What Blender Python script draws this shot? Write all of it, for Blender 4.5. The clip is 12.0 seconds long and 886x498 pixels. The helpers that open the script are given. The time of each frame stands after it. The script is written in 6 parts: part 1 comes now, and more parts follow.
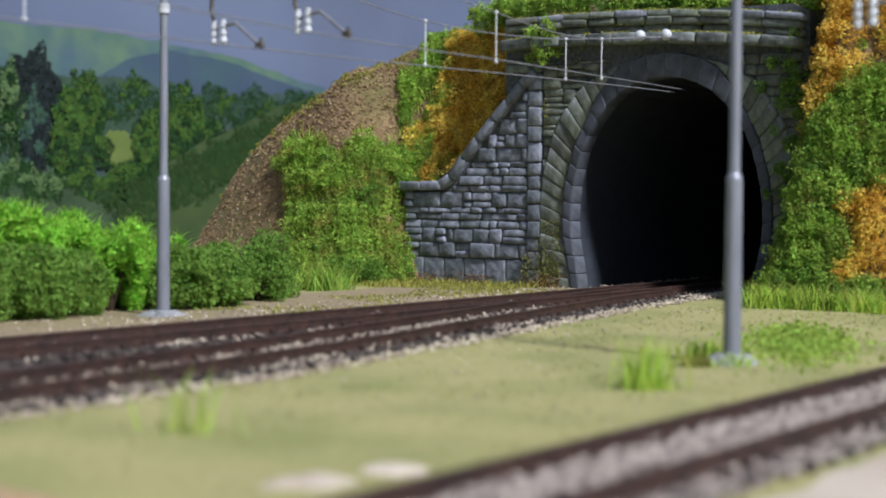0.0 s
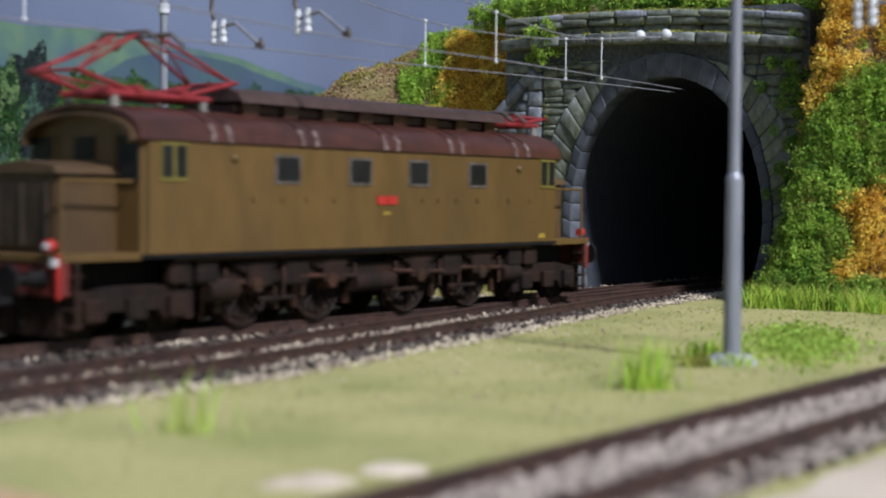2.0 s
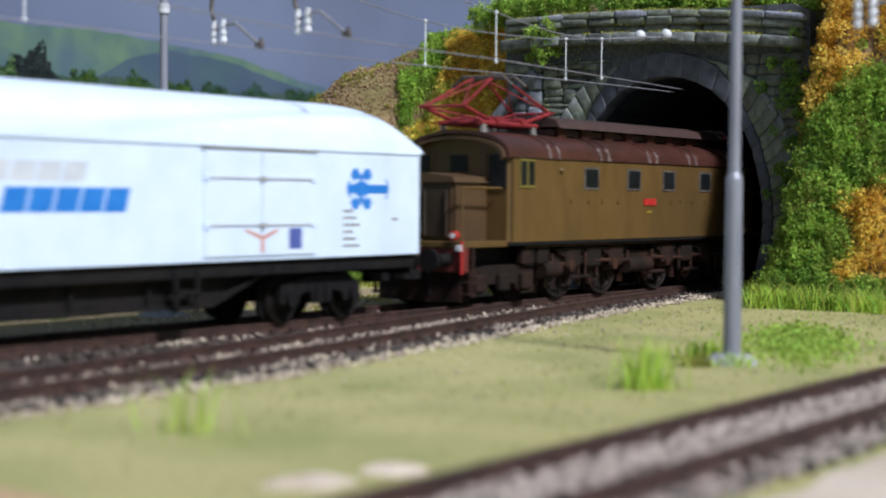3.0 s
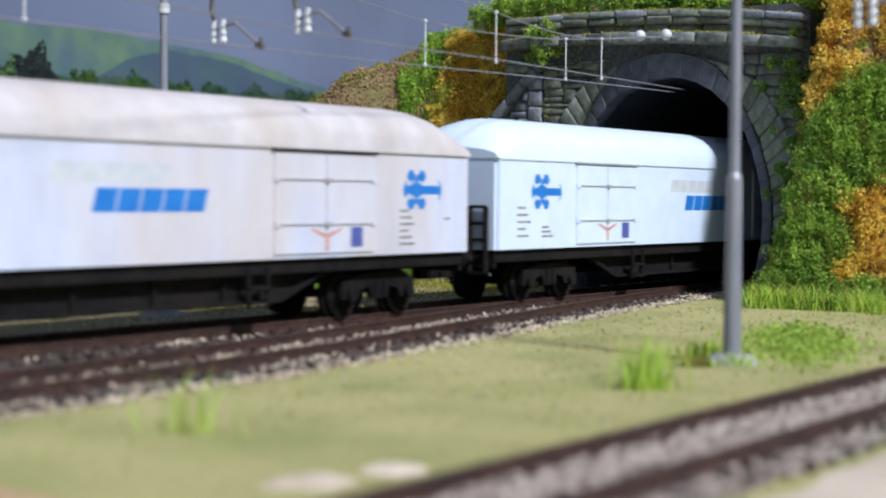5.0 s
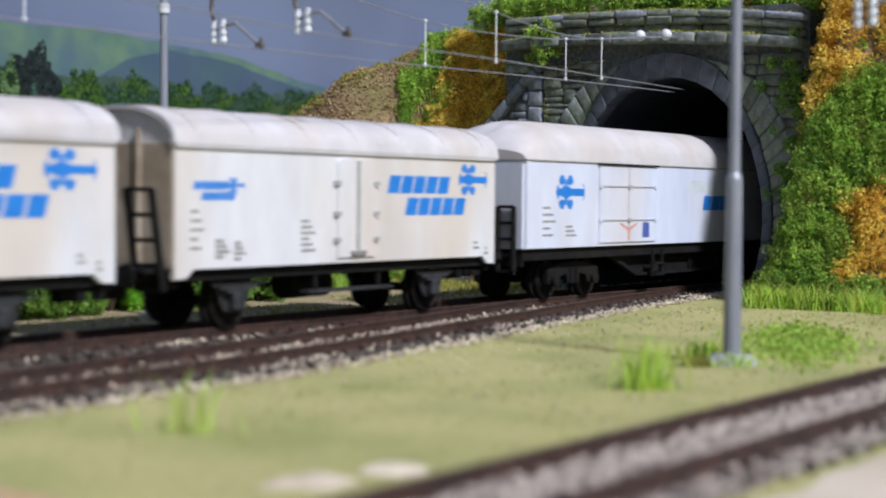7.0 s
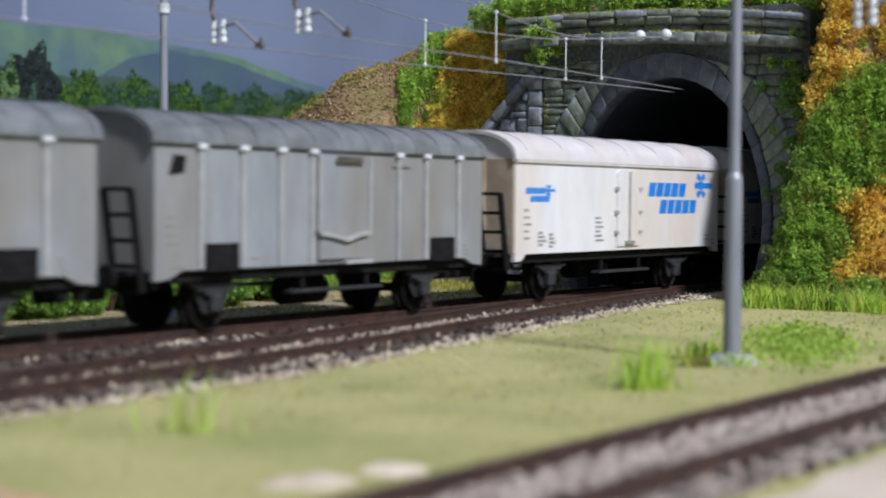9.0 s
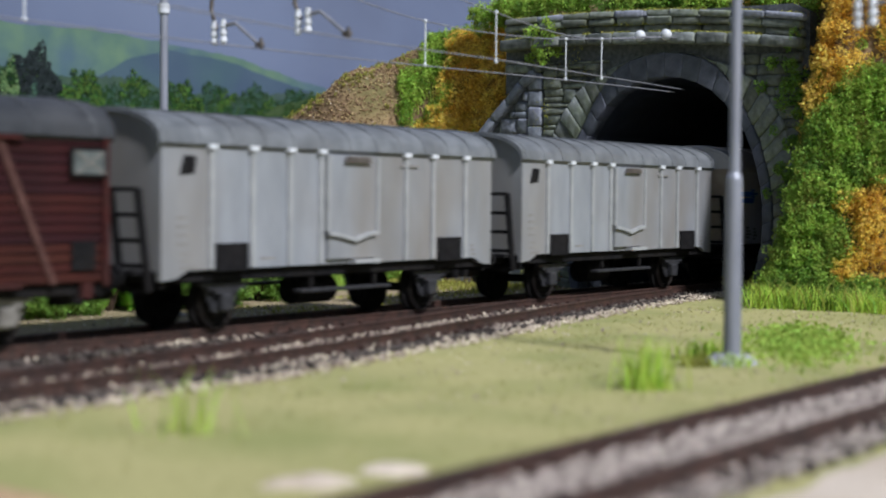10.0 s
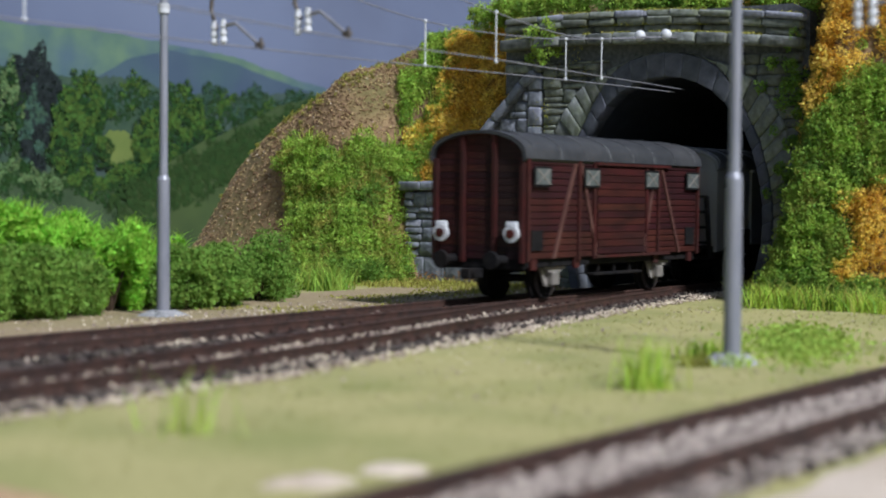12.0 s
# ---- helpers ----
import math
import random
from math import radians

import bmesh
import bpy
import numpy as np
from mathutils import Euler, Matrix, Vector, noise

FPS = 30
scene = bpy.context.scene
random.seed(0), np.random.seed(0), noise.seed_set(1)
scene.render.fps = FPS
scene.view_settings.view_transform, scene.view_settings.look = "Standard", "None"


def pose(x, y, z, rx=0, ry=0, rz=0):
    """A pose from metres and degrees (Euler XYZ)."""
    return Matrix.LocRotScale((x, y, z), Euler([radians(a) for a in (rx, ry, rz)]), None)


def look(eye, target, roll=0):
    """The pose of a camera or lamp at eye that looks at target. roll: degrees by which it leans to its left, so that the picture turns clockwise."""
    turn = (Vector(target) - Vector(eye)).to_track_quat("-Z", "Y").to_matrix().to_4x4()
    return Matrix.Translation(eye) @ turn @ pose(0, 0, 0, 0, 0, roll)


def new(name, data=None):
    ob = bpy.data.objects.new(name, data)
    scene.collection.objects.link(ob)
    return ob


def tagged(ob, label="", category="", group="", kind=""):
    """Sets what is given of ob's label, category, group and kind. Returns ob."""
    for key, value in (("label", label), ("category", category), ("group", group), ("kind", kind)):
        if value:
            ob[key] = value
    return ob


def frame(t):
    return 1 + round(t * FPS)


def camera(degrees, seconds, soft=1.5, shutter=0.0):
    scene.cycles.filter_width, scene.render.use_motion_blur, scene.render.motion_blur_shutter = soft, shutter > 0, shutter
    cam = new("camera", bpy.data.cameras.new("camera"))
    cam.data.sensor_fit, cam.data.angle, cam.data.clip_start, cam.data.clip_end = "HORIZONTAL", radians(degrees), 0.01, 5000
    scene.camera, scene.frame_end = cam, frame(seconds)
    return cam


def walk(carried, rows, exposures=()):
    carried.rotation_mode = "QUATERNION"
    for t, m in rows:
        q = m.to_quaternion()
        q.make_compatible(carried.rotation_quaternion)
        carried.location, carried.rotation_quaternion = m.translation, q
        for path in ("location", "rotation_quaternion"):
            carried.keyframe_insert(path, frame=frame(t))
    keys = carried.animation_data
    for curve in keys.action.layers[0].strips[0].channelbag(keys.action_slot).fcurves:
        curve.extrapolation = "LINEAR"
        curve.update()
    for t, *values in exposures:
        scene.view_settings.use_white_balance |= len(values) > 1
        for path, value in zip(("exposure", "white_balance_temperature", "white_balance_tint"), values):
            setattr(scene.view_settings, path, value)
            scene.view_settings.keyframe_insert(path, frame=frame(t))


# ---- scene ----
# Everything is built in millimetres of a 1:87 model and linked at MM.
MM = 0.001
cam = camera(30.47, 12.0, soft=1.9, shutter=0.35)
EYE = Vector((0.0, -0.24471, 0.02808))
AIM = Vector((math.sin(0.97519) * math.cos(0.0309), math.cos(0.97519) * math.cos(0.0309), -math.sin(0.0309)))
CAM_POSE = look(EYE, EYE + AIM, 0.454)
walk(cam, [(0.0, CAM_POSE), (12.0, CAM_POSE)], exposures=[(0.0, 0.0), (12.0, 0.0)])
cam.data.dof.use_dof = True
cam.data.dof.focus_distance = 0.56
cam.data.dof.aperture_fstop = 26.0

# ---- light ----
SUN_DIR = Vector((0.18, 0.67, -0.71)).normalized()
world = bpy.data.worlds.new("world")
scene.world = world
world.use_nodes = True
wn = world.node_tree.nodes
wn.clear()
w_out, w_bg, w_sky = wn.new("ShaderNodeOutputWorld"), wn.new("ShaderNodeBackground"), wn.new("ShaderNodeTexSky")
w_sky.sky_type, w_sky.sun_disc = "NISHITA", False
w_sky.sun_elevation = math.asin(-SUN_DIR.z)
w_sky.sun_rotation = math.atan2(-SUN_DIR.x, -SUN_DIR.y)
w_bg.inputs["Strength"].default_value = 0.064
world.node_tree.links.new(w_sky.outputs[0], w_bg.inputs[0])
world.node_tree.links.new(w_bg.outputs[0], w_out.inputs[0])
sun = new("sun", bpy.data.lights.new("sun", "SUN"))
sun.data.energy, sun.data.angle, sun.data.color = 4.75, radians(6.0), (0.955, 0.982, 1.03)
sun.matrix_world = look(Vector((0, 0, 1)) - SUN_DIR, Vector((0, 0, 1)))

# ---- materials ----


def material(name, dark, light, scale=600.0, rough=0.7, bump=0.2, metal=0.0, stain=None, stain_scale=60.0, stain_amount=0.5,
             vary=0.0, island=False, stretch=(1, 1, 1), coat=0.0, spec=0.5, thin=0.0):
    """Two-scale noise material; scales are per metre."""
    m = bpy.data.materials.new(name)
    m.use_nodes = True
    nt = m.node_tree
    n, link = nt.nodes, nt.links.new
    b = n["Principled BSDF"]
    b.inputs["Roughness"].default_value, b.inputs["Metallic"].default_value = rough, metal
    b.inputs["Coat Weight"].default_value = coat
    b.inputs["Specular IOR Level"].default_value = 0.12 if island else spec
    co, mp = n.new("ShaderNodeTexCoord"), n.new("ShaderNodeMapping")
    mp.inputs["Scale"].default_value = stretch
    link(co.outputs["Object"], mp.inputs[0])
    fine = n.new("ShaderNodeTexNoise")
    fine.inputs["Scale"].default_value, fine.inputs["Detail"].default_value = scale, 4
    link(mp.outputs[0], fine.inputs["Vector"])
    ramp = n.new("ShaderNodeMapRange")
    ramp.inputs["From Min"].default_value, ramp.inputs["From Max"].default_value = 0.3, 0.7
    link(fine.outputs[0], ramp.inputs[0])
    mix = n.new("ShaderNodeMix")
    mix.data_type = "RGBA"
    mix.inputs[6].default_value, mix.inputs[7].default_value = (*dark, 1), (*light, 1)
    link(ramp.outputs[0], mix.inputs[0])
    col = mix.outputs[2]
    if stain:
        big = n.new("ShaderNodeTexNoise")
        big.inputs["Scale"].default_value, big.inputs["Detail"].default_value = stain_scale, 5
        link(mp.outputs[0], big.inputs["Vector"])
        r2 = n.new("ShaderNodeMapRange")
        r2.inputs["From Min"].default_value, r2.inputs["From Max"].default_value = 0.45, 0.68
        r2.inputs["To Max"].default_value = stain_amount
        link(big.outputs[0], r2.inputs[0])
        m2 = n.new("ShaderNodeMix")
        m2.data_type = "RGBA"
        m2.inputs[7].default_value = (*stain, 1)
        link(r2.outputs[0], m2.inputs[0])
        link(col, m2.inputs[6])
        col = m2.outputs[2]
    if vary:
        if island:
            g = n.new("ShaderNodeNewGeometry")
            rnd = g.outputs["Random Per Island"]
        else:
            g = n.new("ShaderNodeObjectInfo")
            rnd = g.outputs["Random"]
        hs = n.new("ShaderNodeHueSaturation")
        r3 = n.new("ShaderNodeMapRange")
        r3.inputs["To Min"].default_value, r3.inputs["To Max"].default_value = 1 - vary, 1 + vary
        link(rnd, r3.inputs[0])
        link(r3.outputs[0], hs.inputs["Value"])
        r4 = n.new("ShaderNodeMapRange")
        r4.inputs["To Min"].default_value, r4.inputs["To Max"].default_value = 0.5 - vary * 0.06, 0.5 + vary * 0.06
        link(rnd, r4.inputs[0])
        link(r4.outputs[0], hs.inputs["Hue"])
        link(col, hs.inputs["Color"])
        col = hs.outputs[0]
    link(col, b.inputs["Base Color"])
    if thin:
        tr, sh = n.new("ShaderNodeBsdfTranslucent"), n.new("ShaderNodeMixShader")
        sh.inputs[0].default_value = thin
        link(col, tr.inputs[0])
        link(b.outputs[0], sh.inputs[1])
        link(tr.outputs[0], sh.inputs[2])
        link(sh.outputs[0], n["Material Output"].inputs[0])
    if bump:
        bp = n.new("ShaderNodeBump")
        bp.inputs["Strength"].default_value, bp.inputs["Distance"].default_value = bump, 0.0005
        link(fine.outputs[0], bp.inputs["Height"])
        link(bp.outputs[0], b.inputs["Normal"])
    return m


M_FIELD = material("meadow_powder", (0.315, 0.292, 0.115), (0.405, 0.37, 0.165), 600, 0.95, 0.4, stain=(0.20, 0.225, 0.065), stain_scale=34, stain_amount=0.65)
M_PALEBED = material("pale_ballast_bed", (0.27, 0.22, 0.195), (0.50, 0.43, 0.38), 1200, 0.95, 0.8, stain=(0.17, 0.125, 0.105), stain_scale=110, stain_amount=0.6)
M_SAND = material("pale_sand", (0.52, 0.43, 0.35), (0.72, 0.62, 0.52), 900, 0.95, 0.6, stain=(0.36, 0.27, 0.18), stain_scale=40)
M_EARTH = material("bare_earth", (0.23, 0.17, 0.095), (0.36, 0.285, 0.18), 900, 0.95, 0.6, stain=(0.27, 0.24, 0.10), stain_scale=30, stain_amount=0.4)
M_BALLAST = material("ballast_bed", (0.04, 0.032, 0.03), (0.16, 0.125, 0.108), 1300, 0.95, 0.8, stain=(0.03, 0.024, 0.024), stain_scale=110, stain_amount=0.7)
M_STONE_CREAM = material("cream_ballast", (0.34, 0.275, 0.22), (0.56, 0.475, 0.395), 900, 0.9, 0.3, vary=0.45, island=True)
M_STONE_PALE = material("pale_pink_ballast", (0.37, 0.31, 0.28), (0.60, 0.52, 0.47), 900, 0.9, 0.3, vary=0.3, island=True)
M_STONE_DARK = material("rusty_ballast", (0.04, 0.034, 0.032), (0.20, 0.165, 0.145), 500, 0.9, 0.3, vary=0.5, island=True)
M_SLEEPER = material("weathered_sleeper", (0.016, 0.012, 0.011), (0.052, 0.037, 0.033), 900, 0.85, 0.4, vary=0.3, stretch=(3, 0.4, 1))
M_RAIL = material("rusty_rail", (0.026, 0.016, 0.0135), (0.078, 0.037, 0.028), 500, 0.6, 0.2, stain=(0.024, 0.016, 0.015), stain_scale=60)
M_STONE = material("grey_portal_stone", (0.13, 0.142, 0.175), (0.28, 0.30, 0.365), 380, 0.85, 1.0, stain=(0.075, 0.082, 0.065), stain_scale=60, stain_amount=0.6, vary=0.28)
M_STONE_MOSS = material("mossy_portal_stone", (0.09, 0.102, 0.105), (0.25, 0.268, 0.262), 380, 0.9, 1.0, stain=(0.11, 0.125, 0.03), stain_scale=85, stain_amount=0.75, vary=0.35)
M_RING = material("smooth_ring_stone", (0.055, 0.061, 0.08), (0.12, 0.132, 0.168), 300, 0.8, 0.7, stain=(0.04, 0.045, 0.05), stain_scale=60, vary=0.2)
M_MORTAR = material("dark_mortar", (0.06, 0.065, 0.073), (0.13, 0.14, 0.15), 700, 0.95, 0.5)
# Lining colour is set very dark to carry the shade inside the bore.
M_LINING = material("darkened_tunnel_lining", (0.022, 0.027, 0.042), (0.033, 0.04, 0.058), 200, 0.9, 0.2)
M_RUBBLE = material("hillside_rubble", (0.12, 0.07, 0.035), (0.30, 0.20, 0.11), 420, 0.95, 1.0, stain=(0.10, 0.11, 0.03), stain_scale=35, stain_amount=0.6)
M_CRUMB = material("rubble_crumb", (0.16, 0.10, 0.05), (0.36, 0.25, 0.15), 300, 0.95, 0.3, vary=0.5, island=True)
M_LEAF = material("green_foliage", (0.22, 0.375, 0.055), (0.50, 0.68, 0.135), 150, 0.8, 0.0, vary=0.38, island=True, thin=0.45, stain=(0.20, 0.26, 0.05), stain_scale=110, stain_amount=0.7)
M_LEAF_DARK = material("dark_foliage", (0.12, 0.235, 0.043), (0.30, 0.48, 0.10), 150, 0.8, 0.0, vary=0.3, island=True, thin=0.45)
M_LEAF_BRIGHT = material("bright_foliage", (0.20, 0.43, 0.045), (0.44, 0.78, 0.11), 150, 0.75, 0.0, vary=0.3, island=True, thin=0.45)
M_LEAF_OLIVE = material("olive_foliage", (0.256, 0.27, 0.0568), (0.497, 0.469, 0.128), 150, 0.85, 0.0, vary=0.3, island=True, thin=0.45)
M_LEAF_AUTUMN = material("autumn_foliage", (0.80, 0.52, 0.10), (0.92, 0.78, 0.22), 150, 0.8, 0.0, vary=0.34, island=True, thin=0.5, stain=(0.66, 0.37, 0.05), stain_scale=120, stain_amount=0.7)
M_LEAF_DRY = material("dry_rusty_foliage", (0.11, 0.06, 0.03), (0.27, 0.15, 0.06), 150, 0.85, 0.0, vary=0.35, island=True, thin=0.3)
M_GRASS = material("grass_fibre", (0.341, 0.511, 0.071), (0.596, 0.767, 0.142), 150, 0.8, 0.0, vary=0.3, island=True, thin=0.45)
M_TWIG = material("brown_twig", (0.05, 0.03, 0.02), (0.10, 0.065, 0.04), 800, 0.9, 0.3)
M_MAST = material("grey_mast_paint", (0.20, 0.212, 0.262), (0.29, 0.302, 0.36), 300, 0.42, 0.05, metal=0.2, stain=(0.20, 0.19, 0.20), stain_scale=90, stretch=(1, 1, 0.2))
M_CONCRETE = material("grey_concrete", (0.22, 0.225, 0.24), (0.36, 0.365, 0.38), 700, 0.9, 0.5)
M_WIRE = material("dull_wire", (0.22, 0.22, 0.25), (0.32, 0.32, 0.36), 400, 0.5, 0.0, metal=0.4)
M_WHITE = material("white_insulator", (0.50, 0.52, 0.56), (0.64, 0.66, 0.71), 300, 0.5, 0.0)
M_BRONZE = material("brown_bracket", (0.06, 0.05, 0.045), (0.16, 0.14, 0.13), 500, 0.6, 0.1, metal=0.3)

# ---- mesh tools ----


def scaled(ob_mesh):
    ob_mesh.transform(Matrix.Scale(MM, 4))
    return ob_mesh


def mesh_of(bm, name, mat, smooth=False):
    me = bpy.data.meshes.new(name)
    bmesh.ops.recalc_face_normals(bm, faces=bm.faces)
    bm.to_mesh(me)
    bm.free()
    scaled(me)
    me.materials.append(mat)
    if smooth:
        me.shade_smooth()
        me.set_sharp_from_angle(angle=radians(38))
    return me


def part(name, bm, mat, parent=None, label="", at=(0, 0, 0), smooth=False):
    ob = new(name, mesh_of(bm, name, mat, smooth))
    ob.location = Vector(at) * MM
    if parent:
        ob.parent = parent
    if label:
        ob["label"] = label
    return ob


def raw(name, verts, faces, mat, parent=None, at=(0, 0, 0)):
    me = bpy.data.meshes.new(name)
    me.from_pydata([tuple(c * MM for c in v) for v in verts], [], faces)
    me.materials.append(mat)
    ob = new(name, me)
    ob.location = Vector(at) * MM
    if parent:
        ob.parent = parent
    return ob


def thing(name, label, category, at=(0, 0, 0), group="", kind=""):
    ob = new(name)
    ob.empty_display_size = 0.01
    ob.location = Vector(at) * MM
    return tagged(ob, label, category, group, kind)


def box(bm, x0, x1, y0, y1, z0, z1, bev=0.0):
    r = bmesh.ops.create_cube(bm, size=1.0, matrix=Matrix.LocRotScale(((x0 + x1) / 2, (y0 + y1) / 2, (z0 + z1) / 2), None, (x1 - x0, y1 - y0, z1 - z0)))
    if bev:
        es = {e for v in r["verts"] for e in v.link_edges}
        bmesh.ops.bevel(bm, geom=list(es), offset=bev, segments=2, affect="EDGES", profile=0.5)
    return bm


def rod(bm, a, b, r, seg=8, r2=None):
    a, b = Vector(a), Vector(b)
    d = b - a
    m = Matrix.Translation((a + b) / 2) @ d.to_track_quat("Z", "Y").to_matrix().to_4x4()
    bmesh.ops.create_cone(bm, cap_ends=True, segments=seg, radius1=r, radius2=r if r2 is None else r2, depth=d.length, matrix=m)
    return bm


def ball(bm, c, r, squash=1.0):
    bmesh.ops.create_uvsphere(bm, u_segments=14, v_segments=9, radius=r, matrix=Matrix.LocRotScale(c, None, (1, 1, squash)))
    return bm


def prism(bm, outline, x0, x1):
    """Outline of (y, z) drawn from x0 to x1."""
    a = [bm.verts.new((x0, y, z)) for y, z in outline]
    b = [bm.verts.new((x1, y, z)) for y, z in outline]
    k = len(outline)
    for i in range(k):
        bm.faces.new((a[i], a[(i + 1) % k], b[(i + 1) % k], b[i]))
    bm.faces.new(a[::-1])
    bm.faces.new(b)
    return bm


def plate(bm, outline, y0, y1):
    """Outline of (x, z) drawn from y0 to y1."""
    a = [bm.verts.new((x, y0, z)) for x, z in outline]
    b = [bm.verts.new((x, y1, z)) for x, z in outline]
    k = len(outline)
    for i in range(k):
        bm.faces.new((a[i], a[(i + 1) % k], b[(i + 1) % k], b[i]))
    bm.faces.new(a[::-1])
    bm.faces.new(b)
    return bm


def B():
    return bmesh.new()


def lerp_table(table, x):
    for (x0, y0), (x1, y1) in zip(table, table[1:]):
        if x <= x1:
            k = max(0.0, (x - x0) / (x1 - x0))
            return y0 + (y1 - y0) * k
    return table[-1][1]


def smooth01(x):
    x = min(1.0, max(0.0, x))
    return x * x * (3 - 2 * x)


def nz(x, y, z=0.0, s=1.0):
    return noise.noise(Vector((x * s, y * s, z * s)))


rng = np.random.default_rng(7)


def flakes(name, pts, size, mat, parent=None, spread=0.35, at=(0, 0, 0)):
    """Many small bent leaves at the given points, one mesh."""
    pts = np.asarray(pts, float)
    n = len(pts)
    a = rng.normal(size=(n, 3))
    a /= np.linalg.norm(a, axis=1)[:, None]
    b = np.cross(a, rng.normal(size=(n, 3)))
    b /= np.linalg.norm(b, axis=1)[:, None]
    c = np.cross(a, b)
    s = size * (1 + spread * rng.normal(size=(n, 1))).clip(0.4, 2.0)
    v = np.stack([pts - a * s * 0.6, pts + b * s * 0.5 + c * s * 0.1, pts + a * s * 0.5 - b * s * 0.3], 1).reshape(-1, 3)
    tri = np.arange(3 * n).reshape(n, 3)
    return raw(name, v.tolist(), tri.tolist(), mat, parent, at)


def clump_points(centres, radii, per_mm2=2.6):
    out = []
    for c, r in zip(centres, radii):
        n = int(per_mm2 * 4 * math.pi * r * r)
        d = rng.normal(size=(n, 3))
        d /= np.linalg.norm(d, axis=1)[:, None]
        lump = 1 + 0.32 * np.sin(d[:, :1] * 6 + c[0]) * np.sin(d[:, 1:2] * 6 + c[1]) + 0.15 * np.sin(d[:, 2:] * 9 + c[2])
        out.append(np.asarray(c) + d * r * lump * rng.uniform(0.3, 1.0, (n, 1)) ** 0.35)
    return np.concatenate(out)


def pebbles(name, pts, size, mat, parent=None):
    pts = np.asarray(pts, float)
    n = len(pts)
    base = np.array([(1, 0, 0), (-1, 0, 0), (0, 1, 0), (0, -1, 0), (0, 0, 0.8), (0, 0, -0.8)])
    v = base[None] * size * rng.uniform(0.5, 1.3, (n, 6, 1)) + rng.normal(scale=size * 0.15, size=(n, 6, 3))
    t = rng.uniform(0, 6.28, n)
    c, s = np.cos(t)[:, None], np.sin(t)[:, None]
    v = np.stack([v[..., 0] * c - v[..., 1] * s, v[..., 0] * s + v[..., 1] * c, v[..., 2]], -1) + pts[:, None]
    fc = np.array([(0, 2, 4), (2, 1, 4), (1, 3, 4), (3, 0, 4), (2, 0, 5), (1, 2, 5), (3, 1, 5), (0, 3, 5)])
    f = (fc[None] + 6 * np.arange(n)[:, None, None]).reshape(-1, 3)
    return raw(name, v.reshape(-1, 3).tolist(), f.tolist(), mat, parent)


def blades(name, pts, height, mat, lean=0.35, parent=None, width=0.22):
    v, f = [], []
    for x, y, z in pts:
        a, h = rng.uniform(0, 6.28), height * rng.uniform(0.5, 1.2)
        dx, dy = rng.normal(scale=lean * h, size=2)
        wx, wy = math.cos(a) * width, math.sin(a) * width
        k = len(v)
        v += [(x - wx, y - wy, z), (x + wx, y + wy, z), (x + dx * 0.4 + wx * 0.7, y + dy * 0.4 + wy * 0.7, z + h * 0.6),
              (x + dx * 0.4 - wx * 0.7, y + dy * 0.4 - wy * 0.7, z + h * 0.6), (x + dx, y + dy, z + h * 0.95)]
        f += [(k, k + 1, k + 2, k + 3), (k + 3, k + 2, k + 4)]
    return raw(name, v, f, mat, parent)


# ---- ground ----
GROUND_Z = -3.2


def branch_y(x):
    """Centre line of the track that joins the straight one before the tunnel."""
    return lerp_smooth([(-1400, -52), (100, -52), (150, -50.5), (200, -47), (250, -41), (300, -32.5), (350, -23.5), (400, -14.5), (450, -7.5), (500, -3), (560, 0), (2000, 0)], x)


def lerp_smooth(table, x):
    acc = 0.0
    for k in range(-2, 3):
        acc += lerp_table(table, x + k * 9)
    return acc / 5


def straight_y(x):
    return 0.0


def front_y(x):
    return -160.0


def ground_z(x, y):
    return GROUND_Z + 0.5 * nz(x, y, 0, 0.03) + 0.25 * nz(x, y, 3, 0.12)


def sheet(name, xs, ys, zf, mat, keep=None):
    v = [(x, y, zf(x, y)) for y in ys for x in xs]
    nx = len(xs)
    f = []
    for j in range(len(ys) - 1):
        for i in range(nx - 1):
            if keep and not keep((xs[i] + xs[i + 1]) / 2, (ys[j] + ys[j + 1]) / 2):
                continue
            f.append((j * nx + i, j * nx + i + 1, (j + 1) * nx + i + 1, (j + 1) * nx + i))
    ob = raw(name, v, f, mat)
    ob.data.shade_smooth()
    return ob


def steps(a, b, fine_a, fine_b, fine, coarse):
    out, x = [], a
    while x < b:
        out.append(x)
        x += fine if fine_a <= x < fine_b else coarse
    return out + [b]


gx = steps(-3000, 4000, 90, 560, 4, 60)
gy = steps(-3000, 4000, -200, 140, 4, 40)
tagged(sheet("ground", gx, gy, ground_z, M_FIELD), "olive-yellow powdered meadow ground with mottled green patches", "ground", kind="structure")


def strip(name, y0f, y1f, xa, xb, z, mat, label, crown=0.4):
    xs = steps(xa, xb, 90, 560, 4, 40)
    v, f, k = [], [], 7
    for x in xs:
        for j in range(k):
            u = j / (k - 1)
            e = 1.0 if 0 < j < k - 1 else 0.0
            y = y0f(x) + (y1f(x) - y0f(x)) * u + 1.6 * nz(x, j * 9, 5, 0.11) * (1 - e) + 0.4 * nz(x, j * 9, 5, 0.3)
            v.append((x, y, (z if e else GROUND_Z - 1.2) + crown * nz(x, y, 8, 0.25) * e))
    for i in range(len(xs) - 1):
        for j in range(k - 1):
            f.append((i * k + j, (i + 1) * k + j, (i + 1) * k + j + 1, i * k + j + 1))
    ob = raw(name, v, f, mat)
    ob.data.shade_smooth()
    return tagged(ob, label, "ground", kind="structure")


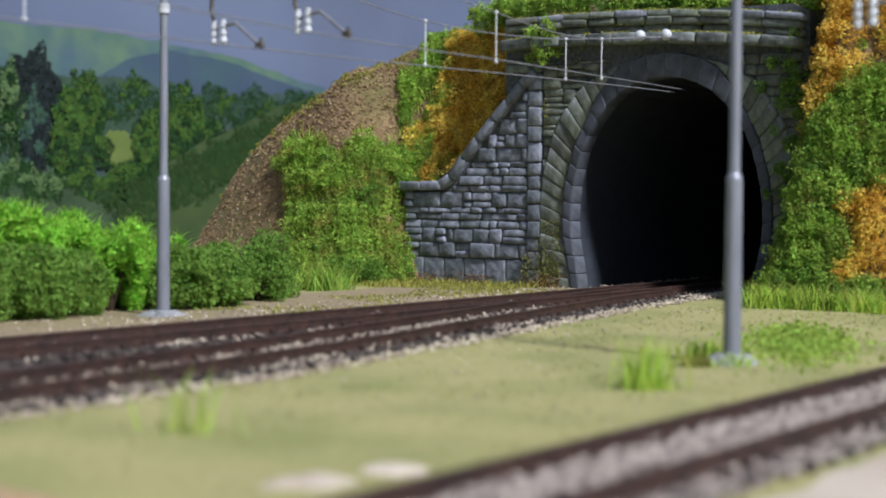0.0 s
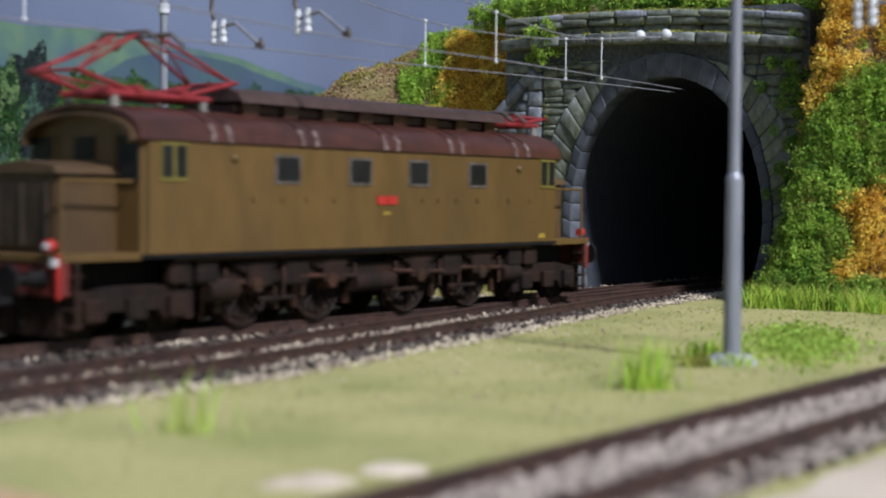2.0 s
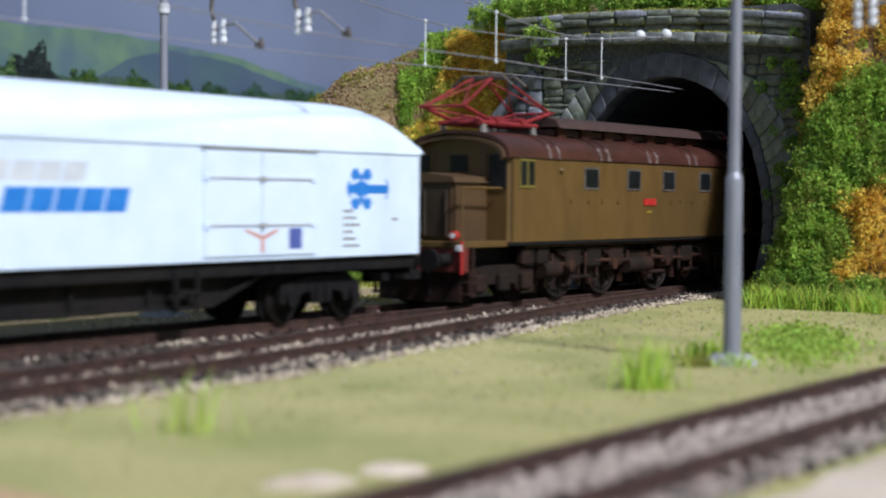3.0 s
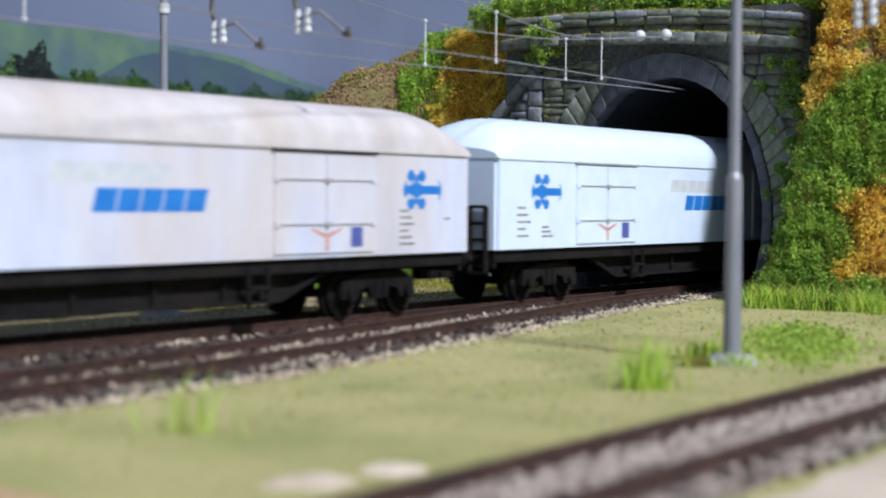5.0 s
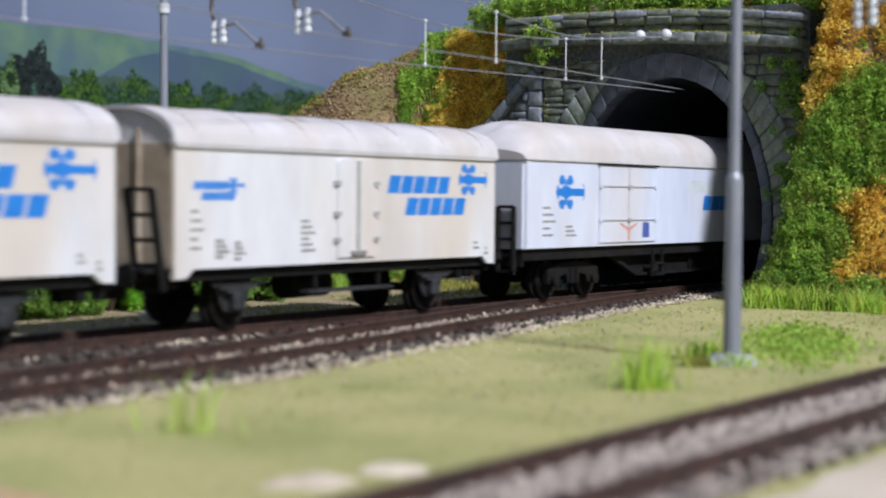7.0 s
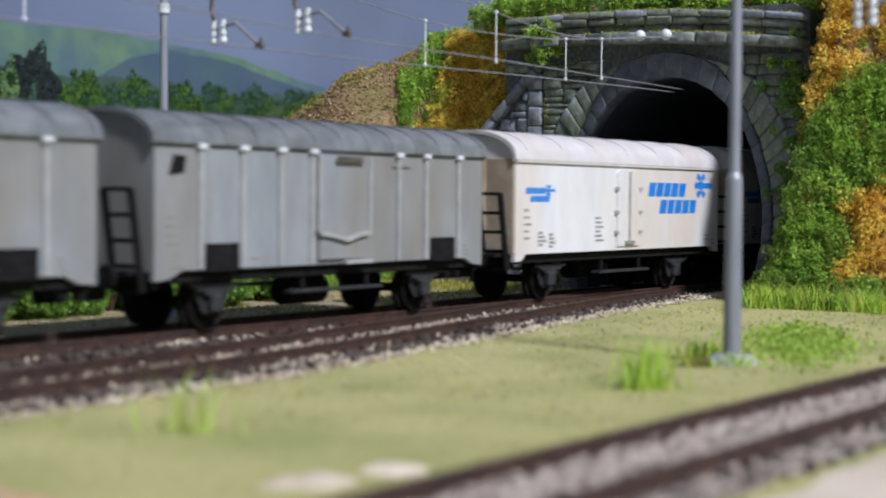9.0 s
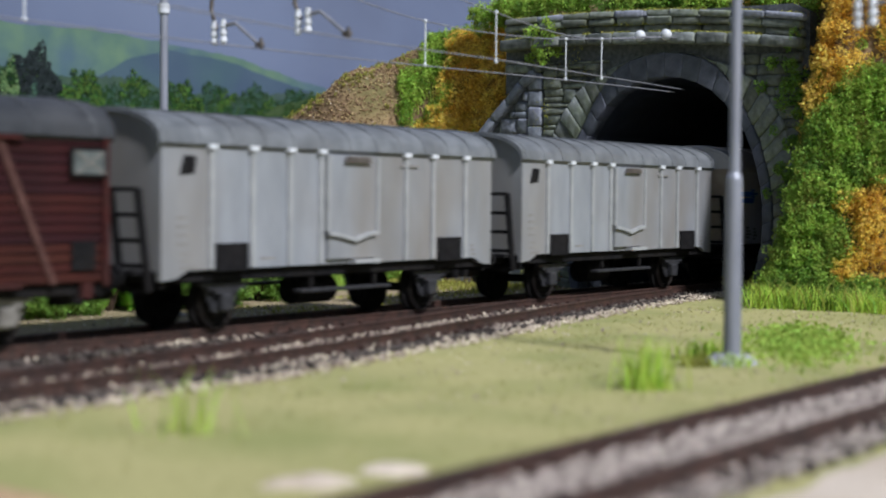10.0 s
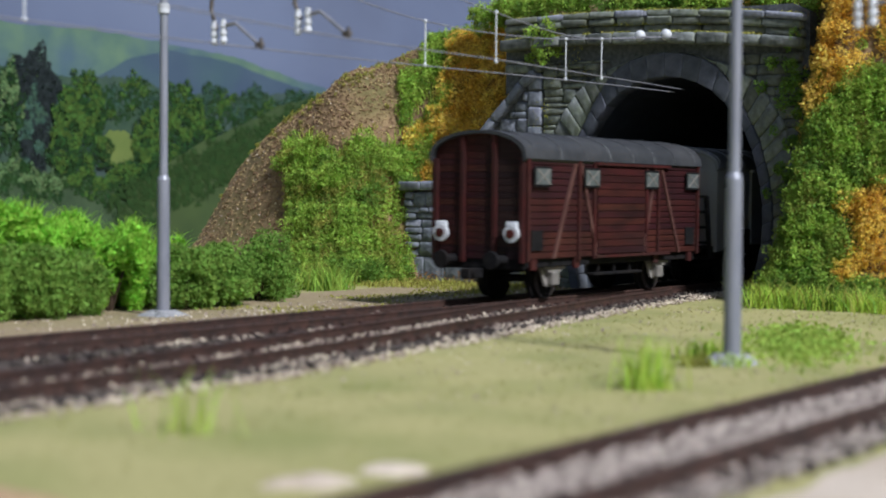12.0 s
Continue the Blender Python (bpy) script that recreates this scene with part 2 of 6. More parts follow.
strip("sand_path", lambda x: -260 + 20 * math.sin(x / 90), lambda x: -170.5, -1200, 1500, -2.3, M_SAND, "pale pinkish sandy ground beside the front track", 0.25)
strip("earth_verge", lambda x: 14.0, lambda x: 104 - 44 * smooth01((x - 470) / 30), -1200, 497, -2.85, M_EARTH, "bare tan earth verge behind the far track", 0.2)

# ---- tracks ----


def rail_mesh(centre, off, x0, x1):
    prof = [(-1.05, -2.5), (1.05, -2.5), (1.05, -2.2), (0.3, -1.9), (0.3, -0.75), (0.52, -0.5), (0.52, -0.06), (0.4, 0.0), (-0.4, 0.0), (-0.52, -0.06), (-0.52, -0.5), (-0.3, -0.75), (-0.3, -1.9), (-1.05, -2.2)]
    xs = steps(x0, x1, 100, 600, 8, 50)
    v, f, k = [], [], len(prof)
    for x in xs:
        sl = (centre(x + 1) - centre(x - 1)) / 2
        c = 1 / math.hypot(1, sl)
        for o, z in prof:
            v.append((x - (off + o) * sl * c, centre(x) + (off + o) * c, z))
    for i in range(len(xs) - 1):
        for j in range(k):
            f.append((i * k + j, i * k + (j + 1) % k, (i + 1) * k + (j + 1) % k, (i + 1) * k + j))
    f += [tuple(range(k)), tuple(range((len(xs) - 1) * k, len(xs) * k))]
    return v, f


def track(name, label, centre, x0, x1, near, pitch=6.6, bed_mat=M_BALLAST, near_edge=19.5, far_edge=19.0):
    t = thing(name, label, "railway track", kind="structure")
    bed = strip("ballast_bed", lambda x: centre(x) - near_edge, lambda x: centre(x) + far_edge, x0, x1, -2.65, bed_mat, "")
    bed.parent = t
    for k in ("category", "kind"):
        del bed[k]
    for off in (-8.25, 8.25):
        raw("rail", *rail_mesh(centre, off, x0, x1), M_RAIL, t)
    bm = box(B(), -1.35, 1.35, -15.2, 15.2, -3.6, -2.25, 0.15)
    sleeper = mesh_of(bm, "sleeper", M_SLEEPER)
    bm = box(B(), -0.8, 0.8, -0.5, 0.5, -2.3, -1.55)
    chair = mesh_of(bm, "rail_chair", M_RAIL)
    far_v, far_f = [], []
    x = x0 + 3
    i = 0
    while x < x1:
        sl = (centre(x + 1) - centre(x - 1)) / 2
        turn = math.degrees(math.atan(sl)) + rng.normal() * 0.8
        if near[0] < x < near[1]:
            s = new("sleeper", sleeper)
            s.parent = t
            s.matrix_basis = pose(x * MM, centre(x) * MM, rng.normal() * 0.0001, 0, 0, turn)
            for o in (-9.6, -6.9, 6.9, 9.6):
                ch = new("rail_chair", chair)
                ch.parent = t
                ch.matrix_basis = pose((x - o * sl) * MM, (centre(x) + o) * MM, 0, 0, 0, turn)
        else:
            k = len(far_v)
            c = centre(x)
            for zz in (-3.6, -2.25):
                far_v += [(x - 1.3, c - 15, zz), (x + 1.3, c - 15, zz), (x + 1.3, c + 15, zz), (x - 1.3, c + 15, zz)]
            far_f += [(k + a, k + b, k + d, k + e) for a, b, d, e in ((0, 1, 2, 3), (4, 5, 6, 7), (0, 1, 5, 4), (1, 2, 6, 5), (2, 3, 7, 6), (3, 0, 4, 7))]
        x += pitch + 0.25 * rng.normal()
        i += 1
    if far_f:
        tagged(raw("far_sleepers", far_v, far_f, M_SLEEPER, t), kind="stuff")
    return t


track("railway_track", "straight brown railway track on dark stained ballast", straight_y, -1500, 2000, (130, 540))
track("railway_track", "curved brown railway track joining before the tunnel", branch_y, -1500, 470, (120, 470))
track("railway_track", "brown railway track on pale ballast beside the meadow", front_y, -900, 1400, (90, 330), bed_mat=M_PALEBED, near_edge=18.0, far_edge=14.5)


def ballast_points(centre, n, x0, x1, lo, hi, z):
    xs = rng.uniform(x0, x1, n)
    o = rng.uniform(lo, hi, n)
    return [(x, centre(x) + d, z + 0.25 * rng.normal()) for x, d in zip(xs, o)]


dark = ballast_points(straight_y, 3000, 130, 540, -16, 16, -2.5) + ballast_points(branch_y, 3000, 120, 470, -15, 15, -2.5)
tagged(pebbles("rusty_ballast", dark, 0.55, M_STONE_DARK), "rust-stained dark ballast stones between the rails", "ballast", kind="stuff")
heaped = [(x, y, z) for x, y, z in ballast_points(branch_y, 3800, 110, 350, -15, 15, -2.35) + ballast_points(straight_y, 3000, 130, 350, -14, 14, -2.35) if nz(x, y, 2, 0.06) > 0.1]
cream = (heaped + ballast_points(branch_y, 1500, 120, 500, -21.0, -14, -2.8) + ballast_points(straight_y, 700, 130, 540, -6.5, 6.5, -2.2)
         + ballast_points(branch_y, 1000, 120, 400, -6.5, 6.5, -2.2) + ballast_points(straight_y, 1000, 130, 500, 13, 20, -2.7)
         + ballast_points(straight_y, 900, 495, 590, 13, 30, -2.4)
         + ballast_points(lambda x: 24.0, 500, 250, 500, -8, 22, -2.9) + ballast_points(lambda x: -70.0, 90, 200, 480, -45, 40, -3.2)
         + ballast_points(lambda x: -17.0, 500, 470, 540, -8, 3, -2.7) + ballast_points(lambda x: -31 + (x - 300) * 0.09, 250, 250, 350, -5, 5, -2.4))
pale = ballast_points(front_y, 5600, 80, 330, -16, 14.5, -2.3) + ballast_points(front_y, 2600, 80, 330, -7, 7, -2.0)
tagged(pebbles("pale_ballast", pale, 0.42, M_STONE_PALE), "fine pale ballast stones on the front track", "ballast", kind="stuff")
tagged(pebbles("cream_ballast", cream, 0.52, M_STONE_CREAM), "loose cream and pinkish ballast stones along the tracks", "ballast", kind="stuff")

# ---- tunnel portal ----
PX = 497.0
ARCH_Y = 2.0
ARCH = [(32.0, -4), (33.4, 5), (35.5, 15), (36.0, 24), (34.6, 35), (30.8, 48), (24.0, 58.5), (16.0, 65.6), (8.2, 68.9), (0.0, 69.8)]


def arch_outline(grow=0.0, n=None):
    """Closed-at-the-foot arch line from one foot to the other as (y, z), grown outwards."""
    half = []
    for i, (w, z) in enumerate(ARCH):
        a = ARCH[max(0, i - 1)]
        b = ARCH[min(len(ARCH) - 1, i + 1)]
        tx, tz = b[0] - a[0], b[1] - a[1]
        if i == len(ARCH) - 1:
            tx, tz = -1, 0
        if i == 0:
            tx, tz = 0, 1
        k = math.hypot(tx, tz)
        half.append((w + grow * tz / k, z - grow * tx / k))
    left = [(ARCH_Y + w, z) for w, z in half]
    right = [(ARCH_Y - w, z) for w, z in half[:-1]][::-1]
    return left + right


def resample(line, n):
    seg = [math.dist(a, b) for a, b in zip(line, line[1:])]
    total, out = sum(seg), []
    for i in range(n + 1):
        d = total * i / n
        for (a, b), s in zip(zip(line, line[1:]), seg):
            if d <= s or s == seg[-1] and (a, b) == (line[-2], line[-1]):
                k = min(1.0, d / s)
                out.append((a[0] + (b[0] - a[0]) * k, a[1] + (b[1] - a[1]) * k))
                break
            d -= s
    return out


portal = thing("tunnel_portal", "grey stone tunnel portal with horseshoe arch and mossy courses", "tunnel portal", kind="structure")


def wing_top(y):
    return lerp_table([(50, 72), (56, 69.5), (71.3, 53.5), (86, 36.5), (92, 31.5), (93, 31), (111, 31)], y)


def backing():
    bm = B()
    inner = resample(arch_outline(2.0), 48)
    outer = []
    for y, z in inner:
        d = max(abs(y - ARCH_Y) / 50.0, (z - 20) / 72.0, 0.01)
        yy, zz = ARCH_Y + (y - ARCH_Y) / d, 20 + (z - 20) / d
        if z < 20 and abs(y - ARCH_Y) / 50.0 >= d - 1e-6:
            zz = z
        outer.append((min(52, max(-48, yy)), min(92, zz)))
    a = [bm.verts.new((PX + 2, y, z)) for y, z in inner]
    b = [bm.verts.new((PX + 2, y, z)) for y, z in outer]
    c = [bm.verts.new((PX + 8, y, z)) for y, z in inner]
    d = [bm.verts.new((PX + 8, y, z)) for y, z in outer]
    for i in range(len(inner) - 1):
        bm.faces.new((a[i], a[i + 1], b[i + 1], b[i]))
        bm.faces.new((c[i], d[i], d[i + 1], c[i + 1]))
        bm.faces.new((a[i], c[i], c[i + 1], a[i + 1]))
        bm.faces.new((b[i], b[i + 1], d[i + 1], d[i]))
    part("backing_wall", bm, M_MORTAR, portal)
    bm = B()
    line = [(50.5, -5)] + [(50.5, 71)] + [(y, wing_top(y)) for y in (56, 62, 71.3, 80, 86, 90, 93)] + [(110.5, 30.5), (110.5, -5)]
    prism(bm, line, PX + 1.6, PX + 7)
    part("wing_wall", bm, M_MORTAR, portal)


backing()


def stone(name, quad, x_front, x_back, mat, parent, inset=0.5):
    """A rough dressed block whose face is a four-cornered outline of (y, z), pillowed towards its rim."""
    cy, cz = sum(q[0] for q in quad) / 4, sum(q[1] for q in quad) / 4
    wide = max(0.5, math.dist(quad[0], quad[1]))
    tall = max(0.5, math.dist(quad[1], quad[2]))
    eu, ev = min(0.3, (inset + 0.35) / wide), min(0.3, (inset + 0.35) / tall)
    us, vs = (0.0, eu * rng.uniform(0.7, 1.4), 1 - eu * rng.uniform(0.7, 1.4), 1.0), (0.0, ev * rng.uniform(0.7, 1.4), 1 - ev * rng.uniform(0.7, 1.4), 1.0)
    tilt_y, tilt_z = 0.4 * inset * rng.normal(), 0.4 * inset * rng.normal()
    v, f = [], []
    for j, w in enumerate(vs):
        for i, u in enumerate(us):
            pu, pw = u, w
            rim = i in (0, 3) or j in (0, 3)
            if i in (0, 3) and j in (0, 3):
                pu, pw = u + (0.5 - u) * eu * 0.5, w + (0.5 - w) * ev * 0.5
            y = (quad[0][0] * (1 - pu) + quad[1][0] * pu) * (1 - pw) + (quad[3][0] * (1 - pu) + quad[2][0] * pu) * pw
            z = (quad[0][1] * (1 - pu) + quad[1][1] * pu) * (1 - pw) + (quad[3][1] * (1 - pu) + quad[2][1] * pu) * pw
            x = x_front + (0.75 * inset if rim else 0.0) + tilt_y * (u - 0.5) * 2 + tilt_z * (w - 0.5) * 2 + (0.0 if rim else 0.4 * inset * rng.normal())
            v.append((x, y - cy + (0.2 * inset * rng.normal() if rim else 0), z - cz + (0.2 * inset * rng.normal() if rim else 0)))
    for j in range(3):
        for i in range(3):
            k = j * 4 + i
            f.append((k, k + 1, k + 5, k + 4))
    loop = [0, 1, 2, 3, 7, 11, 15, 14, 13, 12, 8, 4]
    v += [(x_back, v[k][1], v[k][2]) for k in loop]
    for i, k in enumerate(loop):
        n = (i + 1) % 12
        f.append((k, 16 + i, 16 + n, loop[n]))
    ob = raw(name, v, f, mat, parent, at=(0, cy, cz))
    ob.data.shade_smooth()
    return ob


# arch ring of voussoirs


def ring_line(grow, side, n):
    """Ring line that grows thicker towards the springing."""
    a, b = resample(arch_outline(grow), n), resample(arch_outline(grow + side), n)
    out = []
    for (ya, za), (yb, zb) in zip(a, b):
        k = smooth01((abs(ya - ARCH_Y) - 14) / 22)
        out.append((ya + (yb - ya) * k, za + (zb - za) * k))
    return out


def ring(nv, ring_in, ring_out, x_front, mat, gap, chamfer, wobble):
    for i in range(nv):
        g = gap
        q = []
        for line, k in ((ring_in, i + g), (ring_in, i + 1 - g), (ring_out, i + 1 - g), (ring_out, i + g)):
            j = int(k)
            u = k - j
            q.append((line[j][0] * (1 - u) + line[j + 1][0] * u, line[j][1] * (1 - u) + line[j + 1][1] * u))
        stone("voussoir", q, x_front + wobble * rng.normal(), PX + 6, mat(i, nv), portal, chamfer)


ring(30, ring_line(0.0, 0.0, 30), ring_line(8.2, -4.9, 30), PX - 1.0, lambda i, n: M_RING, 0.004, 0.13, 0.05)
ring(44, ring_line(8.3, -4.8, 44), ring_line(8.5, 4.5, 44), PX - 0.4, lambda i, n: M_STONE_MOSS, 0.014, 0.26, 0.2)


def ring_half(z):
    """Half width of the ring's outside at height z."""
    line = arch_outline(12.4)[:len(ARCH)]
    best = 0.0
    for (y0, z0), (y1, z1) in zip(line, line[1:]):
        if z0 <= z <= z1:
            best = y0 + (y1 - y0) * (z - z0) / (z1 - z0) - ARCH_Y
    return best


def courses(y0f, y1f, z0, z1, hmin, hmax, lmin, lmax, xf, mat_of, name="stone", skip=None):
    z = z0
    while z < z1 - 0.8:
        h = min(rng.uniform(hmin, hmax), z1 - z)
        a, b = y0f(z + h / 2), y1f(z + h / 2)
        y = a
        while y < b - 0.8:
            w = rng.uniform(lmin, lmax)
            if b - y - w < lmin * 0.7:
                w = b - y
            parts = [(z, z + h)]
            if h > 3.8 and rng.uniform() < 0.4:
                m = z + h * rng.uniform(0.4, 0.6)
                parts = [(z, m), (m, z + h)]
            for za, zb in parts:
                j = 0.13
                q = [(y + j + 0.25 * rng.normal() * 0.6, za + j), (y + w - j + 0.15 * rng.normal(), za + j + 0.12 * rng.normal()),
                     (y + w - j, zb - j), (y + j, zb - j + 0.15 * rng.normal())]
                stone(name, q, xf + 0.3 * rng.normal(), xf + 3.0, mat_of(y, z), portal, 0.42)
            y += w
        z += h


# spandrels on both sides of the ring, then the wing
courses(lambda z: ARCH_Y + ring_half(z), lambda z: 50.0, -3, 76.6, 3.0, 5.2, 4.5, 10, PX + 0.1, lambda y, z: M_STONE_MOSS)
courses(lambda z: -46.0, lambda z: ARCH_Y - ring_half(z), 2, 76.6, 2.8, 4.8, 5, 11, PX + 0.1, lambda y, z: M_STONE_MOSS)
courses(lambda z: 56.3, lambda z: min(110.0, next((y / 4 for y in range(440, 220, -1) if wing_top(y / 4) > z + 2.5), 56.0)), 6.5, 68, 1.8, 5.6, 3.0, 11, PX + 0.2, lambda y, z: M_STONE)
for y in range(6):
    stone("base_slab", [(56.5 + y * 9, -4), (65.2 + y * 9, -4), (65.2 + y * 9, 6.2), (56.5 + y * 9, 6.2)], PX + 0.6, PX + 3, M_STONE, portal, 0.2)
# pilaster between wing and arch
z = -4.0
while z < 70:
    h = rng.uniform(4.5, 7.5)
    stone("pilaster_block", [(50.6, z + 0.2), (56.0, z + 0.2), (56.0, z + h - 0.1), (50.6, z + h - 0.1)], PX - 0.4 + 0.15 * rng.normal(), PX + 3, M_STONE, portal, 0.35)
    z += h
# coping stones down the wing
cop = [(52, 71.5), (57.5, 67.5), (63, 61.5), (69, 55.5), (75.5, 48.5), (81.5, 41.8), (87.5, 34.6), (92.5, 31.4), (102, 31.2), (112, 31.2)]
for (ya, za), (yb, zb) in zip(cop, cop[1:]):
    n = Vector((za - zb, yb - ya)).normalized() * 3.2
    stone("coping_stone", [(ya + 0.1, za), (yb - 0.1, zb), (yb - 0.1 + n.x, zb + n.y), (ya + 0.1 + n.x, za + n.y)], PX - 1.7 + 0.15 * rng.normal(), PX + 8, M_STONE, portal, 0.4)
courses(lambda z: 50.2, lambda z: 66.0, 73.0, 78.0, 2.6, 3.4, 5, 9, PX + 0.1, lambda y, z: M_STONE_MOSS)
part("shoulder_backing", box(B(), PX + 1.8, PX + 7.4, 52.2, 66.5, 66, 91), M_MORTAR, portal)


# curved cornice and parapet over the arch
def crest(y):
    u = (y - ARCH_Y) / 45.0
    return 80.0 - 1.5 * u * u + 0.045 * (y - ARCH_Y)


y = -47.0
while y < 64:
    w = rng.uniform(9, 14)
    if y + w > 62:
        w = 66 - y
    za, zb = crest(y), crest(y + w)
    for lo, hi, xf, mat in ((1.0, 4.5, PX - 4.4, M_STONE_MOSS), (4.7, 7.3, PX - 0.4, M_STONE_MOSS), (7.5, 9.9, PX - 1.6, M_STONE_MOSS), (10.0, 12.2, PX - 2.0, M_STONE if rng.uniform() < 0.4 else M_STONE_MOSS)):
        sh = rng.uniform(-1.0, 1.0) if lo > 1 else 0.0
        stone("parapet_block", [(y + 0.15 + sh, za + lo), (y + w - 0.15 + sh, zb + lo + 0.15 * rng.normal()), (y + w - 0.15 + sh, zb + hi + 0.2 * rng.normal()), (y + 0.15 + sh, za + hi)], xf + 0.2 * rng.normal(), PX + 9, mat, portal, 0.4)
    y += w

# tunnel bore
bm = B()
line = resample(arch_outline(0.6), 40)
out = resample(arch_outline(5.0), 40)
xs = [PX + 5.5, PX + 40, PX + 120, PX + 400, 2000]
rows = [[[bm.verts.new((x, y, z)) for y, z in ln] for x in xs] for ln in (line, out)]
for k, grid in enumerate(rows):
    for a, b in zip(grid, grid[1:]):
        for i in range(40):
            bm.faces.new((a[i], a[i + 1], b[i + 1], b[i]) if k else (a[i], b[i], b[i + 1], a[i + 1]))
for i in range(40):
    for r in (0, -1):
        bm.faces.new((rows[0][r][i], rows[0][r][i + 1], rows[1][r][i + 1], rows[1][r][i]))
tagged(part("tunnel_bore", bm, M_LINING, None), "bluish-grey tunnel lining behind the portal, darkened for the shade inside", "tunnel", kind="structure")
# Added wall, out of view, that blocks daylight at the bore's far end.
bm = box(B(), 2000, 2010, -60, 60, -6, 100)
tagged(part("unseen_end_wall", bm, M_MORTAR, None), "unseen wall added to keep daylight out of the far tunnel end", "tunnel", kind="structure")

# ---- hill ----
LEFT = [(40, 112), (70, 104), (102, 93), (122, 90), (138, 83), (159, 71.5), (186, 57), (203, 42), (212, 27), (219, 10), (224, -6), (400, -8)]


def front_line(y):
    """Height of the hill along the portal's back."""
    if y < 51:
        return 90.0
    return wing_top(y) + 1.5


def hill_z(x, y):
    rough_ = 2.2 * nz(x, y, 1, 0.045) + 1.0 * nz(x, y, 2, 0.16) + 0.5 * nz(x, y, 4, 0.5)
    if y > 110 or (y > 104 and x < 502):
        y0, y = y, max(y, 110)
        top = lerp_table(LEFT, y)
        k = smooth01((x - (452 + (y - 110) * 0.22)) / (62 - (y - 110) * 0.2))
        za = -5 + (top + 5) * k
        kb = smooth01((x - 500) / 34)
        zb = -5 + 37.5 * smooth01((x - 456) / 44) + (top - 32.5) * kb
        w = smooth01((y - 110) / 40)
        z = za * w + zb * (1 - w) + rough_ * k * min(1.0, (y - 108) / 6)
        side = smooth01((y0 - 104) / 15) if x < 500 else 1.0
        return -5 + (z + 5) * side
    if y > -44:
        if x < 501:
            return -7.0
        top = lerp_table(LEFT, y)
        k = smooth01((x - 500) / 34)
        return front_line(y) * (1 - k) + top * k + rough_ * k
    side = smooth01((-43 - y) / 20)
    k = smooth01((x - (454 - 0.25 * (y + 50))) / 44) if x < 520 else 1.0
    top = 108 - max(0, -150 - y) * 0.9
    if x >= 500:
        return front_line(-44) * (1 - side) * 1.0 + top * side + rough_ * side if x > 505 else max(-5, top * side * k)
    return -5 + (top + 5) * side * k + rough_ * k


hx_ = steps(440, 2050, 440, 570, 3, 40)
hy_ = steps(-290, 300, -110, 260, 3, 20)


def hill_keep(x, y):
    return not (-44 < y < 104 and x < 503.5)


tagged(sheet("hill", hx_, hy_, hill_z, M_RUBBLE, hill_keep), "steep brown rubble hillside over the tunnel", "hill", kind="structure")


def surface(n, y0, y1, x0, x1, want):
    out = []
    for _ in range(n * 30):
        x, y = rng.uniform(x0, x1), rng.uniform(y0, y1)
        if not hill_keep(x, y):
            continue
        z = hill_z(x, y)
        if z > -3 and want(x, y, z):
            out.append((x, y, z))
            if len(out) >= n:
                break
    return out


crumbs = surface(6500, 105, 246, 446, 545, lambda x, y, z: True) + surface(4000, 112, 190, 492, 545, lambda x, y, z: z > 45)
tagged(pebbles("pale_chips", surface(420, 112, 224, 448, 545, lambda x, y, z: True), 0.5, M_STONE_CREAM), "pale stone chips scattered on the rubble", "rubble", kind="stuff")
tagged(pebbles("rubble_crumbs", crumbs, 0.6, M_CRUMB), "loose brown rubble crumbs on the hillside", "rubble", kind="stuff")


def growth(name, label, pts, r0, r1, mat, size=0.74, dens=2.9):
    rad = rng.uniform(r0, r1, len(pts))
    return tagged(flakes(name, clump_points(pts, rad, dens), size, mat), label, "foliage", kind="stuff")


def above_wing(y, z, lo, hi):
    return lo < z - wing_top(min(110.5, max(56, y))) < hi


def low_bush(x, y, z):
    return y < 139 + 0.6 * z + 5 * nz(y, z, 3, 0.09) and z < 50 + 9 * nz(y, z, 6, 0.08)


def upper_bush(x, y, z):
    return z > 44 and 104 < y < 124 + 7 * nz(y, z, 2, 0.08)


def gold(x, y, z):
    """The stretch of autumn growth over the wing wall."""
    return y > 77 + 3 * nz(y, z, 4, 0.1) and y < 108 + (8 if z < 58 else 0) + 5 * nz(y, z, 8, 0.09) and above_wing(y, z, 1, 60)


growth("hillside_bushes", "fresh green foliage clumps covering the lower hillside", surface(250, 106, 172, 450, 512, low_bush), 2.2, 5.4, M_LEAF)
growth("hillside_bushes", "rounded green bushes standing proud of the lower hillside", [(x - 3.0, y, z + 1.0) for x, y, z in surface(24, 108, 164, 450, 508, low_bush)], 4.6, 7.4, M_LEAF)
growth("hillside_bushes", "olive brown foliage clumps among the hillside bushes", surface(130, 106, 174, 450, 514, low_bush), 2.0, 5.0, M_LEAF_OLIVE)
growth("hillside_bushes", "dark green low bush beside the wing wall", [(466 + 4 * rng.normal(), 110 + 4 * rng.normal(), 1 + 3 * rng.uniform()) for _ in range(11)], 3, 5, M_LEAF_DARK)
# Shade between the bushes is put in as darker leaf clumps.
growth("hillside_bushes", "dark green clumps coloured as shaded gaps among the hillside bushes", surface(150, 106, 170, 450, 512, low_bush), 2.2, 4.8, M_LEAF_DARK)
growth("hillside_bushes", "reddish brown dry twigs among the hillside bushes", surface(40, 106, 150, 450, 512, low_bush), 1.5, 3.2, M_LEAF_DRY)
sprigs = surface(900, 106, 168, 452, 514, low_bush) + surface(300, 108, 136, 503, 530, upper_bush)
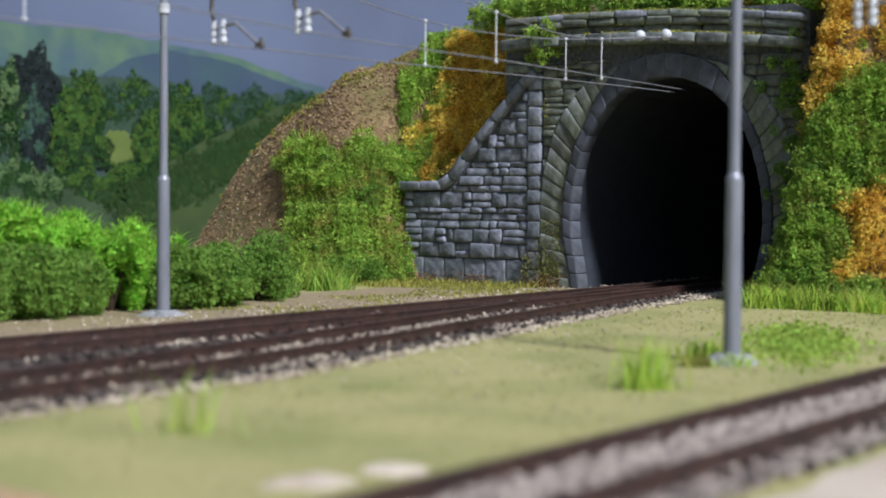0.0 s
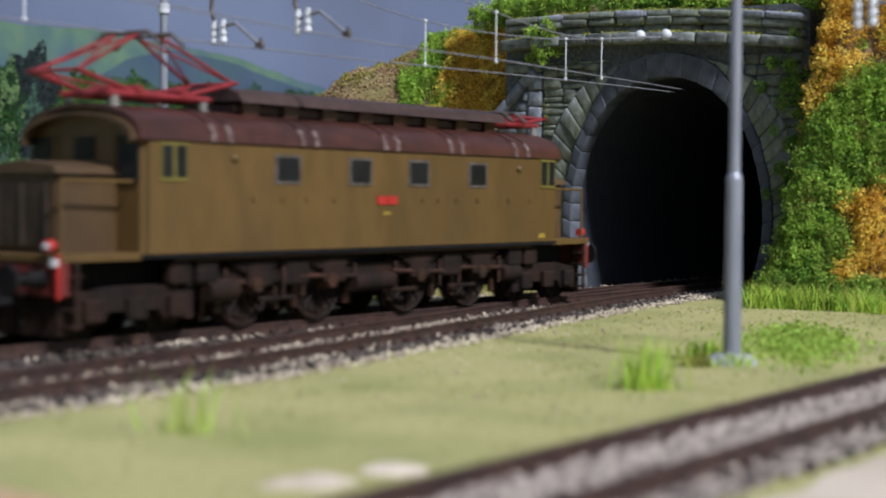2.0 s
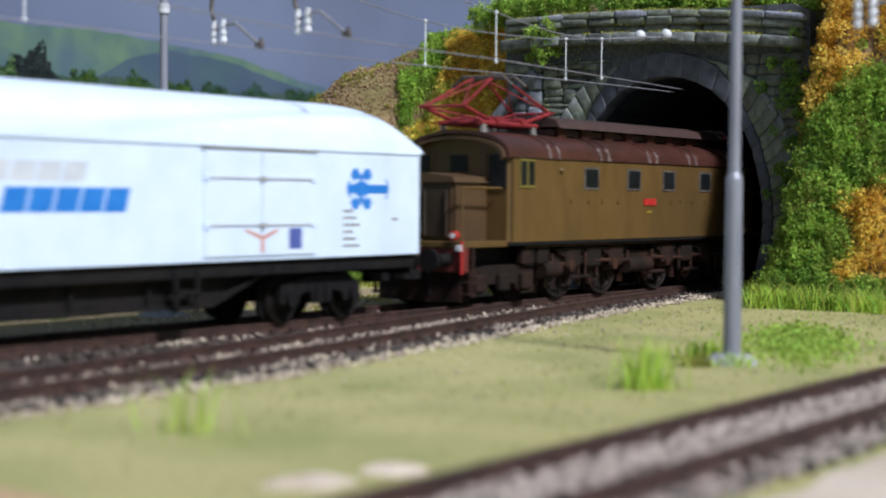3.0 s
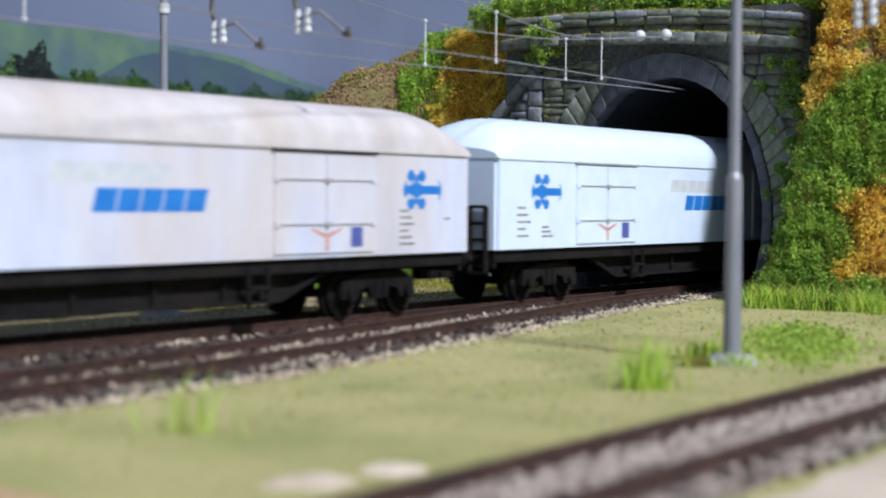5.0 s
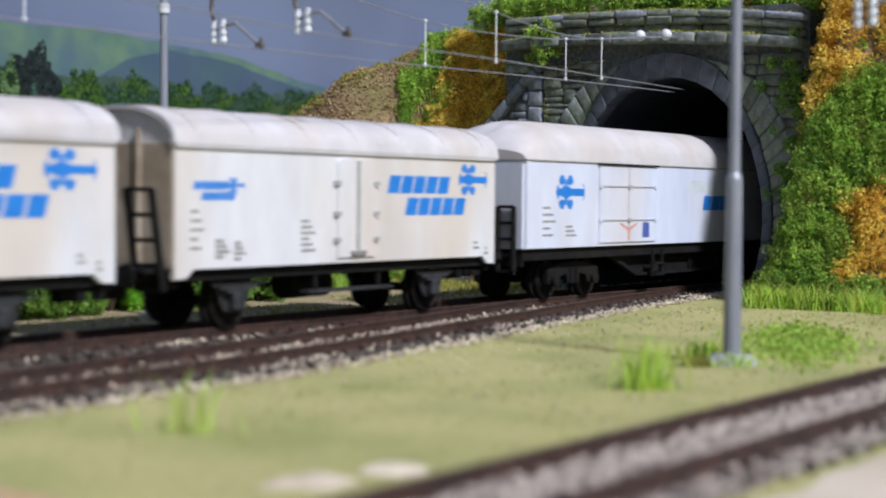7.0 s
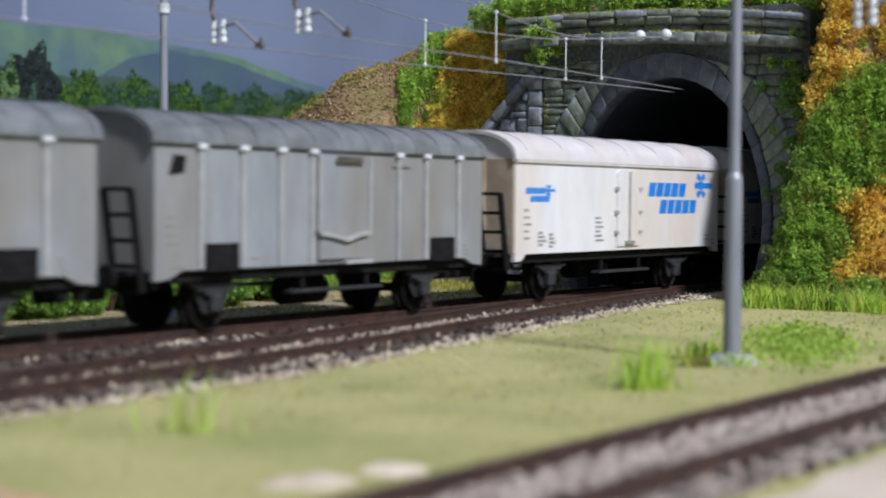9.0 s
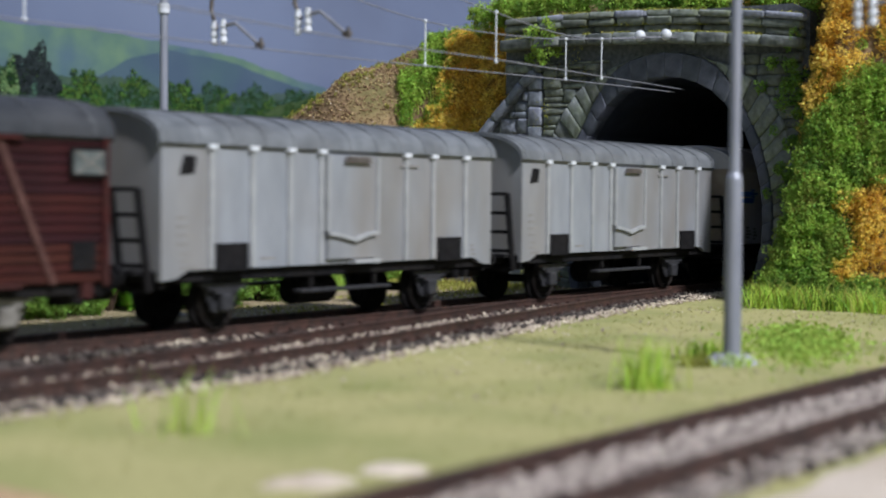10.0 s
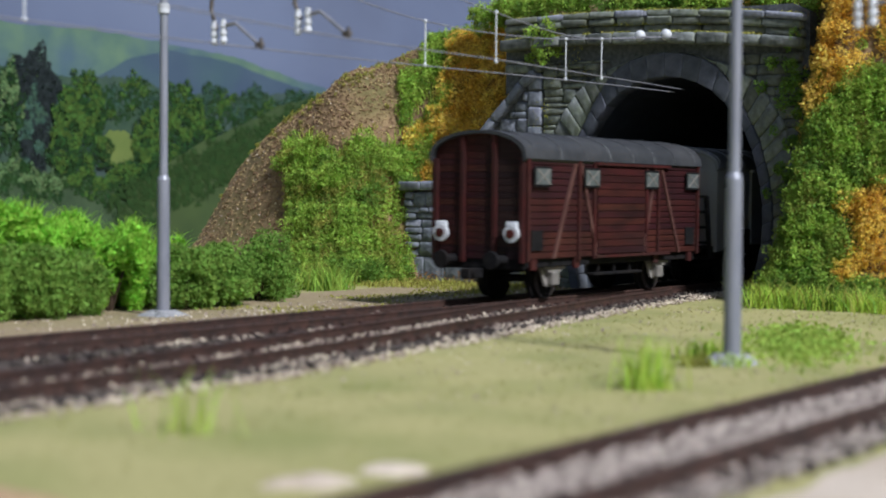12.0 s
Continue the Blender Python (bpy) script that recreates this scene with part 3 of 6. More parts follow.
tagged(blades("hillside_sprigs", [(x, y, z + 2.5 * rng.uniform()) for x, y, z in sprigs], 6.0, M_GRASS, 0.5, width=0.2), "upright yellow-green sprigs among the hillside bushes", "grass", kind="stuff")
growth("hilltop_bushes", "green foliage clumps along the hilltop", surface(95, 104, 136, 503, 540, upper_bush), 2.2, 4.6, M_LEAF)
growth("hilltop_bushes", "dark green foliage clumps along the hilltop", surface(16, 104, 136, 503, 540, upper_bush), 2.0, 4.0, M_LEAF_DARK)
growth("hilltop_bushes", "olive foliage patches along the hill crest", surface(75, 108, 215, 500, 534, lambda x, y, z: z > lerp_table(LEFT, y) - 8), 0.9, 2.0, M_LEAF_OLIVE)
growth("hilltop_bushes", "sparse olive weeds on the rubble slope", surface(150, 112, 185, 488, 536, lambda x, y, z: z > 40 and nz(x, y, z, 0.09) > -0.05), 0.6, 1.5, M_LEAF_OLIVE)
growth("autumn_bushes", "orange autumn foliage clumps above the wing wall", surface(250, 70, 122, 503.6, 530, gold), 2.2, 4.8, M_LEAF_AUTUMN)
# Rusty dark clumps paint the shade of hollows into the gold growth.
growth("autumn_bushes", "dark rusty clumps coloured as shaded hollows in the autumn foliage", surface(18, 74, 118, 503.6, 528, gold), 1.6, 3.2, M_LEAF_DRY)
growth("autumn_bushes", "yellow-green foliage clumps above the wing coping", surface(55, 84, 122, 503.6, 516, lambda x, y, z: above_wing(y, z, 0, 15)), 1.8, 3.4, M_LEAF)
growth("portal_crest_bushes", "green foliage clumps hanging over the parapet", [(503 + 8 * rng.uniform() + 0.5 * max(0, yy - 60), yy, crest(yy) + 15 + 6 * rng.uniform()) for yy in rng.uniform(-60, 95, 85)], 2.4, 5, M_LEAF)
# Darker clumps paint the shaded gaps of the crest growth.
growth("portal_crest_bushes", "dark green clumps coloured as shaded gaps over the parapet", [(505 + 8 * rng.uniform(), yy, crest(yy) + 14 + 7 * rng.uniform()) for yy in rng.uniform(-60, 64, 36)], 2.4, 4.4, M_LEAF_DARK)
growth("portal_crest_bushes", "autumn clumps over the parapet", [(506 + 4 * rng.uniform(), yy, crest(yy) + 15 + 5 * rng.uniform()) for yy in (-22, -27, -34, -38)], 2.4, 4, M_LEAF_AUTUMN)
growth("hanging_ivy", "green ivy hanging over the parapet corner", [(493.5 + 1.5 * rng.normal(), 48 + 3.5 * rng.normal(), 81 + 6 * rng.normal()) for _ in range(16)], 1.2, 2.6, M_LEAF)
# Corner shade beside the bank is painted in with dark leaves.
growth("hanging_ivy", "ivy beside the bank, coloured dark for the corner's shade", [(494.0 + 2 * rng.uniform(), -44 + 4 * rng.normal(), 30 + 52 * rng.uniform()) for _ in range(34)], 1.2, 2.6, M_LEAF_DARK)


def shelf_moss(n, top, x, deep):
    return [(x + deep * rng.uniform(), yy, crest(yy) + top + 0.5 * rng.uniform()) for yy in rng.uniform(-46, 64, n) if nz(yy, top, 3, 0.11) > -0.15]


tagged(flakes("parapet_moss", shelf_moss(1500, 4.5, PX - 4.0, 3.5) + shelf_moss(900, 7.4, PX - 1.2, 1.5) + shelf_moss(900, 12.2, PX - 1.6, 4), 0.8, M_LEAF_OLIVE), "yellow-green moss along the cornice and parapet", "moss", kind="stuff")
stain_moss = [(PX - 0.5 + 0.5 * rng.uniform(), yy, zz) for yy, zz in zip(rng.uniform(-46, 56, 5000), rng.uniform(30, 82, 5000)) if nz(yy, zz, 11, 0.09) > 0.22 and abs(yy - ARCH_Y) > ring_half(min(zz, 77)) + 1]
tagged(flakes("stone_moss", stain_moss, 0.55, M_LEAF_OLIVE), "olive moss spots on the portal stones", "moss", kind="stuff")
damp = [(PX - 0.9 + 0.5 * rng.uniform(), 42 + 10 * rng.uniform(), -3 + 24 * rng.uniform() ** 1.6) for _ in range(1500)]
tagged(flakes("stone_moss", damp, 0.42, M_LEAF_OLIVE), "olive moss low on the arch pier", "moss", kind="stuff")


def bank_gold(x, y, z):
    """Autumn growth beside the parapet, and a low patch further along the bank."""
    edge = min(67, 40 + (-44 - y) * 1.2) + 6 * nz(y, z, 5, 0.09)
    return z > edge or (y < -71 + 0.1 * z + 3 * nz(y, z, 1, 0.12) and 3 < z < 37 + 5 * nz(y, z, 7, 0.1))


bank = surface(260, -125, -46, 446, 510, lambda x, y, z: z > 2 and not bank_gold(x, y, z))
growth("bank_bushes", "green foliage clumps covering the steep bank", bank, 2.6, 6.2, M_LEAF)
growth("bank_bushes", "olive foliage clumps on the steep bank", surface(60, -125, -46, 446, 510, lambda x, y, z: z > 2 and not bank_gold(x, y, z)), 2.2, 4.4, M_LEAF_OLIVE)
growth("bank_bushes", "golden autumn foliage clumps on the steep bank", surface(430, -125, -46, 446, 512, bank_gold), 2.4, 5.4, M_LEAF_AUTUMN)
fringe = [(498 - 9 * u + 2 * rng.normal(), -47 - 15 * u - 4 * rng.uniform(), 46 + 44 * u + 5 * rng.normal()) for u in rng.uniform(0, 1, 60)]
growth("bank_bushes", "golden autumn foliage fringe beside the parapet", fringe, 2.2, 4.2, M_LEAF_AUTUMN)
growth("bank_bushes", "green sprigs among the autumn foliage of the bank", surface(34, -125, -46, 446, 506, bank_gold), 2.0, 3.6, M_LEAF)
# Shaded hollows of the bank's gold growth, done as dark rusty clumps.
growth("bank_bushes", "rusty dry clumps coloured as shaded hollows in the bank foliage", surface(30, -125, -46, 448, 510, bank_gold), 1.6, 3.4, M_LEAF_DRY)
# Dark leaf colour gives the bank its shaded gaps and covers bare ground.
growth("bank_bushes", "dark green growth coloured as shaded gaps in the bank foliage", surface(420, -122, -46, 449, 510, lambda x, y, z: z > -1 and not bank_gold(x, y, z)), 1.8, 4.2, M_LEAF_DARK)

# ---- masts and overhead line ----


def mast(at, label, foot=8.6):
    t = thing("catenary_mast", label, "mast", at, "overhead line masts")
    bm = B()
    rod(bm, (0, 0, -1), (0, 0, 35.5), 1.75, 20, 1.6)
    part("lower_tube", bm, M_MAST, t, smooth=True)
    bm = B()
    rod(bm, (0, 0, 35.5), (0, 0, 36.6), 1.6, 20, 1.15)
    rod(bm, (0, 0, 36.6), (0, 0, 118), 1.12, 20, 0.95)
    part("upper_tube", bm, M_MAST, t, smooth=True)
    bm = B()
    v = bmesh.ops.create_cone(bm, cap_ends=True, segments=18, radius1=foot, radius2=3.4, depth=2.8, matrix=Matrix.Translation((0, 0, 0)))["verts"]
    for q in v:
        q.co += Vector((nz(q.co.x, q.co.y, 3, 0.9), nz(q.co.y, q.co.x, 5, 0.9), 0.5 * nz(q.co.x, q.co.y, q.co.z, 0.7))) * 0.8
    part("foundation", bm, M_CONCRETE, t)
    bm = B()
    rod(bm, (0, 0, 78.5), (0, 0, 81), 1.5, 16)
    part("clamp", bm, M_WHITE, t, smooth=True)
    return t


far_mast = mast((309, 52.5, -3), "grey stepped tubular mast on a concrete foot beside bushes", 11.0)
near_mast = mast((291.3, -115, -3), "grey stepped tubular mast on a concrete foot in the meadow", 6.8)
span = thing("cross_span", "thin grey cross-span wires between the masts", "span wire", (0, 0, 0))
for zz in (108, 114):
    bm = B()
    for i in range(8):
        u, w = i / 8, (i + 1) / 8
        sag = lambda k: zz - 5.0 * k * (1 - k)
        rod(bm, (309 - 23 * u, 52.5 - 217.5 * u, sag(u)), (309 - 23 * w, 52.5 - 217.5 * w, sag(w)), 0.22, 6)
    part("span_wire", bm, M_WIRE, span, smooth=True)


def wire_b(x):
    return lerp_table([(-1400, -50), (150, -46), (283, -27), (352, -22), (420, -12), (490, -4), (600, 0)], x)


WIRES = []


def registration(y_wire, x, z):
    t = thing("registration_arm", "bent tube with white insulators and a steady arm", "registration arm", (x, y_wire, 0), "registration arms")
    bm = B()
    rod(bm, (0, 16, 108), (0, 14.5, 82), 0.55, 8)
    rod(bm, (0, 14.5, 82), (0, 15.4, 71.5), 0.5, 8)
    rod(bm, (0, 15.4, 71.5), (0, 13.6, z + 4.4), 0.45, 8)
    part("drop_tube", bm, M_BRONZE, t, smooth=True)
    for dy, top in ((11.6, z + 6.8), (14.4, z + 6.5)):
        bm = B()
        for k in range(3):
            rod(bm, (0, dy, top - 5.2 + 1.7 * k), (0, dy, top - 4.0 + 1.7 * k), 0.95, 12, 0.7)
        rod(bm, (0, dy, top - 5.6), (0, dy, top), 0.6, 10)
        part("insulator", bm, M_WHITE, t, "white ribbed insulator", smooth=True)
    bm = B()
    rod(bm, (0, 11.0, z + 5.4), (0, 8, z + 5.7), 0.45, 8)
    rod(bm, (0, 8, z + 5.7), (0, 1.4, z + 0.9), 0.42, 8)
    part("steady_arm", bm, M_WIRE, t, smooth=True)
    bm = B()
    box(bm, -0.6, 0.6, -0.5, 1.7, z - 0.1, z + 1.0, 0.25)
    rod(bm, (0, 0.2, z - 0.6), (0, 0.2, z + 1.9), 0.4, 8)
    part("clamp", bm, M_BRONZE, t)


registration(-2.0, 284, 62.4)
registration(-27.0, 284, 63.6)
registration(-153.6, 291, 59.0)


def wire(name, label, fx, x0, x1, fz, r=0.17):
    bm = B()
    xs = steps(x0, x1, 150, 520, 12, 60)
    for a, b in zip(xs, xs[1:]):
        rod(bm, (a, fx(a), fz(a)), (b, fx(b), fz(b)), r, 6)
    return tagged(part(name, bm, M_WIRE), label, "overhead wire")


def contact_z(x):
    return 62.0 + 2.6 * smooth01((x - 250) / 250)


def messenger_z(x):
    return lerp_smooth([(-1400, 84), (200, 84), (284, 83), (320, 77), (352, 74.2), (390, 74.2), (426, 75.9), (496, 83.4), (600, 83.4)], x)


def messenger_b(x):
    return lerp_smooth([(-1400, 84), (200, 84), (284, 82), (330, 77), (352, 75.5), (380, 74.4), (409, 74.2), (440, 77), (496, 83.0), (600, 83)], x)


wire("contact_wire", "thin grey contact wire over the straight track", straight_y, -1400, 500, contact_z)
wire("contact_wire", "thin grey contact wire over the curved track", wire_b, -1400, 500, lambda x: contact_z(x) + 0.8)
wire("messenger_wire", "thin sagging carrier wire fixed to the portal", lambda x: 0.0 if x < 426 else (x - 426) * 0.0, -1400, 494, messenger_z)
wire("messenger_wire", "thin sagging carrier wire of the curved track", wire_b, -1400, 494, messenger_b)
for x, fy, fz, cz in ((216, straight_y, messenger_z, contact_z), (352, straight_y, messenger_z, contact_z), (426, straight_y, messenger_z, contact_z), (352, wire_b, messenger_b, contact_z), (428, wire_b, messenger_b, contact_z)):
    t = thing("dropper", "white dropper rod between the overhead wires", "dropper", (x, fy(x), 0), "droppers")
    bm = B()
    rod(bm, (0, 0, cz(x) - 0.2), (0, 0, fz(x) + 0.3), 0.21, 8)
    part("rod", bm, M_WHITE, t)
    for zz in (cz(x) + 0.2, fz(x)):
        bm = B()
        ball(bm, (0, 0, zz), 0.55)
        part("clip", bm, M_WHITE, t, smooth=True)
for yy, zz in ((8.5, 83.3), (-1.2, 83.2)):
    bm = B()
    ball(bm, (0, 0, 0), 1.9)
    rod(bm, (1.5, 0, 0), (6, 0, 0), 0.8, 10)
    tagged(part("wall_insulator", bm, M_WHITE, None, at=(490.5, yy, zz), smooth=True), "round white insulator anchoring the wire to the portal", "insulator", "portal insulators")

# ---- bushes, grass ----


def bush(at, r, h, mats, seed, label, size=0.85):
    rr = np.random.default_rng(seed)
    t = thing("bush", label, "bush", at, "bushes along the verge")
    for k in range(5):
        a = k * 1.26 + rr.uniform(0, 0.5)
        bm = B()
        rod(bm, (0, 0, -1), (math.cos(a) * r * 0.45, math.sin(a) * r * 0.45, h * 0.6), 0.55, 6, 0.2)
        part("stem", bm, M_TWIG, t)
    for i, m in enumerate(mats):
        n = 19 if i == 0 else 10
        c = [(r * 0.72 * math.cos(a) * q, r * 0.72 * math.sin(a) * q, h * (0.10 + 0.72 * w * (1 - 0.40 * q))) for a, q, w in zip(rr.uniform(0, 6.28, n), rr.uniform(0.1, 1, n) ** 0.6, rr.uniform(0, 1, n))]
        cl = clump_points(c, rr.uniform(0.20, 0.40, n) * r, 2.2)
        flakes("crown", cl, size, m, t)
        if m is M_LEAF_BRIGHT:
            blades("fibre_crown", cl[::3], 3.8, m, 0.8, t, 0.18)


GREEN_BUSH = "dense dark green crumb-foliage bush beside the far track"
for k, (x, y, r, h) in enumerate([(264, 73, 14, 25), (280, 70, 13, 26), (296, 72, 11, 22), (330, 65, 12, 23), (341, 66, 12, 25), (352, 70, 11, 22), (372, 75, 13, 27), (386, 80, 8, 17), (250, 70, 13, 25)]):
    bush((x, y, -3), r, h, [M_LEAF_DARK, M_LEAF_DARK], 40 + k, GREEN_BUSH)
for k, (x, y, r, h) in enumerate([(270, 94, 16, 38), (290, 92, 16, 38), (311, 92, 14, 35), (331, 92, 13, 30), (348, 95, 12, 27), (252, 96, 15, 37), (313, 76, 12, 26), (302, 80, 12, 28)]):
    bush((x, y, -3), r, h, [M_LEAF_BRIGHT, M_LEAF_BRIGHT], 70 + k, "bright green long-fibred bush behind the darker bushes", 1.45)


def tuft(x, y, r, n, h, label, mat=None, lean=0.3):
    pts = [(x + r * rng.normal() * 0.5, y + r * rng.normal() * 0.5, GROUND_Z) for _ in range(n)]
    tagged(blades("grass_tuft", pts, h, mat or M_GRASS, lean), label, "grass", kind="stuff")


tuft(242, -122, 5.0, 80, 9.0, "fresh green grass tuft in the meadow", lean=0.25)
tuft(158, -99, 6.5, 20, 9.0, "fresh green grass tuft in the meadow")
low = [(338 + 44 * a - 4.5 * b, -110 + 18 * a + 11 * b, GROUND_Z + 0.2 + 1.6 * rng.uniform() * (1 - 0.6 * min(1, a * a + b * b))) for a, b in rng.normal(scale=0.5, size=(3600, 2))]
tagged(flakes("low_grass", low, 1.0, material("low_flock", (0.27, 0.42, 0.07), (0.48, 0.61, 0.14), 150, 0.85, 0.0, vary=0.3, island=True, thin=0.45)), "low green flock patch beside the mast foot", "grass", kind="stuff")
tuft(296, -108, 6.0, 160, 4.0, "low green grass round the mast foot")
tuft(286, -119, 4.5, 40, 2.6, "low green grass round the mast foot", lean=0.6)
tuft(281, -112, 4.0, 60, 2.6, "low green grass round the mast foot", M_LEAF_OLIVE, 0.7)
tuft(432, 97, 9.0, 240, 10, "green grass tuft at the foot of the hill", M_LEAF, 0.4)
tuft(434, 99, 10.0, 120, 7, "dark green grass at the foot of the hill", M_LEAF_DARK, 0.5)
for k in range(16):
    tuft(448 + 10 * rng.uniform(), -53 - 4.2 * k, 7.5, 90, 4.0 + 5.5 * rng.uniform(), "long green grass along the foot of the bank", lean=0.45)
    tuft(450 + 9 * rng.uniform(), -53 - 4.2 * k, 7.0, 70, 3.5 + 3.5 * rng.uniform(), "dark green grass along the foot of the bank", M_LEAF_DARK, 0.5)
    if k % 3 == 1:
        tuft(446 + 8 * rng.uniform(), -53 - 4.2 * k, 6.0, 30, 6.0 + 4 * rng.uniform(), "straw-coloured grass along the foot of the bank", M_LEAF_OLIVE, 0.55)
verge = [(x, y, GROUND_Z) for x, y in zip(rng.uniform(455, 497, 1500), rng.uniform(45, 112, 1500))]
tagged(blades("verge_grass", verge, 2.6, M_LEAF_OLIVE, 0.5), "short olive grass before the wing wall", "grass", kind="stuff")
field = [(x, y, ground_z(x, y)) for x, y in zip(rng.uniform(120, 480, 1100), rng.uniform(-150, -40, 1100)) if y < branch_y(x) - 22]
tagged(blades("meadow_fibres", field, 0.4, material("straw_fibre", (0.33, 0.315, 0.125), (0.41, 0.385, 0.175), 150, 0.9, 0.0, vary=0.1, island=True, thin=0.4), 0.9, width=0.3), "very short straw-green meadow fibres", "grass", kind="stuff")
grit = [(x, y, ground_z(x, y) + 0.1) for x, y in zip(rng.uniform(200, 490, 900), rng.uniform(-150, -10, 900)) if y < branch_y(x) - 19 and nz(x, y, 4, 0.05) > -0.1]
tagged(pebbles("meadow_grit", grit, 0.3, M_STONE_CREAM), "pale grit scattered over the meadow", "gravel", kind="stuff")
thin_flock = [(x, y, ground_z(x, y) + 0.25) for x, y in zip(rng.uniform(150, 490, 16000), rng.uniform(-150, -10, 16000)) if y < branch_y(x) - 20 and nz(x, y, 9, 0.045) + 0.5 * nz(x, y, 5, 0.2) > 0.12]
tagged(flakes("thin_flock", thin_flock, 0.42, material("thin_olive_flock", (0.30, 0.32, 0.10), (0.42, 0.42, 0.16), 150, 0.9, 0.0, vary=0.2, island=True, thin=0.5)), "thin olive flock on the powdered meadow", "grass", kind="stuff")
verge_grit = [(x, y, -2.6) for x, y in zip(rng.uniform(240, 497, 900), rng.uniform(18, 60, 900)) if nz(x, y, 6, 0.07) > -0.1]
tagged(pebbles("verge_grit", verge_grit, 0.42, M_STONE_CREAM), "pale grit on the earth verge", "gravel", kind="stuff")
verge_flock = [(x, y, -2.6) for x, y in zip(rng.uniform(330, 497, 5000), rng.uniform(20, 70, 5000)) if nz(x, y, 3, 0.05) > 0.0]
tagged(flakes("verge_flock", verge_flock, 0.7, M_LEAF_OLIVE), "thin olive flock on the earth verge", "grass", kind="stuff")
tagged(flakes("dry_weeds", [(487 + 9 * rng.uniform(), yy, -3 + 4.5 * rng.uniform() ** 2) for yy in rng.uniform(40, 104, 1500) if nz(yy, 3, 5, 0.12) > -0.2], 0.8, M_LEAF_DRY), "brown dry weeds at the foot of the wing wall", "weeds", kind="stuff")
tagged(flakes("wall_moss", [(496.0 + rng.uniform(0, 1), 42 + 16 * rng.uniform(), -3 + 12 * rng.uniform() ** 2) for _ in range(700)], 0.6, M_LEAF_OLIVE), "olive moss at the foot of the portal", "moss", kind="stuff")



def patch(x, y, rx, ry, mat, label, seed):
    v, n = [(x, y, ground_z(x, y) + 0.7)], 48
    for ring_k in (0.5, 1.0):
        for i in range(n):
            a = 2 * math.pi * i / n
            r = ring_k * (1 + 0.35 * nz(math.cos(a) * 1.5 + seed, math.sin(a) * 1.5, 2, 1.0) + 0.15 * nz(math.cos(a) * 6 + seed, math.sin(a) * 6, 3, 1.0))
            px_, py_ = x + rx * r * math.cos(a), y + ry * r * math.sin(a)
            v.append((px_, py_, ground_z(px_, py_) + (0.6 if ring_k < 1 else -0.3)))
    f = [(0, 1 + i, 1 + (i + 1) % n) for i in range(n)] + [(1 + i, 1 + n + i, 1 + n + (i + 1) % n, 1 + (i + 1) % n) for i in range(n)]
    ob = raw("sand_patch", v, f, mat)
    ob.data.shade_smooth()
    tagged(ob, label, "ground", kind="structure")


patch(139, -133, 6.5, 6.0, M_SAND, "pale bare sandy patch in the meadow", 3)
patch(151, -136, 5.0, 4.5, M_SAND, "pale bare sandy patch in the meadow", 8)
patch(112, -112, 7, 11, material("reddish_earth", (0.34, 0.22, 0.12), (0.46, 0.32, 0.19), 700, 0.95, 0.4), "reddish bare earth patch in the meadow", 5)

# ---- printed landscape behind the layout ----


def print_mat(name, dark, light, scale, **kw):
    return material(name, dark, light, scale, 0.9, 0.0, **kw)


board_y = 450.0
M_SKY = print_mat("printed_sky", (0.098, 0.124, 0.215), (0.14, 0.172, 0.275), 5, stain=(0.08, 0.095, 0.155), stain_scale=4, stain_amount=0.8)
backdrop = thing("backdrop", "printed landscape backdrop with wooded hills under a grey-blue sky", "backdrop", kind="structure")
bm = box(B(), -1600, 3200, board_y, board_y + 8, -10, 900)
part("sky_sheet", bm, M_SKY, backdrop)


def silhouette(name, label, line, low, layer, mat, jag, freq):
    """Printed shape: a top line of (x, z) with a ragged edge."""
    xs = np.arange(line[0][0], line[-1][0], 1.6)
    v, f = [], []
    for i, x in enumerate(xs):
        top = lerp_table(line, x) + jag * (nz(x, layer * 7, 1, freq) + 0.6 * nz(x, layer * 7, 5, freq * 2.7) + 0.35 * nz(x, layer, 9, freq * 6))
        v += [(x, 0, low), (x, 0, max(low + 0.1, top))]
        if i:
            k = 2 * i
            f.append((k - 2, k, k + 1, k - 1))
    ob = raw(name, v, f, mat, backdrop, at=(0, board_y - 0.6 * layer, 0))
    ob["label"] = label


def blob(name, label, cx, cz, rx, rz, layer, mat, jag=0.16):
    v = [(0, 0, 0)]
    n = 70
    for i in range(n):
        a = 2 * math.pi * i / n
        r = 1 + jag * (nz(math.cos(a) * 2 + cx, math.sin(a) * 2, 1, 1.3) + 0.8 * nz(math.cos(a) * 5 + cx, math.sin(a) * 5, 4, 1.7))
        v.append((rx * r * math.cos(a), 0, rz * r * math.sin(a)))
    ob = raw(name, v, [(0, 1 + i, 1 + (i + 1) % n) for i in range(n)], mat, backdrop, at=(cx, board_y - 0.6 * layer, cz))
    ob["label"] = label


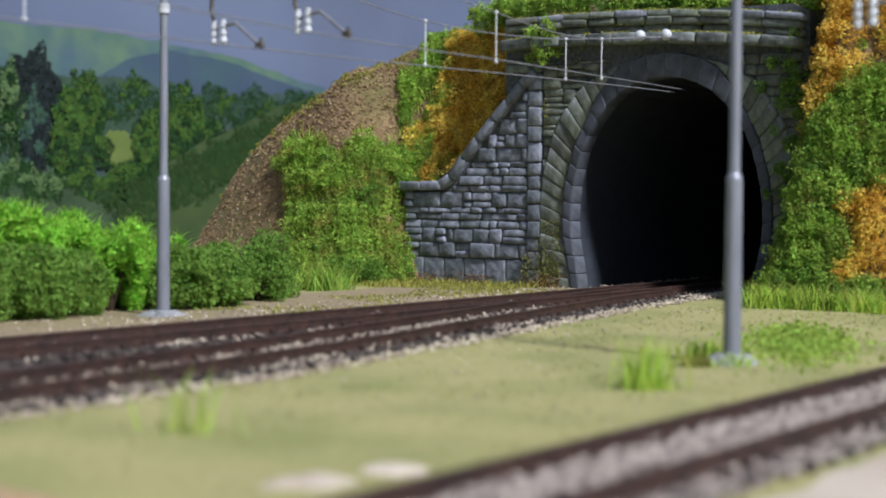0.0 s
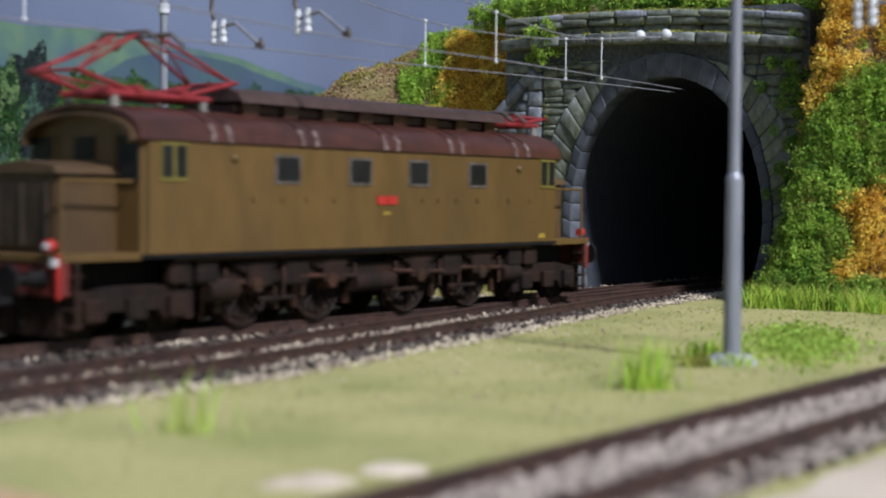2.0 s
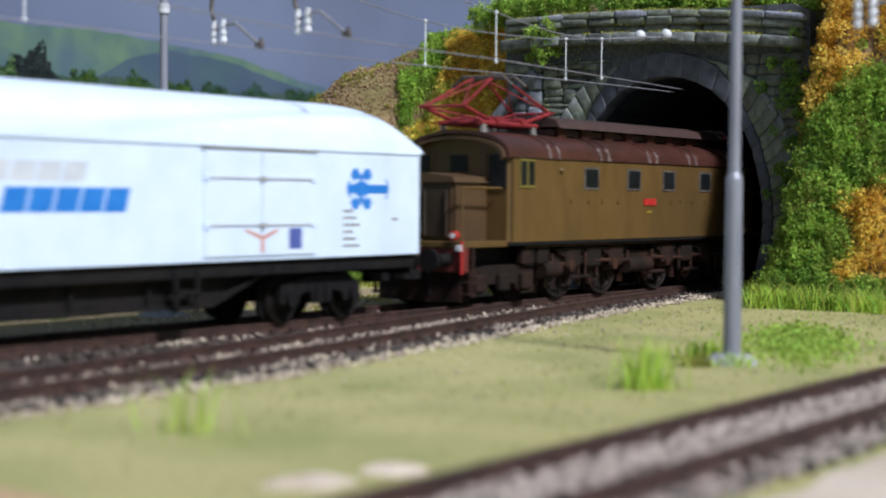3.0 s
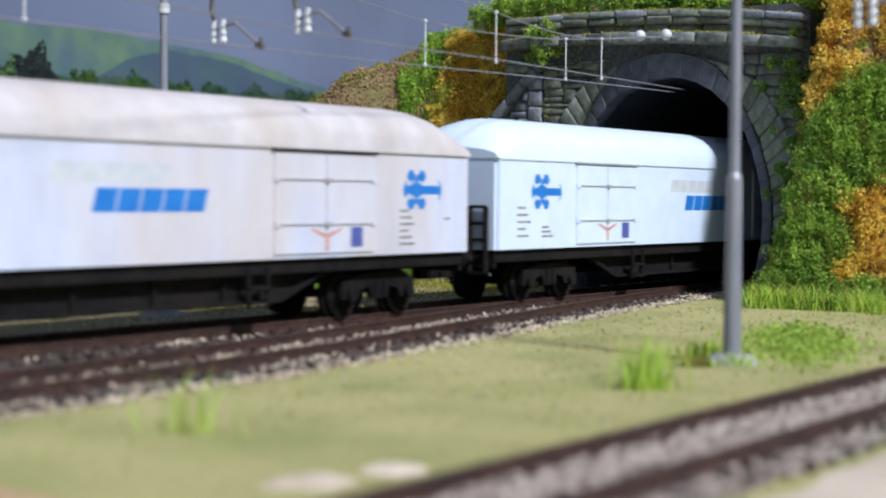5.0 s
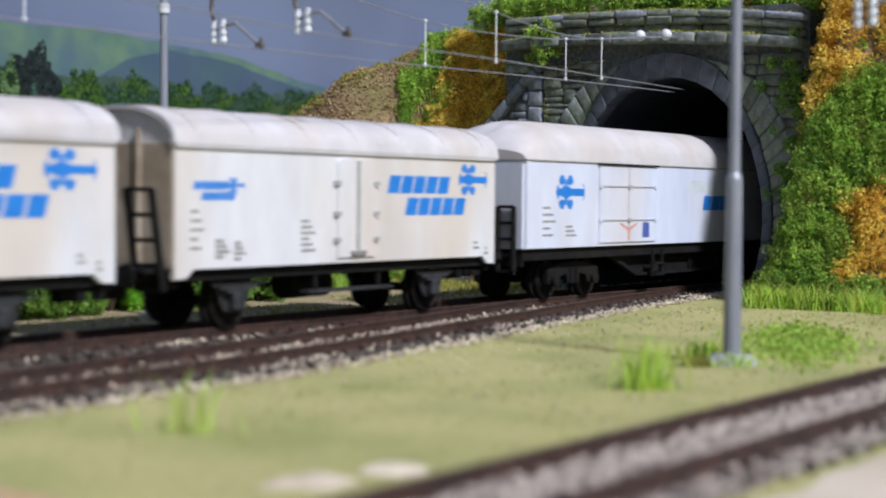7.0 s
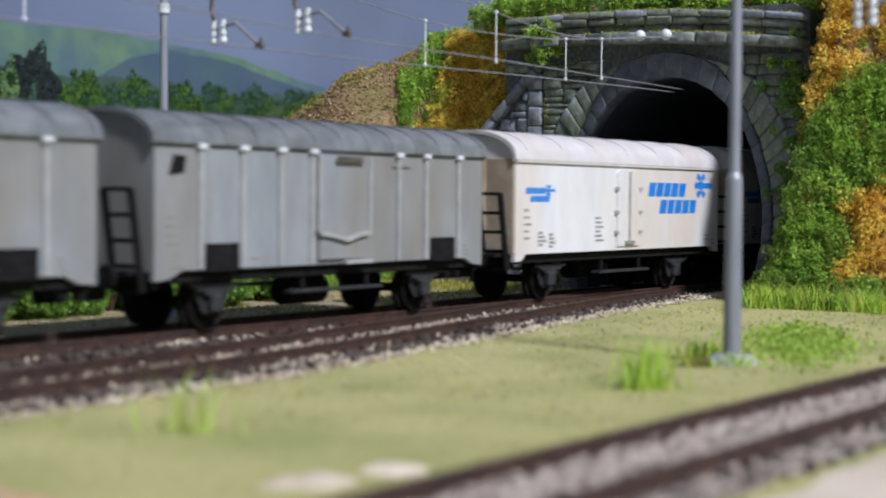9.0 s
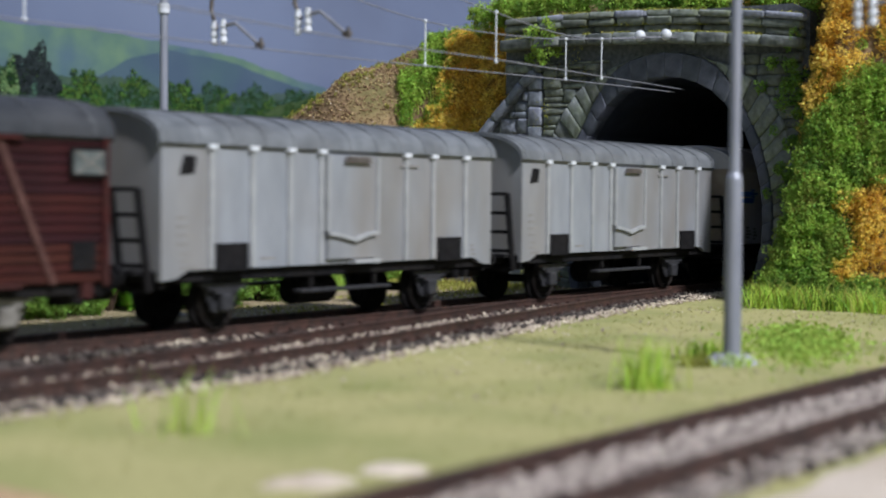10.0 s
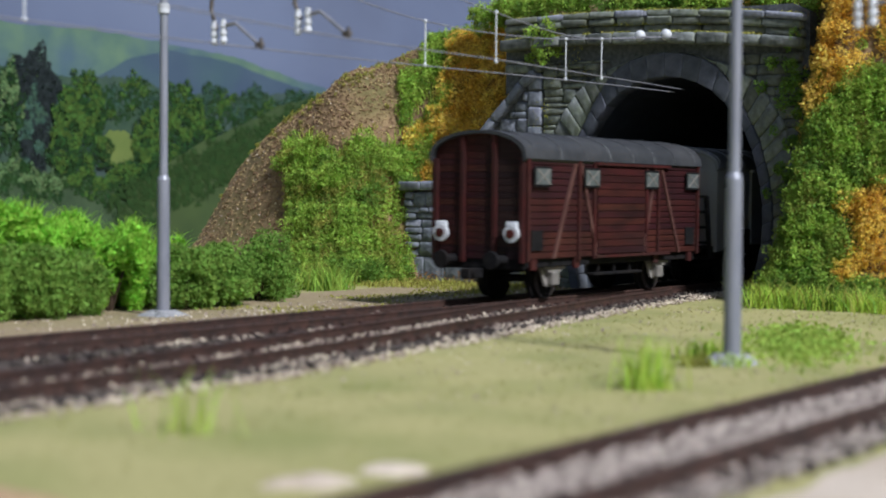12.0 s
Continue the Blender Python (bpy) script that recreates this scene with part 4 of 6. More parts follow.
def leaf_print(name, label, cx, cz, rx, rz, layer, mat, n, size, lit=None, seed=1):
    """Leafy printed crown: flat strokes over an uneven ellipse, with lighter strokes towards its top."""
    rr = np.random.default_rng(seed)
    for mt, cnt, up, lay in ((mat, int(n * 2.3), 0.0, layer), (lit, int(n * 1.7), 0.5, layer + 0.4)):
        if mt is None:
            continue
        a, q = rr.uniform(0, 6.283, cnt), np.sqrt(rr.uniform(0, 1, cnt))
        edge = 1 + 0.16 * np.sin(a * 5 + cx) + 0.09 * np.sin(a * 11 + cz)
        x, z = rx * q * edge * np.cos(a), rz * q * edge * np.sin(a)
        if up:
            patch = np.sin(x * 0.3 + cx) * np.sin(z * 0.34 + cz) + 0.9 * z / rz - 0.25 * x / rx
            keep = patch > 0.1
            x, z = x[keep], z[keep]
        m = len(x)
        t = rr.uniform(0, 6.283, (m, 1)) + np.array([[0.0, 1.9, 4.1]])
        s = size * 0.58 * rr.uniform(0.5, 1.4, (m, 1))
        v = np.stack([x[:, None] + s * np.cos(t), np.repeat(rr.uniform(-0.16, 0.16, (m, 1)), 3, 1), z[:, None] + s * np.sin(t)], -1).reshape(-1, 3)
        ob = raw(name, v.tolist(), np.arange(3 * m).reshape(m, 3).tolist(), mt, backdrop, at=(cx, board_y - 0.6 * lay, cz))
        ob["label"] = label
        ob["kind"] = "stuff"


def leaf_mat(name, dark, light):
    return material(name, dark, light, 200, 0.9, 0.0, vary=0.4, island=True)


M_FAR = print_mat("printed_far_hill", (0.06, 0.12, 0.11), (0.105, 0.18, 0.12), 60, stain=(0.05, 0.09, 0.165), stain_scale=17, stain_amount=0.85)
M_BLUE_HILL = print_mat("printed_blue_hill", (0.035, 0.062, 0.115), (0.05, 0.085, 0.13), 30, stain=(0.045, 0.105, 0.10), stain_scale=16)
M_WOOD = print_mat("printed_forest", (0.014, 0.042, 0.027), (0.04, 0.08, 0.045), 90, stain=(0.045, 0.07, 0.085), stain_scale=25, stain_amount=0.7)
M_SLOPE = print_mat("printed_soft_wood", (0.02, 0.045, 0.012), (0.042, 0.075, 0.02), 40, stain=(0.045, 0.07, 0.018), stain_scale=12)
M_MEADOW = print_mat("printed_meadow", (0.085, 0.13, 0.028), (0.125, 0.165, 0.04), 60)
M_LOW = print_mat("printed_low_ground", (0.02, 0.045, 0.018), (0.05, 0.085, 0.04), 60)
L_DEEP = leaf_mat("printed_deep_leaves", (0.009, 0.03, 0.01), (0.024, 0.06, 0.016))
L_MID = leaf_mat("printed_leaves", (0.032, 0.075, 0.016), (0.07, 0.125, 0.026))
L_PALE = leaf_mat("printed_pale_leaves", (0.06, 0.105, 0.045), (0.12, 0.185, 0.08))
L_DARK = leaf_mat("printed_black_leaves", (0.008, 0.012, 0.014), (0.02, 0.028, 0.03))
L_SLOPE = material("printed_slope_leaves", (0.014, 0.038, 0.011), (0.03, 0.06, 0.018), 120, 0.9, 0.0, vary=0.22, island=True)
L_HAZE = leaf_mat("printed_hazy_leaves", (0.025, 0.06, 0.05), (0.05, 0.095, 0.065))
silhouette("far_hill", "hazy green far hill", [(-1600, 130), (300, 128), (596, 122), (658, 124), (727, 121), (789, 117), (834, 109), (895, 101), (1100, 96), (3200, 120)], -8, 1, M_FAR, 1.2, 0.05)
silhouette("blue_hill", "hazy blue hill ridge", [(640, 84), (694, 110), (727, 117), (778, 114), (823, 106), (870, 98), (960, 88), (3200, 88)], -8, 2, M_BLUE_HILL, 1.0, 0.06)
silhouette("forest", "dark printed forest band", [(-1600, 98), (596, 98), (637, 96), (680, 97), (727, 94), (778, 92), (834, 98), (895, 97), (3200, 99)], -8, 3, M_WOOD, 3.2, 0.09)
for k in range(26):
    leaf_print("forest_crown", "small printed tree in the forest band", 575 + k * 13.5, 84 + 6 * math.sin(k * 2.3), 12, 11, 3.4 + 0.02 * k, L_DEEP, 150, 1.6, L_HAZE if k % 3 else L_MID, 100 + k)
leaf_print("tree_crown", "round printed tree", 655, 78, 22, 14, 4.6, L_DEEP, 420, 1.8, L_MID, 30)
blob("meadow_patch", "yellow-green meadow clearing", 681, 56, 14, 11, 5.4, M_MEADOW)
leaf_print("tree_crown", "round printed tree", 736, 64, 38, 22, 5.8, L_DEEP, 900, 1.9, L_MID, 31)
leaf_print("tree_crown", "round printed tree", 706, 52, 16, 18, 6.3, L_DEEP, 420, 1.8, L_MID, 32)
leaf_print("tree_crown", "round printed tree", 650, 58, 24, 23, 6.6, L_DEEP, 800, 1.8, L_MID, 33)
leaf_print("tree_crown", "tall dark printed tree", 617, 88, 17, 21, 7.0, L_DARK, 700, 2.0, None, 34)
leaf_print("tree_crown", "dark trunk of the tall printed tree", 616, 60, 11, 26, 6.9, L_DARK, 500, 2.0, L_HAZE, 37)
leaf_print("tree_crown", "pale grey-green printed tree", 598, 74, 11, 26, 7.5, L_DEEP, 420, 1.6, L_PALE, 35)
leaf_print("tree_crown", "dark printed tree", 574, 84, 22, 22, 7.2, L_DARK, 420, 2.0, None, 36)
silhouette("low_hedge", "printed hedge of pale and dark bushes", [(-1600, 46), (590, 40), (620, 42), (649, 38), (690, 34), (730, 34), (1000, 34), (3200, 34)], -8, 8.2, M_LOW, 3.0, 0.08)
for k in range(9):
    leaf_print("printed_bush", "pale printed bush", 590 + 13 * k, 36 + 5 * math.sin(k * 1.9), 10, 9, 8.6 + 0.05 * k, L_DEEP, 170, 1.5, L_PALE if k < 4 else L_MID, 50 + k)
silhouette("wooded_slope", "dark green printed wooded slope", [(640, -8), (671, 11), (690, 32), (727, 53), (779, 72), (834, 92), (895, 102), (1000, 112), (3200, 118)], -8, 10, M_SLOPE, 2.0, 0.05)
for k in range(14):
    leaf_print("slope_crown", "soft printed crown on the wooded slope", 690 + k * 15, 22 + k * 5.2, 19, 15, 10.6 + 0.03 * k, L_SLOPE, 130, 2.6, None, 200 + k)

# ---- rolling stock materials ----
M_BLACK = material("sooty_black", (0.004, 0.004, 0.005), (0.012, 0.0115, 0.013), 500, 0.85, 0.3, stain=(0.022, 0.017, 0.014), stain_scale=60, stain_amount=0.4, spec=0.15)
M_RUST = material("brown_running_gear", (0.005, 0.0034, 0.003), (0.016, 0.009, 0.007), 500, 0.8, 0.3, stain=(0.038, 0.015, 0.009), stain_scale=90, stain_amount=0.6, spec=0.25)
M_TYRE = material("worn_steel_tyre", (0.05, 0.04, 0.035), (0.13, 0.11, 0.10), 300, 0.45, 0.05, metal=0.6)
M_TAN = material("tan_brown_loco_paint", (0.098, 0.055, 0.016), (0.13, 0.074, 0.023), 260, 0.45, 0.08, stain=(0.075, 0.045, 0.018), stain_scale=45, stain_amount=0.6, stretch=(1, 1, 0.4))
M_ROOFBROWN = material("reddish_roof_paint", (0.044, 0.016, 0.0115), (0.078, 0.028, 0.021), 260, 0.38, 0.1, stain=(0.035, 0.017, 0.014), stain_scale=60, stain_amount=0.7)
M_CHOCOLATE = material("dark_roof_walk", (0.035, 0.018, 0.016), (0.06, 0.032, 0.028), 300, 0.6, 0.1)
M_RED = material("red_paint", (0.34, 0.018, 0.018), (0.46, 0.03, 0.025), 300, 0.45, 0.05)
M_PANTO = material("red_pantograph_paint", (0.17, 0.014, 0.018), (0.26, 0.024, 0.028), 300, 0.5, 0.05)
M_PANE = material("dark_glass", (0.006, 0.007, 0.008), (0.014, 0.016, 0.018), 200, 0.3, 0.0, spec=0.3)
M_WAGONWHITE = material("clean_white_paint", (0.60, 0.71, 0.90), (0.66, 0.77, 0.94), 160, 0.45, 0.05)
M_WAGONCREAM = material("weathered_white_paint", (0.53, 0.57, 0.73), (0.61, 0.65, 0.81), 220, 0.55, 0.08, stain=(0.58, 0.50, 0.46), stain_scale=34, stain_amount=0.6, stretch=(1, 1, 0.35))
M_WAGONBEIGE = material("dusty_beige_white_paint", (0.59, 0.585, 0.63), (0.67, 0.665, 0.71), 220, 0.55, 0.08, stain=(0.56, 0.46, 0.38), stain_scale=34, stain_amount=0.65, stretch=(1, 1, 0.35))
M_CREAMROOF = material("dusty_cream_roof", (0.47, 0.45, 0.48), (0.56, 0.53, 0.56), 180, 0.7, 0.15, stain=(0.44, 0.37, 0.33), stain_scale=40, stain_amount=0.6)
M_BLUE = material("blue_marking", (0.01, 0.16, 0.55), (0.02, 0.20, 0.62), 300, 0.5, 0.0)
M_DEEPRED = material("dull_red_paint", (0.10, 0.012, 0.011), (0.16, 0.022, 0.018), 300, 0.6, 0.1, stain=(0.03, 0.015, 0.012), stain_scale=80)
M_NAVY = material("navy_placard", (0.06, 0.09, 0.32), (0.09, 0.12, 0.38), 300, 0.5, 0.0)
M_GHOST = material("faded_marking", (0.48, 0.52, 0.60), (0.58, 0.61, 0.66), 300, 0.6, 0.0)
M_INK = material("grey_stencil", (0.16, 0.15, 0.15), (0.28, 0.27, 0.26), 300, 0.6, 0.0)
M_FORK = material("faded_red_marking", (0.48, 0.20, 0.17), (0.60, 0.33, 0.28), 300, 0.6, 0.0)
# Beige dust, plus the shade of the end walls put into the colour.
M_DUSTSHADE_END = material("dusty_shaded_beige_end", (0.34, 0.27, 0.21), (0.47, 0.40, 0.33), 240, 0.7, 0.12, stain=(0.24, 0.16, 0.10), stain_scale=55, stain_amount=0.7)
M_BAR = material("greyed_door_bar", (0.30, 0.29, 0.30), (0.42, 0.41, 0.42), 300, 0.55, 0.05)
M_GREYVAN = material("silver_grey_van_paint", (0.235, 0.25, 0.28), (0.305, 0.32, 0.355), 220, 0.5, 0.06, metal=0.15, stain=(0.22, 0.19, 0.16), stain_scale=40, stain_amount=0.6, stretch=(1, 1, 0.35))
M_RIB = material("pale_grey_rib", (0.31, 0.32, 0.335), (0.41, 0.415, 0.43), 250, 0.5, 0.05, metal=0.15)
M_GREYROOF = material("grey_metal_roof", (0.13, 0.14, 0.155), (0.21, 0.222, 0.24), 220, 0.5, 0.1, metal=0.2, stain=(0.10, 0.10, 0.10), stain_scale=50)
M_PLANK = material("red_brown_planks", (0.015, 0.0026, 0.0028), (0.048, 0.0070, 0.0068), 300, 0.72, 0.25, spec=0.25, stain=(0.016, 0.010, 0.010), stain_scale=40, stain_amount=0.9, vary=0.35, stretch=(0.25, 1, 1))
M_REDFRAME = material("red_brown_steel", (0.028, 0.0048, 0.0048), (0.058, 0.0092, 0.0088), 300, 0.66, 0.15, spec=0.3, stain=(0.03, 0.016, 0.014), stain_scale=60, stain_amount=0.7)
M_DARKROOF = material("dark_canvas_roof", (0.018, 0.02, 0.025), (0.038, 0.041, 0.048), 260, 0.6, 0.25, stain=(0.07, 0.07, 0.075), stain_scale=40, stain_amount=0.4)
M_SEAM = material("worn_canvas_seam", (0.04, 0.042, 0.05), (0.13, 0.135, 0.145), 500, 0.6, 0.15, stain=(0.03, 0.032, 0.038), stain_scale=90, stain_amount=0.8)
M_AXLEBOX = material("dusty_axlebox", (0.13, 0.12, 0.11), (0.24, 0.22, 0.20), 400, 0.8, 0.2)
M_SPRING = material("grey_black_springs", (0.014, 0.014, 0.017), (0.042, 0.042, 0.048), 400, 0.6, 0.2, spec=0.35)
M_WORN = material("worn_brown_steel", (0.06, 0.022, 0.019), (0.11, 0.05, 0.042), 300, 0.6, 0.15)
M_MESH = material("grey_vent", (0.06, 0.07, 0.07), (0.11, 0.125, 0.125), 400, 0.6, 0.1)

MOVERS, WHEELS, PAINT = [], [], {}


def wheelset(parent, x, r, driver=False, rust=M_RUST):
    ob = B()
    rod(ob, (0, -9, 0), (0, 9, 0), 1.1, 10)
    for sy in (-1, 1):
        y = 8.2 * sy
        rod(ob, (0, y - 1.3, 0), (0, y + 1.3, 0), r, 28)
        rod(ob, (0, y - 1.3 - (-sy) * 0.0 - sy * 1.3, 0), (0, y - sy * 1.3, 0), r + 0.9, 28)
    w = part("wheelset", ob, rust, parent, at=(x, 0, r), smooth=True)
    for sy in (-1, 1):
        if driver:
            for k in range(10):
                a = k * math.pi / 5
                bm = B()
                rod(bm, (math.cos(a) * 2, sy * 9.9, math.sin(a) * 2), (math.cos(a) * (r - 1.2), sy * 9.6, math.sin(a) * (r - 1.2)), 0.5, 5)
                part("spoke", bm, M_RUST, w)
        bm = B()
        bmesh.ops.create_cone(bm, cap_ends=False, segments=28, radius1=r * 0.99, radius2=r * 0.99, depth=0.7, matrix=Matrix.Translation((0, sy * 9.6, 0)) @ Matrix.Rotation(math.pi / 2, 4, "X"))
        bmesh.ops.create_cone(bm, cap_ends=False, segments=28, radius1=r * 0.8, radius2=r * 0.8, depth=0.7, matrix=Matrix.Translation((0, sy * 9.6, 0)) @ Matrix.Rotation(math.pi / 2, 4, "X"))
        part("tyre", bm, M_TYRE, w, smooth=True)
        bm = B()
        rod(bm, (0, sy * 9.4, 0), (0, sy * 10.3, 0), r * 0.22, 12)
        part("hub", bm, rust, w, smooth=True)
    WHEELS.append((w, r))
    return w


def vehicle(name, label, s0, s1, category):
    t = thing(name, label, category, ((s0 + s1) / 2, 0, 0), "train")
    MOVERS.append(((s0 + s1) / 2, t))
    return t, (s1 - s0) / 2


def buffers(t, h, z, reach=7.0, mat=None, gap=8.2):
    for sx in (-1, 1):
        bm = B()
        box(bm, min(sx * (h - 1.2), sx * h), max(sx * (h - 1.2), sx * h), -14.5, 14.5, z - 2.6, z + 2.6, 0.2)
        part("buffer_beam", bm, mat or M_BLACK, t)
        for sy in (-1, 1):
            bm = B()
            rod(bm, (sx * h, sy * gap, z), (sx * (h + reach * 0.55), sy * gap, z), 1.5, 14, 1.2)
            rod(bm, (sx * (h + reach * 0.5), sy * gap, z), (sx * (h + reach - 0.9), sy * gap, z), 0.75, 10)
            rod(bm, (sx * (h + reach - 0.9), sy * gap, z), (sx * (h + reach), sy * gap, z), 2.6, 18, 2.4)
            part("buffer", bm, M_BLACK, t, smooth=True)
        bm = B()
        box(bm, min(sx * h, sx * (h + reach)), max(sx * h, sx * (h + reach)), -1.5, 1.5, z - 5.2, z - 2.4, 0.3)
        part("coupling", bm, M_BLACK, t)


def ladder(t, x, y0, y1, z0, z1, lean=0.0, name="ladder"):
    bm = B()
    for y in (y0, y1):
        rod(bm, (x, y, z0), (x + lean, y, z1), 0.85, 6)
    n = max(2, int((z1 - z0) / 4.2))
    for i in range(n + 1):
        u = i / n
        box(bm, x + lean * u - 0.5, x + lean * u + 0.5, y0, y1, z0 + (z1 - z0) * u - 0.45, z0 + (z1 - z0) * u + 0.45)
    part(name, bm, M_BLACK, t)


def arch_roof(half, z0, z1, n=10, lip=0.0):
    """Roof curve of (y, z) from one eave to the other."""
    return [((half + lip) * math.cos(math.pi * i / n) if i not in (0, n) else (half + lip) * (1 if i == 0 else -1), z0 + (z1 - z0) * math.sin(math.pi * i / n) ** 0.8) for i in range(n + 1)]


def roof_shell(half, z0, z1, n=14, lip=0.0, thick=0.9):
    """Thin curved roof section of (y, z)."""
    o = arch_roof(half, z0, z1, n, lip)
    return o + [(y * (1 - thick / half), z - thick) for y, z in o[::-1]]


def side_plate(t, name, mat, outline, y, thick, label=""):
    """A plate on both sides of the body; outline of (x, z)."""
    for sy in (-1, 1):
        bm = B()
        o = outline if sy < 0 else [(-x, z) for x, z in outline]
        plate(bm, o, sy * y, sy * (y + thick))
        part(name, bm, mat, t, label)


def rect(x0, x1, z0, z1):
    return [(x0, z0), (x1, z0), (x1, z1), (x0, z1)]


def slanted(t, name, x, z, h, w, n, mat, y, pitch=None, slant=0.30, thick=0.06):
    """Row of slanted plain blocks."""
    pitch = pitch or w * 1.12
    for i in range(n):
        a = x + i * pitch
        sh = slant * h
        side_plate(t, name, mat, [(a, z), (a + w, z), (a + w + sh, z + h), (a + sh, z + h)], y, thick)


def emblem(t, x, z, k, y, mat, thick=0.06):
    """Plain blue bar with a star at one end and a crescent at the other, and blocks above and below."""
    side_plate(t, "marking_bar", mat, rect(x - 5.2 * k, x + 10.6 * k, z - 1.1 * k, z + 1.1 * k), y, thick)
    side_plate(t, "marking_star", mat, [(x - 0.7 * k, z - 3.0 * k), (x + 0.7 * k, z - 3.0 * k), (x + 1.0 * k, z - 1.4 * k), (x + 2.4 * k, z - 1.9 * k), (x + 2.0 * k, z), (x + 2.4 * k, z + 1.9 * k), (x + 1.0 * k, z + 1.4 * k),
                                        (x + 0.7 * k, z + 3.0 * k), (x - 0.7 * k, z + 3.0 * k), (x - 1.0 * k, z + 1.4 * k), (x - 2.4 * k, z + 1.9 * k), (x - 2.0 * k, z), (x - 2.4 * k, z - 1.9 * k), (x - 1.0 * k, z - 1.4 * k)], y, thick + 0.03)
    side_plate(t, "marking_crescent", mat, [(x + 9.4 * k, z - 2.6 * k), (x + 10.6 * k, z - 2.2 * k), (x + 11.4 * k, z), (x + 10.6 * k, z + 2.2 * k), (x + 9.4 * k, z + 2.6 * k), (x + 10.3 * k, z + 2.0 * k), (x + 10.5 * k, z), (x + 10.3 * k, z - 2.0 * k)], y, thick + 0.02)
    side_plate(t, "marking_tip", mat, [(x - 5.2 * k, z - 1.9 * k), (x - 4.2 * k, z - 1.9 * k), (x - 4.6 * k, z), (x - 4.2 * k, z + 1.9 * k), (x - 5.2 * k, z + 1.9 * k), (x - 5.9 * k, z)], y, thick + 0.02)
    for sg in (-1, 1):
        for sx in (-1, 1):
            side_plate(t, "marking_block", mat, [(x + sx * 0.3 * k, z + sg * 3.0 * k), (x + sx * 1.9 * k, z + sg * 2.2 * k), (x + sx * 3.4 * k, z + sg * 2.2 * k), (x + sx * 4.3 * k, z + sg * 3.3 * k), (x + sx * 3.3 * k, z + sg * 5.0 * k), (x + sx * 1.5 * k, z + sg * 5.0 * k), (x + sx * 0.9 * k, z + sg * 4.0 * k), (x + sx * 0.15 * k, z + sg * 3.7 * k)], y, thick)


def stencil(t, x, z, n, w, h=0.55, step=1.25):
    for i in range(n):
        side_plate(t, "stencil_bar", M_INK, rect(x, x + w * (0.6 + 0.4 * ((i * 7) % 3) / 2), z - i * step, z - i * step + h), t["skin"], 0.05)


def bogie(t, x, r=5.3, base=11.5):
    bm = B()
    box(bm, x - base, x + base, -6, 6, 7.5, 10.5, 0.3)
    part("bogie_bolster", bm, M_BLACK, t)
    for sy in (-1, 1):
        bm = B()
        o = [(x - base - 3, 4.2), (x - base + 3, 4.2), (x - base + 4, 6.2), (x - 4, 7.0), (x - 3.2, 4.0), (x + 3.2, 4.0), (x + 4, 7.0), (x + base - 4, 6.2), (x + base - 3, 4.2), (x + base + 3, 4.2), (x + base + 3, 8.6), (x + 5, 10.2), (x - 5, 10.2), (x - base - 3, 8.6)]
        plate(bm, o, sy * 10.6, sy * 12.2)
        part("bogie_frame", bm, M_BLACK, t)
        for dx in (-base, base):
            bm = B()
            rod(bm, (x + dx, sy * 12.0, r), (x + dx, sy * 13.4, r), 1.7, 12)
            part("axlebox", bm, M_BLACK, t, smooth=True)
        for dx in (-1.6, 1.6):
            bm = B()
            rod(bm, (x + dx, sy * 12.4, 4.2), (x + dx, sy * 12.4, 8.6), 0.8, 8)
            part("spring", bm, M_BLACK, t, smooth=True)
    for dx in (-base, base):
        wheelset(t, x + dx, r, rust=M_BLACK)


def axle(t, x, r=5.6, box_mat=None):
    for sy in (-1, 1):
        bm = B()
        plate(bm, [(x - 6.8, 11.0), (x - 3.4, 4.2), (x - 1.9, 3.4), (x + 1.9, 3.4), (x + 3.4, 4.2), (x + 6.8, 11.0), (x + 2.4, 11.0), (x + 2.2, 7.6), (x - 2.2, 7.6), (x - 2.4, 11.0)], sy * 10.7, sy * 11.4)
        part("axle_guard", bm, box_mat or M_BLACK, t)
        bm = box(B(), x - 1.9, x + 1.9, min(sy * 11.2, sy * 13.4), max(sy * 11.2, sy * 13.4), 3.9, 7.6, 0.4)
        part("axlebox", bm, box_mat or M_BLACK, t)
        for i in range(3):
            bm = box(B(), x - 8.0 + i * 2.2, x + 8.0 - i * 2.2, min(sy * 11.6, sy * 12.9), max(sy * 11.6, sy * 12.9), 9.2 - i * 0.8, 9.9 - i * 0.8)
            part("spring_leaf", bm, box_mat or M_BLACK, t)
    wheelset(t, x, r, rust=M_BLACK)


# ---- bogie refrigerator vans ----


